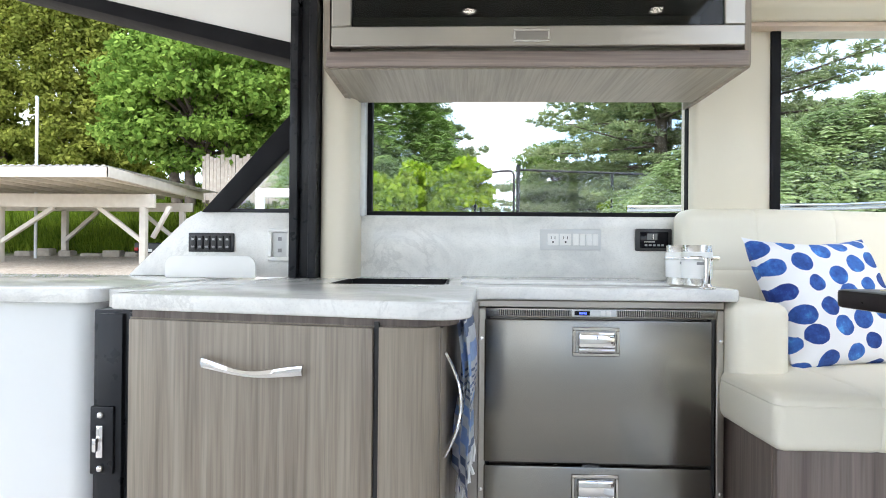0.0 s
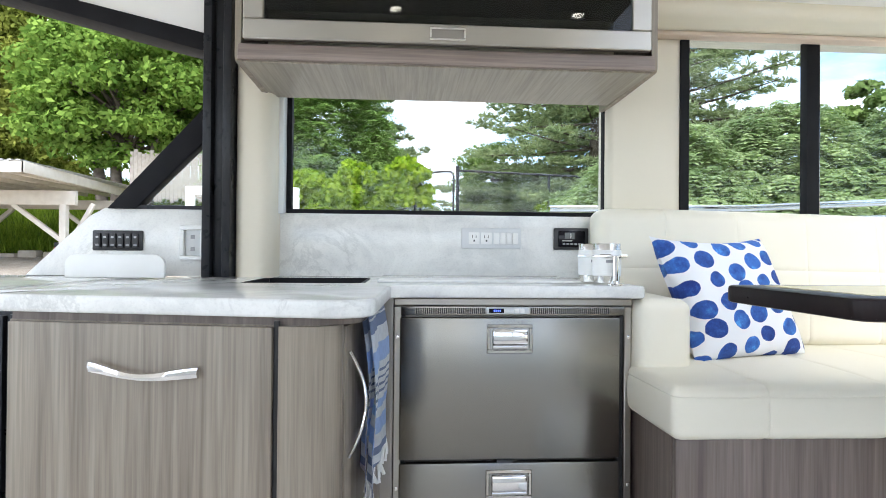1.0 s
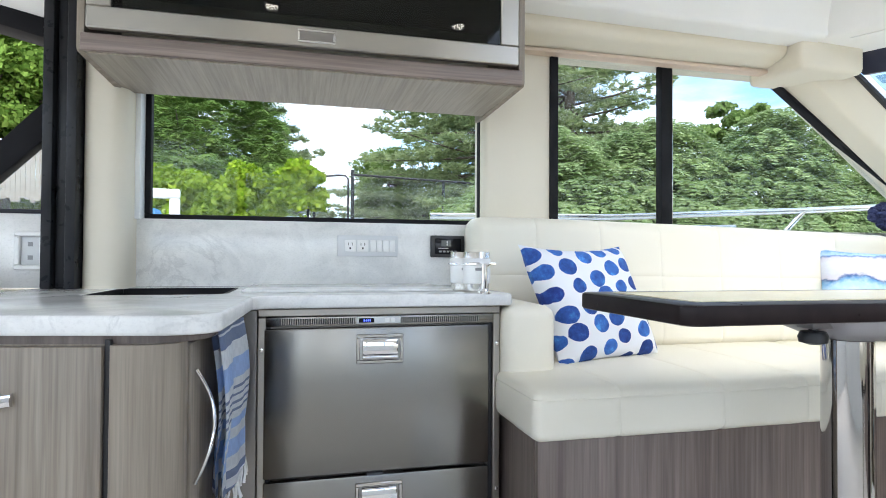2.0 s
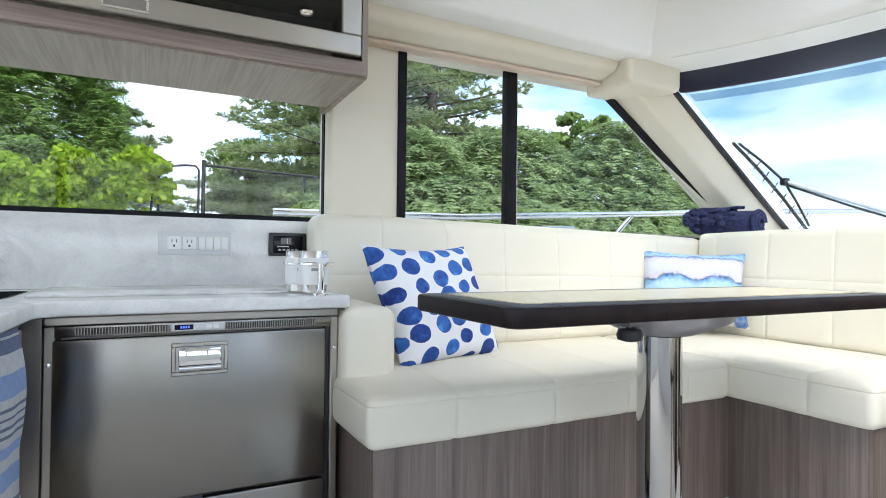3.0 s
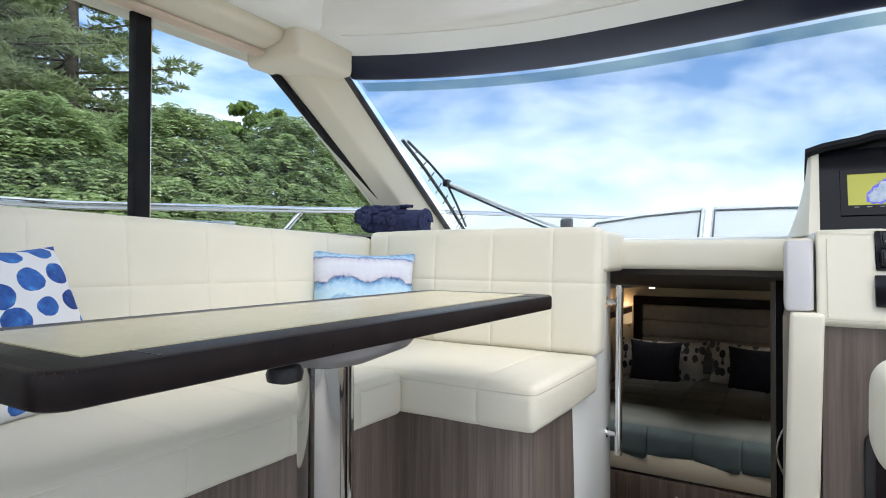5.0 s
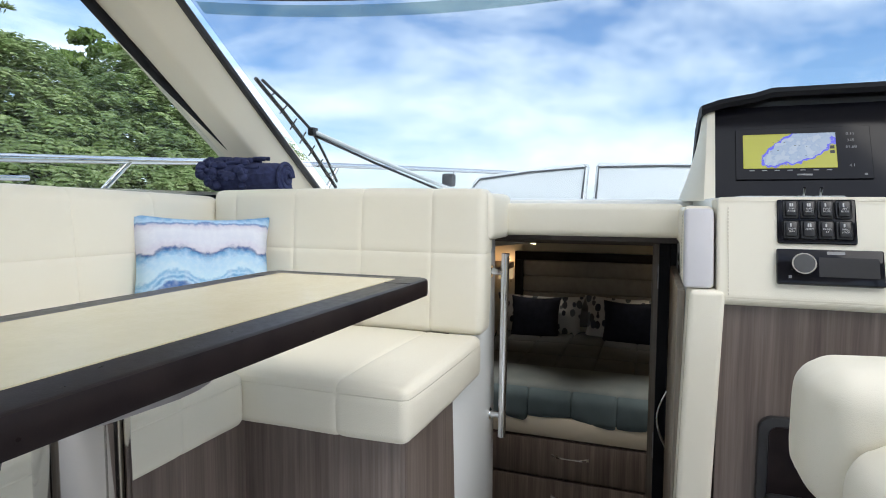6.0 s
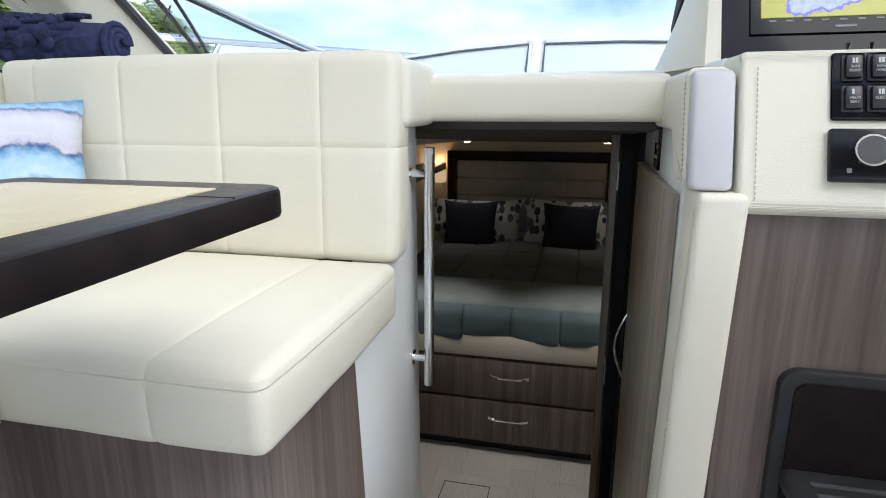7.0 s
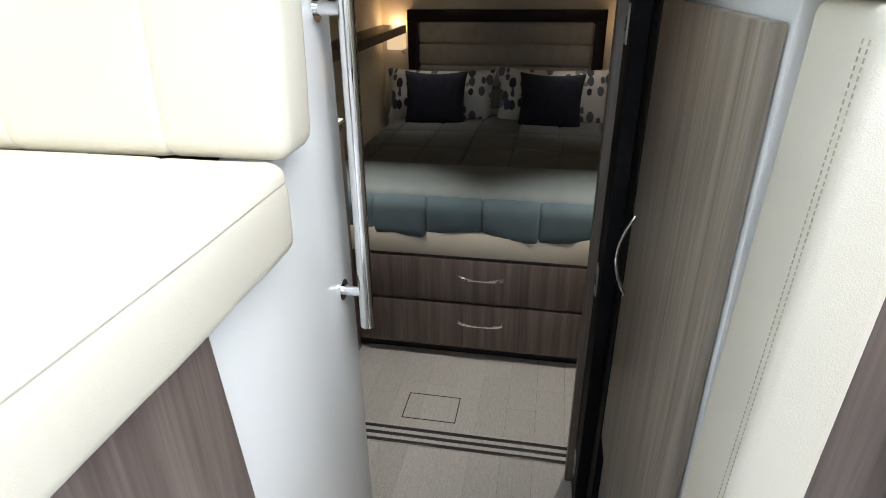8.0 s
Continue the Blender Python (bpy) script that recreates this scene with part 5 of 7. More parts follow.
    ad.inputs[1].default_value = 0.55
    link(m, ln.outputs["Value"], ad.inputs[2])
    depth = ramp(m, noise_tex(m, v, 60, 3), [(0.42, (0.36, 0.42, 0.50)), (0.5, water), (0.56, (0.30, 0.37, 0.48))])
    shore = ramp(m, ad.outputs[0], [(0.76, (0, 0, 0)), (0.78, (1, 1, 1))])
    edge = ramp(m, ad.outputs[0], [(0.82, (0.10, 0.10, 0.62)), (0.845, land)])
    c = mixed(m, shore, depth, edge)
    link(m, c, bsdf(m).inputs["Base Color"])
    link(m, c, bsdf(m).inputs["Emission Color"])
    bsdf(m).inputs["Emission Strength"].default_value = 0.3
    scr = face("screen", 0.032, -0.180, 1.162, 1.254, 0.004, 0.005, m, plot, "lit chart display with yellow land and blue water")
    rnd = random.Random(12)
    for k in range(9):
        y, z = -0.03 - rnd.random() * 0.12, 1.185 + rnd.random() * 0.055
        face("sounding", y, y - 0.004, z, z + 0.0012, 0.005, 0.0054, BLACK, scr, "", 0)
    for k in range(7):
        y = 0.018 - k * 0.029
        face("soft_key", y, y - 0.012, 1.1555, 1.158, 0.004, 0.0046, MARK_GREY, plot, "", 0)
    for z, word in ((1.246, "0.11"), (1.229, "345"), (1.212, "61.68"), (1.164, "4.1")):
        lettering(word, 0.011, MARK_GREY, plot, Matrix.Translation((2.418, 0, 1.087)) @ Matrix.Rotation(rake, 4, "Y") @ Matrix.Translation((-0.0048, -0.212, (z - 1.087) / math.cos(rake))) @ pose(0, 0, 0, 90, 0, -90))
    for z in (1.215, 1.203):
        face("zoom_key", -0.166, -0.176, z - 0.004, z + 0.004, 0.005, 0.0056, BLACK, scr, "", 0)
    face("maker_mark", -0.090, -0.125, 1.1425, 1.147, 0.004, 0.0048, MARK_GREY, plot, "plain pale maker's mark")
    face("power_ring", -0.236, -0.242, 1.142, 1.147, 0.004, 0.0048, MARK_GREY, plot, "", 0)
    for k, y in enumerate((-0.062, -0.098, -0.134, -0.168)):
        tg = part("toggle_plate", box(2.382, 2.412, y - 0.016, y + 0.016, 1.084, 1.092, 0.003), PLASTIC_GREY, h, "small satin toggle plate")
        if k in (1, 2):
            part("lever", rod((2.397, y, 1.09), (2.392, y, 1.112), 0.0025, 0.004, 10), CHROME, tg, "chrome toggle lever")
    part("tray_edge", box(2.27, 2.40, -0.03, 0.06, 1.084, 1.090, 0.003), PLASTIC_GREY, h)
    # rocker switches and stereo on the raked fascia
    fr = math.atan2(0.085, 0.233)

    def on_fascia(y, z, d):
        return Matrix.Translation((2.105, 0, 0.852)) @ Matrix.Rotation(fr, 4, "Y") @ Matrix.Translation((-d, y, (z - 0.852) / math.cos(fr)))

    def low(name, y0, y1, z0, z1, d0, d1, mat, parent, label="", r=0.001):
        k = 1 / math.cos(fr)
        b = box(-d1, -d0, y1, y0, (z0 - 0.852) * k, (z1 - 0.852) * k, r, 2)
        bmesh.ops.transform(b, matrix=Matrix.Translation((2.105, 0, 0.852)) @ Matrix.Rotation(fr, 4, "Y"), verts=b.verts[:])
        return part(name, b, mat, parent, label)
    sp = low("switch_panel", -0.002, -0.148, 0.985, 1.079, 0.0, 0.006, BLACK_GLOSS, h, "gloss black switch panel", 0.004)
    words = (("SUN", "ROOF"), ("NAV", "/ANC"), ("FWD", "BILGE"), ("AFT", "BILGE"), ("HELM", "SEAT"), ("ELECT", ""), ("PANEL", "LT"), ("RING", "LOCK"))
    for k in range(8):
        y = -0.016 - (k % 4) * 0.0325
        z = 1.038 if k < 4 else 0.995
        rim = low("bezel", y + 0.0035, y - 0.0265, z - 0.001, z + 0.038, 0.005, 0.009, PLASTIC_BLACK, sp, "", 0.004)
        rk = low("rocker", y, y - 0.023, z + 0.002, z + 0.035, 0.008, 0.016, BLACK, rim, "black rocker switch", 0.005)
        for q in range(2 if k in (0, 1, 5) else 1):
            low("symbol", y - 0.008 - 0.004 * q, y - 0.011 - 0.004 * q, z + 0.022, z + 0.029, 0.0158, 0.0164, MARK_WHITE, rim, "", 0)
        for r_i, word in enumerate(words[k]):
            if word:
                lettering(word, 0.0055, MARK_WHITE, rim, on_fascia(y - 0.0115, z + 0.0155 - r_i * 0.0055, 0.0164) @ pose(0, 0, 0, 90, 0, -90))
    st = low("stereo", 0.002, -0.190, 0.900, 0.972, 0.0, 0.014, BLACK_GLOSS, h, "gloss black stereo head unit", 0.004)
    for name, r0, r1, d0, d1, mat, label in (("knob", 0.0235, 0.0225, 0.012, 0.030, SATIN, "silver rimmed knob"), ("knob_cap", 0.0195, 0.0195, 0.029, 0.0312, DARK_GREY, "")):
        kb = rod((-d0, 0, 0), (-d1, 0, 0), r0, r1, 32)
        bmesh.ops.transform(kb, matrix=on_fascia(-0.045, 0.938, 0.0), verts=kb.verts[:])
        part(name, kb, mat, st, label)
    low("maker_mark", -0.090, -0.122, 0.961, 0.967, 0.0138, 0.0144, MARK_GREY, st, "plain grey maker's mark", 0)
    low("standby_mark", -0.019, -0.025, 0.911, 0.917, 0.0138, 0.0144, MARK_GREY, st, "", 0)
    low("display", -0.075, -0.180, 0.916, 0.955, 0.0138, 0.0143, BLACK, st, "", 0)
    # storage nook
    part("nook_frame", prism(rounded([(0.024, -0.1), (0.024, 0.613), (-0.35, 0.613), (-0.35, -0.1)], [0, 0.03, 0.03, 0]), 0, 2.114, 2.136, 0.006), PLASTIC_BLACK, h, "black moulded nook frame")
    part("nook_back", prism(rounded([(0.004, -0.1), (0.004, 0.595), (-0.33, 0.595), (-0.33, -0.1)], [0, 0.02, 0.02, 0]), 0, 2.108, 2.115), ESPRESSO, h, "dark nook recess")
    part("nook_shelf", box(1.99, 2.112, -0.30, 0.010, 0.415, 0.452, 0.014, 3), PLASTIC_BLACK, h, "black shelf tray")
    for i in range(3):
        part("tray_slot", box(2.005 + i * 0.028, 2.015 + i * 0.028, -0.25, -0.02, 0.4515, 0.4535), DARK_GREY, h)
    return h


helm()


def helm_seat():
    s = thing("helm_chair", (1.4, -0.35, 0.0), "cream vinyl helm chair with rounded front bolster", "chair")
    part("bolster", cushion(1.58, 1.74, -0.60, 0.044, 0.66, 0.850, 0.046, [(1, -0.28)], 0.010), CREAM, s)
    part("front_roll", cushion(1.40, 1.60, -0.60, 0.012, 0.60, 0.780, 0.055, [(1, -0.28)], 0.012), CREAM, s)
    part("seat_cushion", cushion(1.20, 1.46, -0.60, 0.0, 0.62, 0.745, 0.05, [], 0.012), CREAM, s)
    part("seat_pan", box(1.32, 1.66, -0.56, -0.04, 0.56, 0.60, 0.01), PLASTIC_BLACK, s)
    part("pedestal", rod((1.48, -0.30, 0.0), (1.48, -0.30, 0.57), 0.06, None, 24), SATIN, s)
    return s


helm_seat()


# ---- forward cabin ----
def cabin_floor():
    fl = SOLE
    f = structure("cabin_floor", box(2.07, 3.92, 0.0, 1.5, CAB_FLOOR - 0.03, CAB_FLOOR - 0.004), DARK_GREY, "grey woven plank sole in the cabin", "floor")
    rnd = random.Random(3)
    for i in range(11):
        y = 0.13 + i * 0.118
        xs = [2.3, 2.3 + rnd.uniform(0.2, 0.8), 3.249]
        for a, c in zip(xs, xs[1:]):
            part("plank", box(a + 0.0004, c - 0.0004, y + 0.0004, y + 0.1176, CAB_FLOOR - 0.004, CAB_FLOOR, 0), fl, f)
        xs = [3.354, 3.354 + rnd.uniform(0.15, 0.4), 3.90]
        for a, c in zip(xs, xs[1:]):
            part("plank", box(a + 0.0004, c - 0.0004, y + 0.0004, y + 0.1176, CAB_FLOOR - 0.004, CAB_FLOOR, 0), fl, f)
    tr = part("threshold", box(3.250, 3.353, 0.13, 1.42, CAB_FLOOR - 0.004, CAB_FLOOR + 0.001), fl, f, "threshold with three black door tracks")
    for x in (3.262, 3.297, 3.332):
        part("track", box(x - 0.008, x + 0.008, 0.13, 1.42, CAB_FLOOR + 0.0005, CAB_FLOOR + 0.004, 0.002), BLACK, f, "black door track")
    b = bmesh.new()
    hx0, hx1, hy0, hy1 = 3.395, 3.55, 0.682, 0.904
    for a in ((hx0, hx1, hy0, hy0 + 0.004), (hx0, hx1, hy1 - 0.004, hy1), (hx0, hx0 + 0.004, hy0, hy1), (hx1 - 0.004, hx1, hy0, hy1)):
        box(*a, CAB_FLOOR, CAB_FLOOR + 0.0012, 0, 1, b)
    part("hatch_joint", b, BLACK, f, "dark joint of a lift-out hatch")


cabin_floor()


def bed():
    b_ = thing("bed", (4.4, 0.68, CAB_FLOOR), "double berth on a woodgrain base with two drawers", "bed")
    x = 3.845
    part("base", box(x, 5.45, -0.1, 1.42, CAB_FLOOR + 0.05, -0.205), WOOD_DARK, b_)
    part("plinth", box(x + 0.03, 5.45, -0.1, 1.42, CAB_FLOOR, CAB_FLOOR + 0.05), BLACK, b_)
    for z0, z1 in ((-0.425, -0.218), (-0.665, -0.442)):
        d = part("drawer", box(x - 0.018, x, 0.17, 1.19, z0, z1, 0.002), WOOD_DARK, b_)
        bow_handle("handle", (x - 0.018, 0.74, (z0 + z1) / 2 + 0.02), (x - 0.018, 0.54, (z0 + z1) / 2 + 0.02), (-1, 0, 0), d, 0.0)
    part("front_pad", box(x - 0.02, 5.45, -0.1, 1.42, -0.205, -0.085, 0.012), CREAM_WALL, b_, "cream upholstered bed edge")
    part("mattress", box(x + 0.0, 5.46, -0.1, 1.38, -0.085, 0.02, 0.04, 3), PLASTIC_WHITE, b_)
    return b_


bed()
DUVET = varied("grey_blue_duvet", (0.10, 0.145, 0.165), (0.13, 0.18, 0.20), 0.85, 8, 0.4, 500)
DUVET_GREY = varied("grey_duvet_lining", (0.135, 0.15, 0.16), (0.17, 0.185, 0.195), 0.85, 8, 0.4, 500)
DUVET_FOLD = varied("pale_sage_sheet", (0.205, 0.24, 0.245), (0.245, 0.28, 0.28), 0.85, 8, 0.4, 500)


def quilt():
    q = thing("duvet", (4.4, 0.68, 0.045), "quilted grey blue duvet spread over the berth", "duvet")
    b = seamed(cushion(3.83, 4.18, -0.10, 1.40, -0.13, 0.055, 0.045, [], 0.012, 12), [(1, 0.17 + i * 0.235) for i in range(6)], 0.009)
    for v in b.verts:
        if v.co.z < -0.05:
            v.co.z += 0.02 * math.sin(v.co.y * 11) + 0.012 * math.sin(v.co.y * 31 + 1)
            v.co.x += 0.006 * math.sin(v.co.y * 40)
    part("drop", b, DUVET, q)
    b = seamed(cushion(3.95, 5.42, -0.10, 1.39, -0.03, 0.06, 0.045, [], 0.014, 14), [(1, 0.10 + i * 0.235) for i in range(6)] + [(0, 4.55), (0, 4.90)], 0.012)
    part("cover", b, DUVET_GREY, q, "dark grey quilted upper cover")
    b = cushion(3.865, 4.26, -0.10, 1.40, 0.0, 0.078, 0.035, [], 0.008)
    for v in b.verts:
        v.co.z += 0.006 * noise.noise(v.co * 7)
    part("fold", b, DUVET_FOLD, q, "pale sage folded-back sheet")
    return q


quilt()


def headboard():
    h = thing("headboard", (5.48, 0.64, 0.2), "padded grey headboard with horizontal channels in a dark wood frame", "headboard")
    for y0, y1, z0, z1 in ((0.10, 1.33, 0.62, 0.688), (1.262, 1.33, 0.05, 0.62), (0.10, 0.166, 0.05, 0.62)):
        part("frame", box(5.44, 5.52, y0, y1, z0, z1, 0.003), ESPRESSO, h)
    for i in range(4):
        part("channel", cushion(5.445, 5.52, 0.168, 1.260, 0.09 + i * 0.1325, 0.2215 + i * 0.1325, 0.02, [], 0.006), varied("grey_fabric", (0.30, 0.28, 0.26), (0.34, 0.32, 0.30), 0.8, 20, 0.3, 500), h)
    return h


headboard()


def print_cotton():
    m = material("brush_mark_cotton", (0.6, 0.6, 0.6), 0.9)
    v = coords(m, (1.5, 0.0, 1.0))
    vo = nd(m, "ShaderNodeTexVoronoi", Scale=13.0, Randomness=0.6)
    link(m, v, vo.inputs["Vector"])
    add = nd(m, "ShaderNodeMath")
    add.operation = "MULTIPLY_ADD"
    link(m, noise_tex(m, coords(m), 60, 4), add.inputs[0])
    add.inputs[1].default_value = 0.15
    link(m, vo.outputs["Distance"], add.inputs[2])
    mask = ramp(m, add.outputs[0], [(0.50, (1, 1, 1)), (0.53, (0, 0, 0))])
    sep = nd(m, "ShaderNodeSeparateColor")
    link(m, vo.outputs["Color"], sep.inputs[0])
    tone = ramp(m, sep.outputs[0], [(0.0, (0.03, 0.035, 0.06)), (0.4, (0.16, 0.17, 0.19)), (0.7, (0.05, 0.06, 0.10)), (1.0, (0.22, 0.24, 0.26))])
    link(m, mixed(m, mask, (0.58, 0.57, 0.56), tone), bsdf(m).inputs["Base Color"])
    return m


PRINT = print_cotton()
NAVY = varied("navy_cotton", (0.010, 0.013, 0.028), (0.016, 0.02, 0.04), 0.9, 20, 0.3, 600)
for y, w, z in ((1.10, 0.72, 0.165), (0.38, 0.74, 0.18)):
    p = solo("bed_pillow", pillow_mesh(w, 0.38, 0.16, y), PRINT, "white bed pillow with grey brush mark print", "pillow", "bed pillows")
    p.matrix_basis = pose(5.33, y, z, -18, 0, -90)
for y in (1.10, 0.40):
    p = solo("cushion", pillow_mesh(0.39, 0.355, 0.12, y + 3), NAVY, "square navy scatter cushion on the bed", "cushion", "scatter cushions")
    p.matrix_basis = pose(5.17, y, 0.185, -18, 0, -90 + (3 if y > 0.5 else -4))

WARM = glowing("warm_lamp", (1.0, 0.78, 0.5), 14.0)
SHADE = glowing("warm_shade", (1.0, 0.72, 0.42), 0.35)
LAMPS = ((5.15, 1.12), (5.15, 0.19), (3.62, 1.13), (3.62, 0.14))
for x, y in LAMPS:
    downlight((x, y, 0.932 - 0.0687 * (x - 2.95)), WARM)
for y in (1.41, -0.06):
    s = thing("wall_sconce", (5.52, y, 0.45), "small square fabric shaded wall lamp beside the headboard", "wall lamp", "sconces")
    part("shade", box(5.42, 5.51, y - 0.055, y + 0.055, 0.45, 0.57, 0.008), SHADE, s)
    part("stem", rod((5.48, y - 0.03, 0.45), (5.52, y - 0.03, 0.42), 0.008), SATIN, s)
    l = new("sconce_bulb", bpy.data.lights.new("sconce_bulb", "POINT"))
    l.data.energy, l.data.color, l.data.shadow_soft_size = 0.26, (1.0, 0.66, 0.36), 0.03
    l.location = (5.465, y, 0.60)
for x, y in LAMPS:
    l = new("downlight_bulb", bpy.data.lights.new("downlight_bulb", "SPOT"))
    l.data.energy, l.data.color, l.data.spot_size, l.data.shadow_soft_size = (1.2 if x > 5 else 12.0), (1.0, 0.94, 0.86), radians(75 if x > 5 else 82), 0.02
    l.data.spot_blend = 0.6
    l.location = (x, y, 0.916 - 0.0687 * (x - 2.95))
sh = thing("cabin_shelf", (4.4, 1.38, 0.4), "dark wood shelf along the cabin side", "shelf")
part("board", box(3.3, 5.45, 1.34, 1.50, 0.55, 0.60, 0.004), WOOD_DARK, sh)
lk = thing("cabin_locker", (3.75, 1.33, CAB_FLOOR), "narrow woodgrain locker with pale top beside the berth", "locker")
part("body", box(3.45, 3.84, 1.215, 1.42, CAB_FLOOR, 0.36, 0.003), WOOD_DARK, lk)
part("top", box(3.44, 3.845, 1.21, 1.42, 0.36, 0.375, 0.003), PLASTIC_WHITE, lk)


# ---- the boat outside: rails, wiper, foredeck seats ----
STAINLESS = material("polished_stainless", (0.72, 0.73, 0.74), 0.12, 1.0)
rail = thing("deck_rail", (2.0, 2.1, 0.9), "polished stainless deck rail outside the side window", "rail")
part("top_tube", tube([(0.6, 2.16, 1.165), (1.4, 2.12, 1.175), (2.4, 2.08, 1.228), (3.0, 1.98, 1.262), (3.8, 1.72, 1.285), (4.8, 1.2, 1.30)], 0.014, 12), STAINLESS, rail)
part("lower_tube", tube([(0.6, 2.16, 1.118), (1.4, 2.12, 1.128), (2.0, 2.10, 1.145)], 0.009, 10), STAINLESS, rail)
for x, y, z in ((2.36, 2.08, 1.224), (3.45, 1.84, 1.272), (4.3, 1.47, 1.29)):
    part("stanchion", rod((x - 0.2, y + 0.02, 1.02), (x, y, z), 0.011), STAINLESS, rail)
structure("side_deck", prism([(-0.4, 1.87), (3.0, 1.80), (4.9, 1.0), (4.9, 1.3), (3.2, 2.12), (-0.4, 2.25)], 2, 0.8, 1.03, 0.01), GELCOAT, "white side deck", "deck")
structure("foredeck", prism([(3.15, 1.70), (5.6, 0.9), (5.9, -0.2), (5.6, -1.2), (3.15, -1.9), (3.62, -0.2), (3.5, 1.0)], 2, 0.99, 1.10, 0.01), GELCOAT, "white foredeck", "deck")


def bow_backrest(y0, y1, slope):
    t = thing("foredeck_backrest", (3.68, (y0 + y1) / 2, 1.10), "white foredeck backrest with grey piping", "backrest", "foredeck backrests")
    top0, top1 = 1.285 - slope, 1.285
    pts = rounded([(y0, 1.09), (y1, 1.09), (y1, top1), (y0, top0)], [0.0, 0.01, 0.02, 0.07])
    def lean(b):
        for v in b.verts:
            v.co.x += 0.75 * (v.co.z - 1.09)
        return b
    part("pad", lean(prism(pts, 0, 3.66, 3.74, 0.01, 2)), GELCOAT, t)
    inset = 0.014 if y1 > y0 else -0.014
    line = [(3.657, y1 - inset, 1.10), (3.657, y1 - inset, top1 - 0.022), (3.657, (y0 + y1) / 2, (top0 + top1) / 2 - 0.014), (3.657, y0 + 3 * inset, top0 - 0.018), (3.657, y0 + inset, top0 - 0.06)]
    part("piping", lean(tube(line, 0.0055, 8)), DARK_GREY, t, "grey piping")
    return t


bow_backrest(1.18, 0.575, 0.06)
bow_backrest(-0.12, 0.535, 0.015)
cl = thing("rail_fitting", (3.5, 1.24, 1.10), "dark grey canvas covered fitting on the foredeck", "fitting")
part("cover", box(3.47, 3.53, 1.20, 1.26, 1.16, 1.225, 0.012), DARK_GREY, cl)
part("stem", rod((3.5, 1.23, 1.09), (3.5, 1.23, 1.17), 0.008), STAINLESS, cl)
wi = thing("windscreen_wiper", (3.15, 1.2, 1.10), "black windscreen wiper on a pantograph arm", "wiper")
part("blade", tube([(2.522, 1.637, 1.527), (2.68, 1.632, 1.43), (2.86, 1.625, 1.30), (3.04, 1.612, 1.145)], 0.008, 8), BLACK, wi, "black wiper blade")
part("blade_frame", tube([(2.545, 1.625, 1.525), (2.70, 1.612, 1.45), (2.835, 1.60, 1.372), (2.94, 1.60, 1.27), (3.03, 1.60, 1.17)], 0.006, 8), DARK_GREY, wi)
for k in range(7):
    u = (k + 0.5) / 7
    part("blade_link", rod((2.56 + 0.46 * u, 1.632, 1.502 - 0.33 * u - 0.02 * math.sin(math.pi * u)), (2.575 + 0.45 * u, 1.608, 1.51 - 0.33 * u + 0.02 * math.sin(math.pi * u)), 0.003, None, 8), DARK_GREY, wi)
part("arm", tube([(2.84, 1.60, 1.372), (2.99, 1.40, 1.27), (3.22, 1.10, 1.13)], 0.009, 8), GELCOAT, wi, "white wiper arm")
part("arm", tube([(2.845, 1.60, 1.357), (3.0, 1.40, 1.25), (3.23, 1.14, 1.12)], 0.006, 8), BLACK, wi, "black wiper arm")
part("knuckle", box(2.82, 2.86, 1.585, 1.615, 1.352, 1.387, 0.006), BLACK, wi)

# ---- the shore ----
def smooth(a, b, v):
    u = max(0.0, min(1.0, (v - a) / (b - a)))
    return u * u * (3 - 2 * u)


def ground_z(x, y):
    left = -1.2 + 1.55 * smooth(5, 8, y) + 0.35 * smooth(13, 19, y) + 2.9 * smooth(19, 25, y)
    right = -1.2 + 2.5 * smooth(6, 11, y) + 0.9 * smooth(13, 30, y)
    k = smooth(-6.5, -3.5, x)
    z = left * (1 - k) + right * k
    return -1.2 + (z + 1.2) * (1 - smooth(13, 22, x))


def grass_ground():
    m = material("bank", (0.2, 0.2, 0.15), 0.95)
    v = coords(m)
    sep = nd(m, "ShaderNodeSeparateXYZ")
    link(m, v, sep.inputs[0])
    n = noise_tex(m, v, 1.2, 5)
    ad = nd(m, "ShaderNodeMath")
    ad.operation = "MULTIPLY_ADD"
    link(m, n, ad.inputs[0])
    ad.inputs[1].default_value = 1.2
    link(m, sep.outputs["Y"], ad.inputs[2])
    gravel = ramp(m, noise_tex(m, v, 9, 6, 0.8), [(0.3, (0.20, 0.17, 0.14)), (0.6, (0.42, 0.37, 0.31))])
    turf = ramp(m, noise_tex(m, v, 3, 6, 0.7), [(0.3, (0.05, 0.09, 0.015)), (0.7, (0.12, 0.17, 0.03))])
    f = nd(m, "ShaderNodeMapRange", **{"From Min": 19.8, "From Max": 20.3})
    link(m, ad.outputs[0], f.inputs["Value"])
    link(m, mixed(m, f.outputs["Result"], gravel, turf), bsdf(m).inputs["Base Color"])
    bump(m, noise_tex(m, v, 25, 4), 0.8, 0.05)
    return m


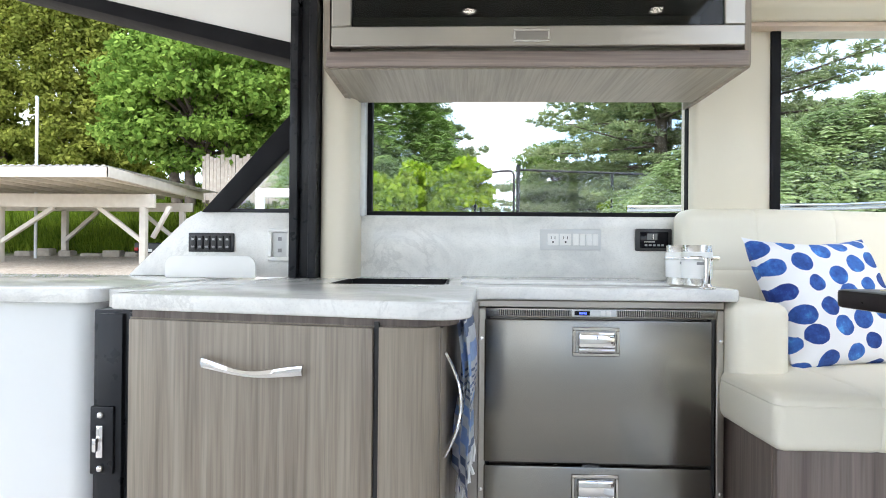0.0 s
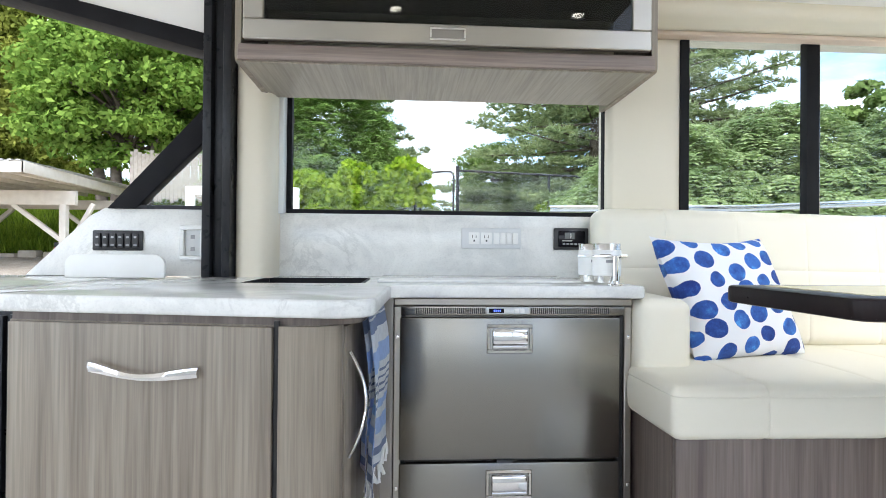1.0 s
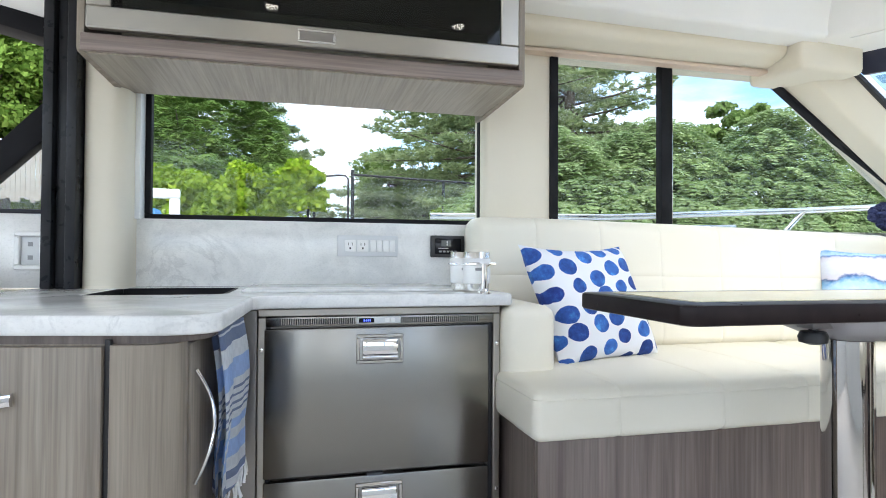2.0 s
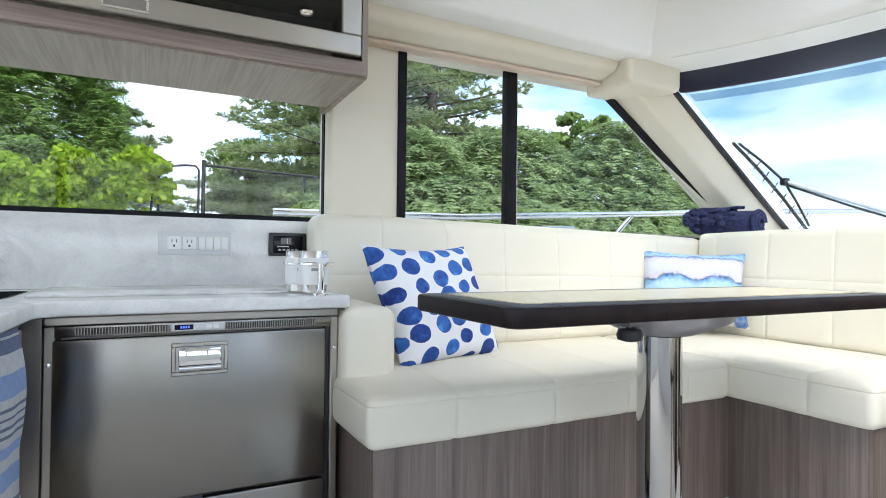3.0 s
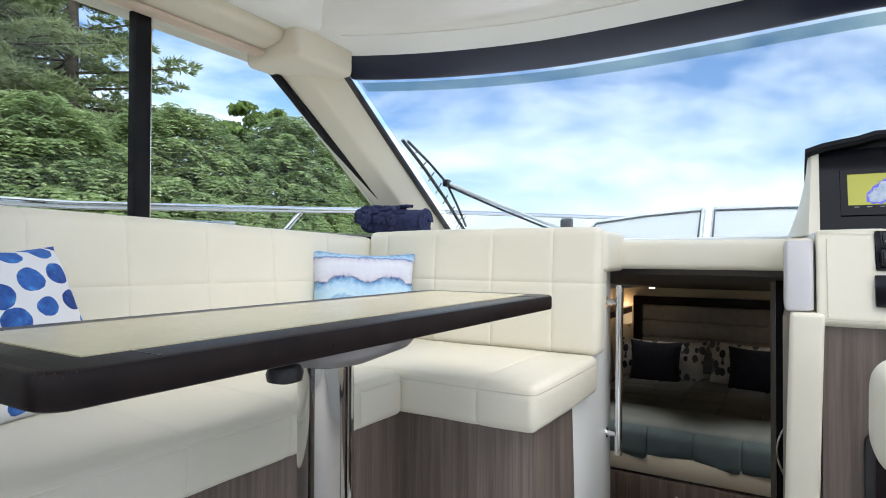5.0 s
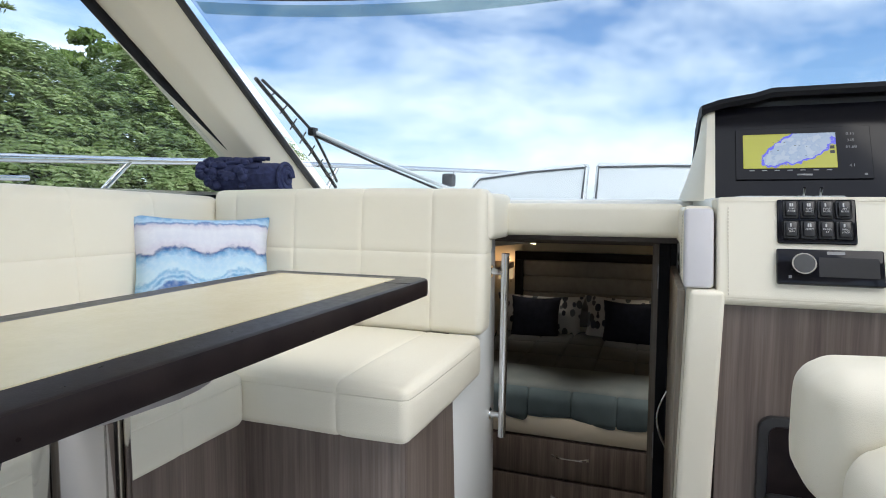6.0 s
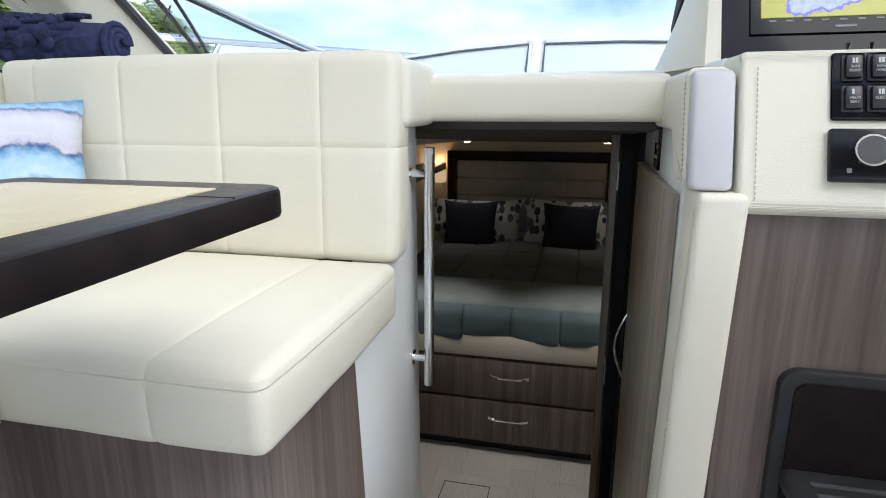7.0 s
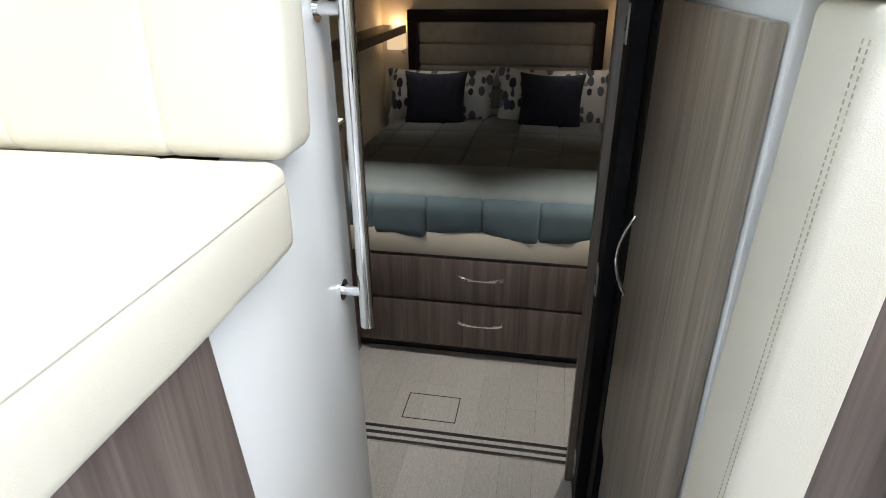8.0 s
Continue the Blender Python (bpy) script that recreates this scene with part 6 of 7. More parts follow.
def ground_sheet():
    xs = [-900, -300, -100, -60, -45] + [-36 + i for i in range(61)] + [30, 45, 80, 200, 900]
    ys = [-900, -200, -40, 0, 4] + [5 + i * 0.75 for i in range(36)] + [36, 45, 80, 200, 900]
    verts = [(x, y, ground_z(x, y) + (0.08 * noise.noise(Vector((x, y, 0)) * 0.7) if 5 < y < 40 else 0)) for y in ys for x in xs]
    w = len(xs)
    faces = [(j * w + i, j * w + i + 1, (j + 1) * w + i + 1, (j + 1) * w + i) for j in range(len(ys) - 1) for i in range(w - 1)]
    me = bpy.data.meshes.new("ground")
    me.from_pydata(verts, [], faces)
    me.materials.append(grass_ground())
    tagged(new("ground", me), "gravel shore rising to a grassy bank", "ground", "", "structure")


ground_sheet()


def leaf_material(name, dark, light, glow=0.35):
    m = bpy.data.materials.new(name)
    m.use_nodes = True
    m.node_tree.nodes.clear()
    out, mix = nd(m, "ShaderNodeOutputMaterial"), nd(m, "ShaderNodeMixShader", Fac=glow)
    di, tr = nd(m, "ShaderNodeBsdfDiffuse"), nd(m, "ShaderNodeBsdfTranslucent")
    g = nd(m, "ShaderNodeNewGeometry")
    c = ramp(m, g.outputs["Random Per Island"], [(0.0, dark), (0.55, tuple((a + b) / 2 for a, b in zip(dark, light))), (1.0, light)])
    big = ramp(m, noise_tex(m, coords(m), 0.9, 3), [(0.3, (0.7, 0.75, 0.7)), (0.7, (1.2, 1.15, 1.1))])
    cc = mixed(m, 1.0, c, big, "MULTIPLY")
    link(m, cc, di.inputs["Color"])
    link(m, cc, tr.inputs["Color"])
    link(m, di.outputs[0], mix.inputs[1])
    link(m, tr.outputs[0], mix.inputs[2])
    link(m, mix.outputs[0], out.inputs[0])
    return m


BARK = varied("grey_brown_bark", (0.09, 0.07, 0.055), (0.17, 0.14, 0.11), 0.9, 6, 0.9, 40)
LEAF_MAPLE = leaf_material("maple_leaf", (0.10, 0.19, 0.035), (0.30, 0.44, 0.10))
LEAF_CEDAR = leaf_material("cedar_leaf", (0.14, 0.175, 0.03), (0.30, 0.33, 0.08))
LEAF_VINE = leaf_material("vine_leaf", (0.16, 0.28, 0.02), (0.42, 0.56, 0.06))
LEAF_SUMAC = leaf_material("sumac_leaf", (0.24, 0.34, 0.15), (0.52, 0.62, 0.34), 0.5)
LEAF_ASH = leaf_material("light_tree_leaf", (0.15, 0.23, 0.07), (0.32, 0.42, 0.15))
LEAF_PINE = leaf_material("pine_needle", (0.21, 0.28, 0.14), (0.46, 0.53, 0.29), 0.45)
LEAF_LOCUST = leaf_material("locust_leaf", (0.17, 0.29, 0.08), (0.42, 0.58, 0.19), 0.45)
GRASS = leaf_material("long_grass", (0.10, 0.17, 0.02), (0.26, 0.36, 0.05))


def quads_mesh(name, c, u, v, mat, parent):
    """One mesh of diamond leaves: centres c, half-axes u and v (n x 3 arrays)."""
    n = len(c)
    pts = np.stack([c - u, c - v * 0.9 + u * 0.1, c + u, c + v * 0.9 + u * 0.1], 1).reshape(-1, 3)
    me = bpy.data.meshes.new(name)
    me.vertices.add(4 * n)
    me.vertices.foreach_set("co", pts.ravel())
    me.loops.add(4 * n)
    me.loops.foreach_set("vertex_index", np.arange(4 * n, dtype=np.int32))
    me.polygons.add(n)
    me.polygons.foreach_set("loop_start", np.arange(0, 4 * n, 4, dtype=np.int32))
    me.update(calc_edges=True)
    me.validate()
    me.materials.append(mat)
    ob = new(name, me)
    if parent is not None:
        ob.parent = parent
        ob.matrix_parent_inverse = Matrix.Translation(-Vector(parent.location))
    return ob


def unit(a):
    return a / np.maximum(1e-9, np.linalg.norm(a, axis=-1, keepdims=True))


def leaf_cloud(name, clumps, per, size, mat, parent, seed, flat=0.5, squash=0.75):
    """Leaves in clumps (x, y, z, radius): thick at the shell, hanging a little."""
    r = np.random.RandomState(seed)
    cs = np.array(clumps)
    idx = np.repeat(np.arange(len(cs)), per)
    d = unit(r.normal(size=(len(idx), 3)))
    rad = cs[idx, 3:4] * (0.55 + 0.5 * r.rand(len(idx), 1))
    c = cs[idx, :3] + d * rad * np.array([1, 1, squash])
    nrm = unit(d * 0.7 + r.normal(size=d.shape) * 0.6 + np.array([0, 0, flat]))
    u = unit(np.cross(nrm, r.normal(size=d.shape)))
    v = np.cross(nrm, u)
    s = size * (0.6 + 0.8 * r.rand(len(idx), 1))
    return quads_mesh(name, c, u * s, v * s * 0.7, mat, parent)


def trunk(points, radii, parent, name="trunk"):
    return part(name, tube(points, 0.1, 10, None, radii), BARK, parent)


def crown_clumps(cx, cy, cz, rx, ry, rz, n, r0, r1, seed):
    rnd = random.Random(seed)
    out = []
    for i in range(n):
        while True:
            p = Vector((rnd.uniform(-1, 1), rnd.uniform(-1, 1), rnd.uniform(-1, 1)))
            if 0.35 < p.length < 1:
                break
        out.append((cx + p.x * rx, cy + p.y * ry, cz + p.z * rz, rnd.uniform(r0, r1)))
    return out


def broadleaf(at, height, crown, n, per, size, mat, seed, label, stems=1, r=0.2):
    """crown: centre height, half width, half depth, half height."""
    x, y = at
    z = ground_z(x, y) - 0.1
    t = thing("tree", (x, y, z), label, "tree")
    rnd = random.Random(seed)
    ch, rx, ry, rz = crown
    clumps = crown_clumps(x, y, z + ch, rx, ry, rz, n, 0.35 * min(rx, rz) * 0.7, 0.35 * min(rx, rz), seed)
    for k in range(stems):
        ox, oy = (k - (stems - 1) / 2) * 0.55, rnd.uniform(-0.3, 0.3)
        lean = (k - (stems - 1) / 2) * 0.5
        trunk([(x + ox, y + oy, z), (x + ox + lean * 0.4, y + oy, z + height * 0.35), (x + ox + lean, y, z + height * 0.8)], [r, r * 0.8, r * 0.3], t)
    for c in clumps[::4]:
        a = Vector((x, y, z + height * rnd.uniform(0.3, 0.6)))
        b = Vector(c[:3])
        trunk([a, a.lerp(b, 0.5) + Vector((0, 0, 0.2)), b], [r * 0.35, r * 0.22, r * 0.08], t, "limb")
    leaf_cloud("crown", clumps, per, size, mat, t, seed, 0.5, 0.5)
    return t


def pine(at, height, spread, seed, base=0.12, label="tall pine with layered drooping boughs"):
    x, y = at
    z = ground_z(x, y) - 0.1
    t = thing("pine_tree", (x, y, z), label, "tree")
    rnd = random.Random(seed)
    trunk([(x, y, z), (x + 0.1, y, z + height * 0.5), (x, y, z + height)], [0.24, 0.16, 0.03], t)
    rs = np.random.RandomState(seed)
    C, U, V = [], [], []
    lev = int(height / 0.5)
    for i in range(lev):
        k = base + (1 - base) * (i + rnd.uniform(-0.3, 0.3)) / lev
        zz = z + height * k
        ln0 = spread * (1 - k) ** 0.75 * rnd.uniform(0.65, 1.1) + 0.25
        for j in range(rnd.choice((5, 6, 7))):
            a = rnd.uniform(0, 2 * math.pi)
            ln = ln0 * rnd.uniform(0.6, 1.15)
            d = Vector((math.cos(a), math.sin(a), 0))
            p0, p1 = Vector((x, y, zz)), Vector((x, y, zz)) + d * ln + Vector((0, 0, ln * rnd.uniform(-0.12, 0.18)))
            if rnd.random() < 0.5:
                trunk([p0, p0.lerp(p1, 0.5) - Vector((0, 0, 0.06)), p1], [0.045, 0.03, 0.01], t, "limb")
            nt = max(5, int(ln * 15))
            for q in range(nt):
                w = (q + 0.6) / nt
                if w < 0.25:
                    continue
                side = Vector((-d.y, d.x, 0))
                c = p0.lerp(p1, w) + side * rnd.uniform(-1, 1) * ln * 0.30 * (1.15 - 0.6 * w) + Vector((0, 0, rnd.uniform(-0.03, 0.05)))
                m = 26
                dirs = unit(rs.normal(size=(m, 3)) * np.array([1, 1, 0.35]) + np.array([d.x, d.y, 0.25]) * 0.9)
                s = rnd.uniform(0.15, 0.27)
                cc = np.array(c)[None] + dirs * s * 0.5
                C.append(cc)
                U.append(dirs * s * 0.55)
                V.append(unit(np.cross(dirs, rs.normal(size=(m, 3)))) * 0.021)
    quads_mesh("crown", np.concatenate(C), np.concatenate(U), np.concatenate(V), LEAF_PINE, t)
    return t


def sumac(at, top, rx, ry, n, seed, label="sumac thicket with drooping feathered leaves", low=1.6, mat=None, name="sumac_bush", what="shrub"):
    """Tips on a domed thicket, each with a star of drooping feathered leaves."""
    x, y = at
    z = ground_z(x, y) - 0.1
    t = thing(name, (x, y, z), label, what)
    r = np.random.RandomState(seed)
    a, q = r.uniform(0, 2 * np.pi, n), np.sqrt(r.rand(n))
    wob = 1 + 0.16 * np.sin(a * 3 + seed) + 0.1 * np.sin(a * 7)
    dome = low + (top - low) * (1 - q ** 2.4)
    h = dome - (dome - z) * 0.75 * r.rand(n) ** 1.6 + r.normal(size=n) * 0.07
    tips = np.stack([x + np.cos(a) * q * rx * wob, y + np.sin(a) * q * ry, h], 1)
    fr = 8
    tip = np.repeat(tips, fr, 0)
    m = len(tip)
    fa, ln = r.uniform(0, 2 * np.pi, m), r.uniform(0.26, 0.46, m)
    d = np.stack([np.cos(fa), np.sin(fa), np.zeros(m)], 1)
    side = np.stack([-d[:, 1], d[:, 0], np.zeros(m)], 1)
    out = unit((tip - np.array((x, y, z + 0.5))) / np.array((rx, ry, 1.5))) * 0.9 + np.array((0, 0, 0.35))
    C, U, V = [], [], []
    for k in range(6):
        w = (k + 1) / 6
        p = tip + d * ln[:, None] * w
        p[:, 2] += 0.16 * w - 0.36 * w * w
        for sg in (-1, 1):
            ll = 0.095 * (1.15 - 0.6 * abs(w - 0.45))
            ax = unit(side * sg + d * 0.45 + np.array((0, 0, -0.3)) + r.normal(size=d.shape) * 0.12)
            C.append(p + ax * ll * 0.5)
            U.append(ax * ll * 0.6)
            V.append(unit(np.cross(ax, out + r.normal(size=d.shape) * 0.35)) * 0.026)
    quads_mesh("crown", np.concatenate(C), np.concatenate(U), np.concatenate(V), mat or LEAF_SUMAC, t)
    for i in range(6):
        e = Vector(tips[i * 7])
        trunk([(x + 0.5 * rx * math.sin(i * 2.1), y, z), e.lerp(Vector((x, y, z)), 0.4), e], [0.05, 0.035, 0.015], t, "stem")
    return t


# left of the galley: hillside with cedar, maple, board fence and the open shelter
for i, (x, y, h, w) in enumerate(((-22.5, 27, 11.5, 2.3), (-19.2, 26.5, 11.0, 2.2), (-16.2, 27.0, 10.5, 2.3), (-26.0, 28, 11, 2.4))):
    z = ground_z(x, y)
    t = thing("cedar_tree", (x, y, z), "tall olive green cedar on the bank", "tree")
    trunk([(x, y, z - 0.2), (x, y, z + h * 0.9)], [0.25, 0.05], t)
    rnd = random.Random(i + 40)
    cl = [(x + rnd.uniform(-1, 1) * w * (1 - k * 0.55), y + rnd.uniform(-1, 1) * w * 0.7 * (1 - k * 0.5), z + 0.4 + h * k, rnd.uniform(0.5, 0.85)) for k in [rnd.random() for _ in range(150)]]
    leaf_cloud("crown", cl, 300, 0.10, LEAF_CEDAR, t, i + 50, 0.2)
broadleaf((-10.6, 22.5), 7.0, (4.6, 3.9, 2.4, 3.0), 150, 210, 0.115, LEAF_MAPLE, 7, "broad maple with bright green leaves above a board fence", 4, 0.22)
broadleaf((-6.0, 23.5), 7.0, (4.8, 2.6, 2.2, 3.0), 100, 200, 0.115, LEAF_MAPLE, 17, "leafy green maple behind the board fence", 1, 0.2)
broadleaf((-12.5, 29), 10.0, (7.0, 4.2, 2.2, 4.6), 110, 200, 0.13, LEAF_MAPLE, 27, "tall dark green tree on the bank", 1, 0.25)


def board_fence():
    f = thing("board_fence", (-7.5, 21.3, 2.6), "weathered grey wooden board fence", "fence")
    m = varied("weathered_boards", (0.30, 0.26, 0.22), (0.42, 0.38, 0.33), 0.9, 4, 0.5, 60)
    b = box(-0.066, 0.066, -0.012, 0.012, 0.0, 1.75)
    me = None
    for i in range(52):
        x = -9.9 + i * 0.142
        z = 3.0 + 0.08 * math.sin(i * 1.7)
        if me is None:
            ob = part("board", b, m, f)
            me = ob.data
        else:
            ob = new("board", me)
            ob.parent = f
        ob.matrix_parent_inverse = Matrix.Translation(-Vector(f.location))
        ob.matrix_basis = pose(x, 21.3, z - 0.2, 0, 0.4 * math.sin(i * 3.1), 0)
    return f


board_fence()
PAINT = varied("cream_painted_timber", (0.62, 0.57, 0.49), (0.68, 0.63, 0.55), 0.7, 5, 0.3, 80)
ROOF = brushed("corrugated_roofing", (0.55, 0.54, 0.54), 0.45, 1)


def shelter():
    s = thing("picnic_shelter", (-12, 17, 0.5), "cream painted open timber shelter with a low metal roof", "shelter")
    y = 16.5
    zg = ground_z(-12, y)
    part("fascia", box(-18.0, -8.98, 14.0, 14.06, 2.80, 3.07, 0.01), PAINT, s)
    b = box(-9.04, -8.98, 14.0, 20.5, 2.80, 3.07, 0.01)
    for v in b.verts:
        v.co.x -= 0.085 * (v.co.y - 14)
    part("fascia", b, PAINT, s)
    part("soffit", prism([(-18, 14.05), (-9.05, 14.05), (-9.6, 20.5), (-18, 20.5)], 2, 2.99, 3.02), PAINT, s)
    rb = bmesh.new()
    for i in range(46):
        x0 = -18.0 + i * 0.197
        part("roof_rib", box(x0, x0 + 0.10, 13.95, 20.6, 3.081, 3.105, 0.005), ROOF, s)
    box(-18.0, -9.3, 13.98, 20.5, 3.06, 3.08, 0, 1, rb)
    part("roof_sheet", rb, ROOF, s, "ribbed metal roof")
    for i in range(12):
        x = -17.5 + i * 0.72
        part("rafter", box(x, x + 0.09, 14.07, 20.4, 2.82, 2.99, 0.005), PAINT, s)
    part("beam", box(-18, -9.15, y - 0.07, y + 0.07, 2.22, 2.62, 0.01), PAINT, s)
    part("beam", box(-18, -9.4, 19.3, 19.42, 2.3, 2.6, 0.01), PAINT, s)
    for x in (-13.85, -9.48):
        part("post", box(x - 0.09, x + 0.09, y - 0.09, y + 0.09, zg - 0.1, 2.25, 0.01), PAINT, s)
    for x in (-13.9, -9.75):
        part("post", box(x - 0.09, x + 0.09, 19.3, 19.45, zg - 0.1, 2.35, 0.01), PAINT, s)
    for xa, za, xb, zb, yy in ((-13.85, 1.15, -12.2, 2.22, y), (-9.48, 1.2, -10.85, 2.24, y), (-9.48, 1.35, -8.95, 2.3, y + 0.5), (-9.75, 1.2, -11.2, 2.3, 19.35), (-13.85, 1.15, -15.4, 2.22, y), (-13.9, 1.25, -12.7, 2.3, 19.35)):
        d = Vector((xb - xa, 0, zb - za))
        b = box(-0.06, 0.06, -0.06, 0.06, 0, d.length, 0.008)
        bmesh.ops.transform(b, matrix=Matrix.Translation((xa, yy, za)) @ d.to_track_quat("Z", "Y").to_matrix().to_4x4(), verts=b.verts[:])
        part("brace", b, PAINT, s)
    return s


shelter()
po = thing("metal_pole", (-13.9, 18, 0.5), "thin galvanised metal pole on the gravel", "pole")
part("pole", rod((-13.9, 18, 0.5), (-13.9, 18, 5.85), 0.045), PLASTIC_GREY, po)
part("cap", rod((-13.9, 18, 5.85), (-13.9, 18, 5.93), 0.06), STAINLESS, po)
sg = thing("notice_sign", (-14.0, 16.38, 1.7), "white notice sign with dark rings on a shelter post", "sign")
part("plate", box(-14.35, -13.95, 16.37, 16.39, 1.72, 2.26, 0.005), PLASTIC_WHITE, sg)
for z in (2.11, 1.88):
    part("ring", tube([(-14.12 + 0.085 * math.cos(a * math.pi / 8), 16.365, z + 0.085 * math.sin(a * math.pi / 8)) for a in range(16)], 0.012, 6, None, None, True), DARK_GREY, sg)
tr = thing("parked_trailer", (-10.2, 18.5, 0.6), "small dark parked trailer under the shelter", "trailer")
zt = ground_z(-10.2, 18.5)
part("body", box(-10.75, -9.9, 18.2, 19.0, zt + 0.18, zt + 0.52, 0.03), BLACK, tr)
part("panel", box(-10.55, -10.15, 18.17, 18.2, zt + 0.22, zt + 0.32, 0.01), PLASTIC_WHITE, tr, "white plate")
part("lamp", box(-10.74, -10.62, 18.17, 18.2, zt + 0.26, zt + 0.36, 0.01), material("red_lens", (0.5, 0.02, 0.02), 0.2), tr, "red lamp")
for x in (-10.7, -9.95):
    part("wheel", rod((x - 0.06, 18.6, zt + 0.18), (x + 0.06, 18.6, zt + 0.18), 0.18), DARK_GREY, tr)


def long_grass():
    r = np.random.RandomState(5)
    n = 26000
    x, y = r.uniform(-22, -7.5, n), r.uniform(19.6, 25, n)
    z = np.array([ground_z(a, b) for a, b in zip(x, y)])
    h = r.uniform(0.2, 0.5, n)
    lean = r.normal(size=(n, 2)) * 0.25
    u = np.stack([lean[:, 0] * h, lean[:, 1] * h - 0.1 * h, h], 1) * 0.6
    c = np.stack([x, y, z], 1) + u * 0.8
    ang = r.uniform(0, np.pi, n)
    v = np.stack([np.cos(ang), np.sin(ang), np.zeros(n)], 1) * 0.022
    tagged(quads_mesh("long_grass", c, u, v, GRASS, None), "long bright green grass on the bank", "grass", "", "stuff")


long_grass()
stone = varied("pale_stone", (0.33, 0.29, 0.24), (0.43, 0.38, 0.32), 0.9, 5, 0.5, 30)
rnd = random.Random(9)
for i in range(9):
    x = -15.6 + i * 0.78
    s = box(x, x + rnd.uniform(0.45, 0.72), 19.2, 19.6, ground_z(x, 19.4) - 0.1, ground_z(x, 19.4) + rnd.uniform(0.1, 0.3), 0.06)
    solo("edging_stone", s, stone, "pale edging stone at the foot of the grass bank", "stone", "edging stones")

# outside the galley window and the side window
sumac((-3.1, 18.5), 9.4, 2.75, 1.5, 1900, 41, "dense green locust tree with drooping feathered leaves behind the vine", 3.6, LEAF_LOCUST, "tree", "tree")
pine((-1.3, 22), 6.0, 3.0, 5, 0.06)
broadleaf((3.45, 23), 4.2, (2.0, 1.55, 1.3, 1.75), 95, 190, 0.062, LEAF_ASH, 4, "light airy green tree beyond the fence", 1, 0.07)
broadleaf((5.9, 20.5), 3.0, (1.3, 1.7, 0.9, 1.2), 80, 190, 0.06, LEAF_ASH, 44, "low leafy green bush beyond the fence", 3, 0.04)
broadleaf((4.9, 15.6), 1.6, (0.7, 1.3, 0.5, 0.75), 60, 170, 0.05, LEAF_VINE, 45, "low bright green bush behind the fence", 3, 0.03)
pine((6.0, 18), 10.5, 5.2, 21, 0.05)
pine((7.2, 21), 11.5, 5.0, 27, 0.05)
pine((8.4, 17), 11.5, 4.0, 22, 0.14)
pine((13.5, 30), 9.0, 3.2, 23, 0.15)
sumac((5.2, 11.0), 3.75, 1.7, 1.0, 560, 31)
sumac((8.0, 11.4), 4.15, 2.3, 1.1, 860, 32)
sumac((11.1, 11.2), 4.55, 2.4, 1.2, 900, 33)
sumac((14.2, 11.0), 3.5, 2.2, 1.1, 640, 34)
sumac((4.3, 12.8), 2.75, 1.2, 0.7, 160, 35)
broadleaf((11.4, 12.8), 3.6, (2.9, 1.3, 0.9, 1.0), 44, 150, 0.085, LEAF_ASH, 14, "bright green young tree above the thicket", 1, 0.06)


def vine_hedge():
    t = thing("vine_hedge", (-1.0, 13.9, 1.0), "bright yellow green vine grown over the chain link fence", "hedge")
    rnd = random.Random(6)
    cl = [(rnd.uniform(-4.0, 0.45), 13.9 + rnd.uniform(-0.25, 0.2), rnd.uniform(1.0, 3.2), rnd.uniform(0.16, 0.32)) for _ in range(300)]
    cl = [c for c in cl if c[2] < 3.15 - 0.3 * abs(math.sin(c[0] * 2.3)) and (c[0] < -0.5 or c[2] > 2.45 or rnd.random() < 0.12)]
    leaf_cloud("foliage", cl, 190, 0.072, LEAF_VINE, t, 66)
    return t


vine_hedge()


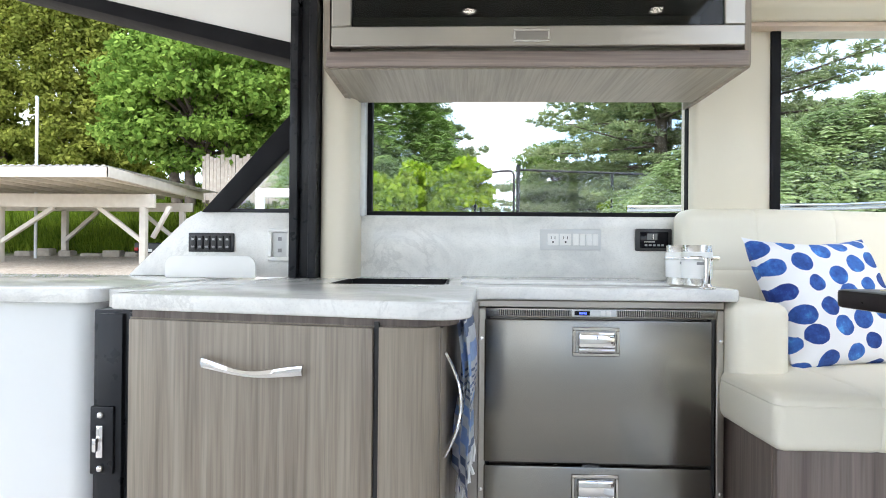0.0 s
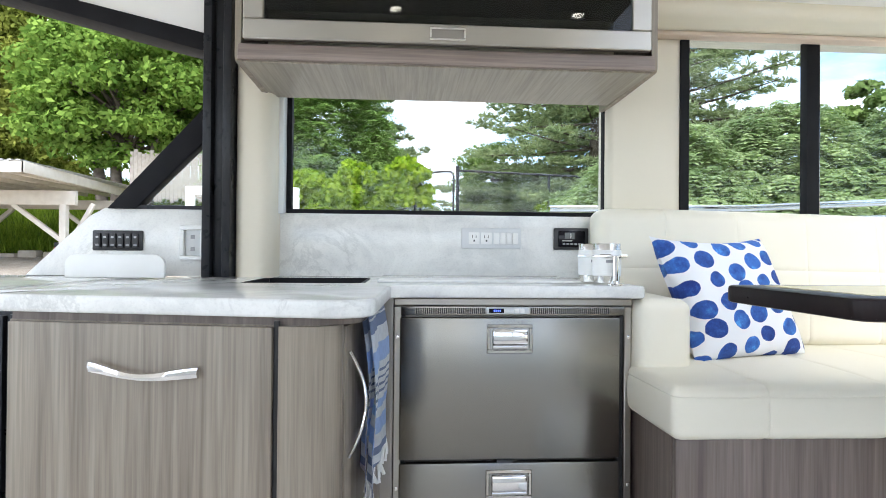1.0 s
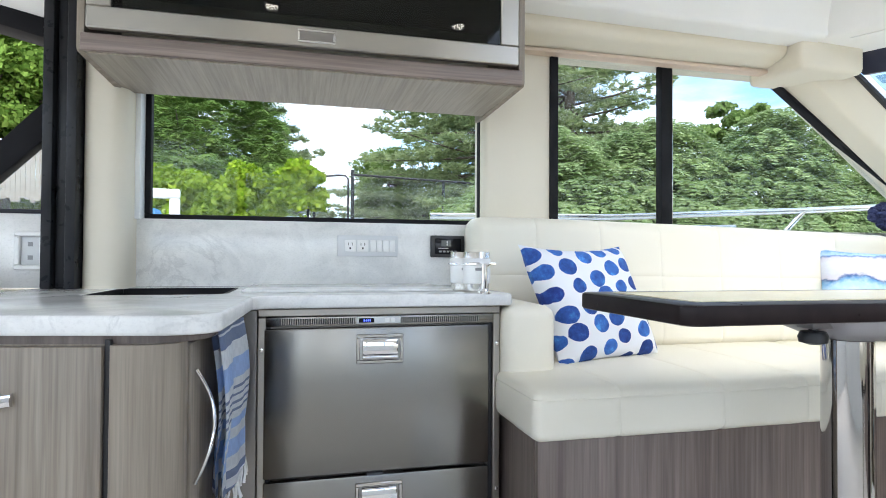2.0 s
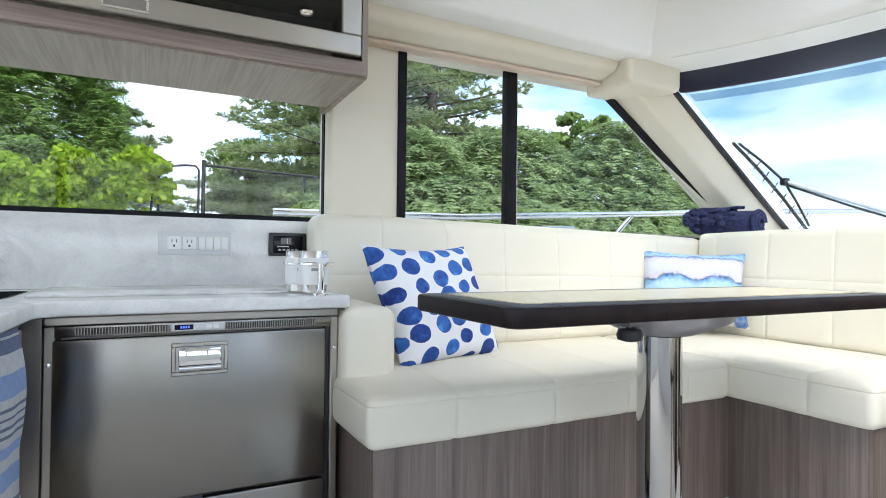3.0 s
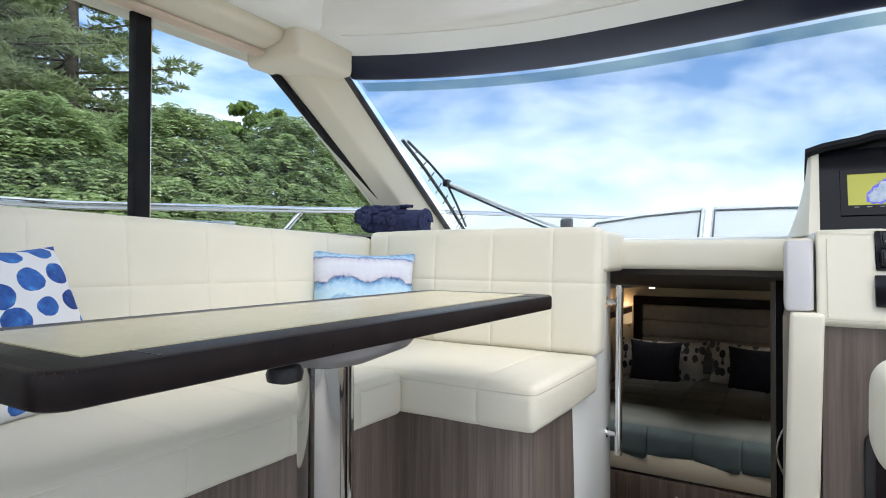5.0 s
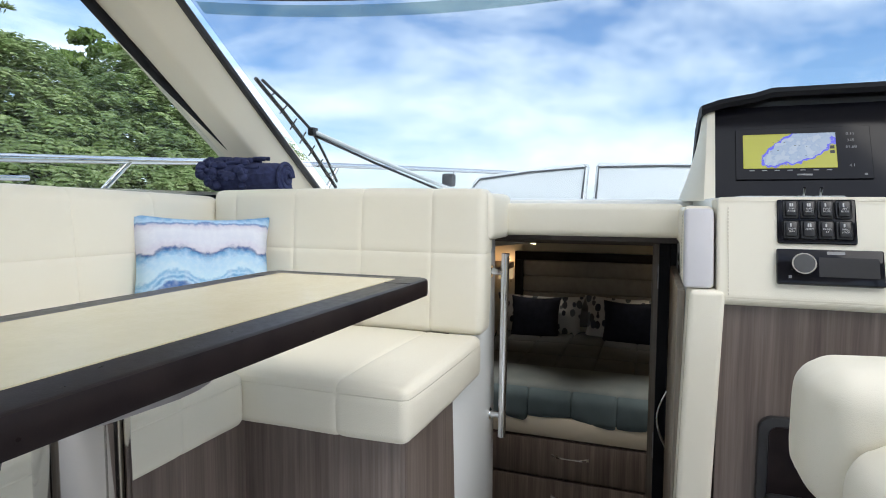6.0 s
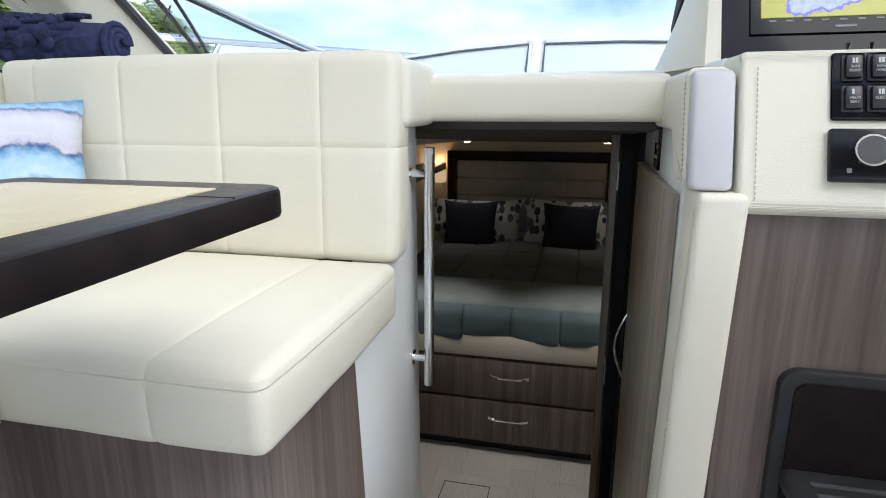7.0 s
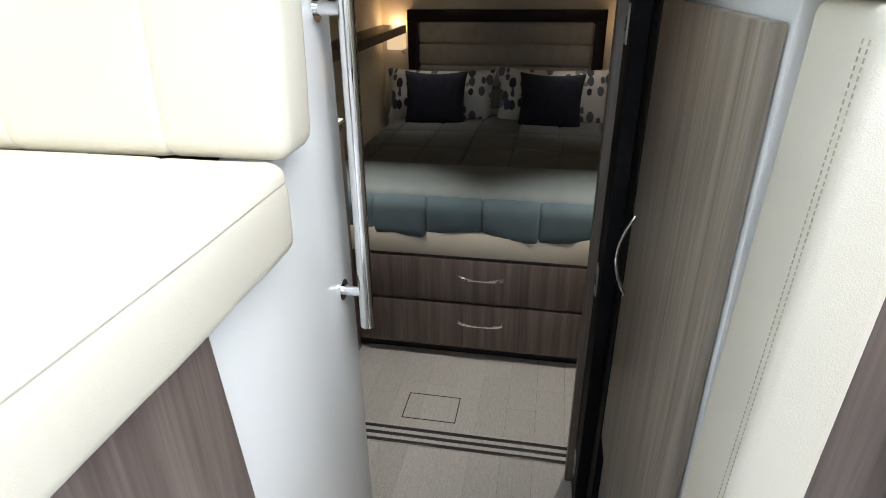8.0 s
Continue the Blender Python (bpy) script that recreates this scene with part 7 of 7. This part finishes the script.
def chain_fence():
    f = thing("chain_link_fence", (3, 14, 1.2), "black chain link fence with an arched gate", "fence")

    def rz(x):
        return 3.02 - 0.033 * max(0.0, x - 1.3)
    part("top_rail", tube([(x, 14.0, rz(x)) for x in (1.27, 3.0, 5.4, 9.0, 16.5)], 0.03, 8), BLACK, f)
    for x in (1.27, 3.55, 6.2, 9.0, 12.0, 15.0):
        part("post", rod((x, 14.0, 0.9), (x, 14.0, rz(x) + (0.12 if x < 2 else 0.0)), 0.045 if x < 2 else 0.036), BLACK, f)
    for x in (-1.35, 0.22):
        part("post", rod((x, 14.0, 0.9), (x, 14.0, 3.0), 0.028), BLACK, f)
    g = part("gate", tube([(0.36, 14.0, 1.2), (0.36, 14.0, 2.85), (0.45, 14, 2.93), (0.9, 14.0, 2.99), (1.1, 14, 2.99), (1.17, 14, 2.9), (1.17, 14.0, 1.2)], 0.028, 8), BLACK, f, "arched gate frame")
    b = bmesh.new()
    for x0, x1, z0, z1 in ((0.36, 1.17, 1.2, 2.95), (1.27, 6.2, 1.2, 2.9)):
        n = int((x1 - x0 + z1 - z0) / 0.075)
        for i in range(n):
            for sgn in (1, -1):
                s = x0 - (z1 - z0) + i * 0.075 if sgn == 1 else x0 + i * 0.075
                pts = []
                za, zb = z0, z1
                xa, xb = s, s + sgn * (z1 - z0)
                for t in (0.0, 1.0):
                    pts.append(Vector((xa + (xb - xa) * t, 14.0, za + (zb - za) * t)))
                p, q = pts
                d = q - p
                lo, hi = 0.0, 1.0
                if d.x:
                    ta, tb = sorted(((x0 - p.x) / d.x, (x1 - p.x) / d.x))
                    lo, hi = max(lo, ta), min(hi, tb)
                if hi - lo > 0.02:
                    tube([p + d * lo, p + d * hi], 0.0028, 3, b)
    w = part("wire_mesh", b, DARK_GREY, f, "grey chain link mesh", False)
    tagged(w, kind="stuff")
    return f


chain_fence()

nb = thing("dock_box", (-2.6, 9.0, 0.2), "white framed dock cabinet with a blue cover on the shore", "cabinet")
part("frame", ring_frame(-3.4, -1.66, 0.6, 1.99, 0.14, 9.0, 9.08, 0.02), PLASTIC_WHITE, nb)
part("cover", box(-2.35, -2.02, 9.2, 9.6, 0.6, 1.72, 0.05), varied("blue_canvas", (0.08, 0.28, 0.6), (0.1, 0.33, 0.66), 0.8, 6), nb, "blue canvas cover")
part("body", box(-3.4, -1.66, 9.10, 9.18, 0.1, 1.40, 0.02), PLASTIC_GREY, nb)
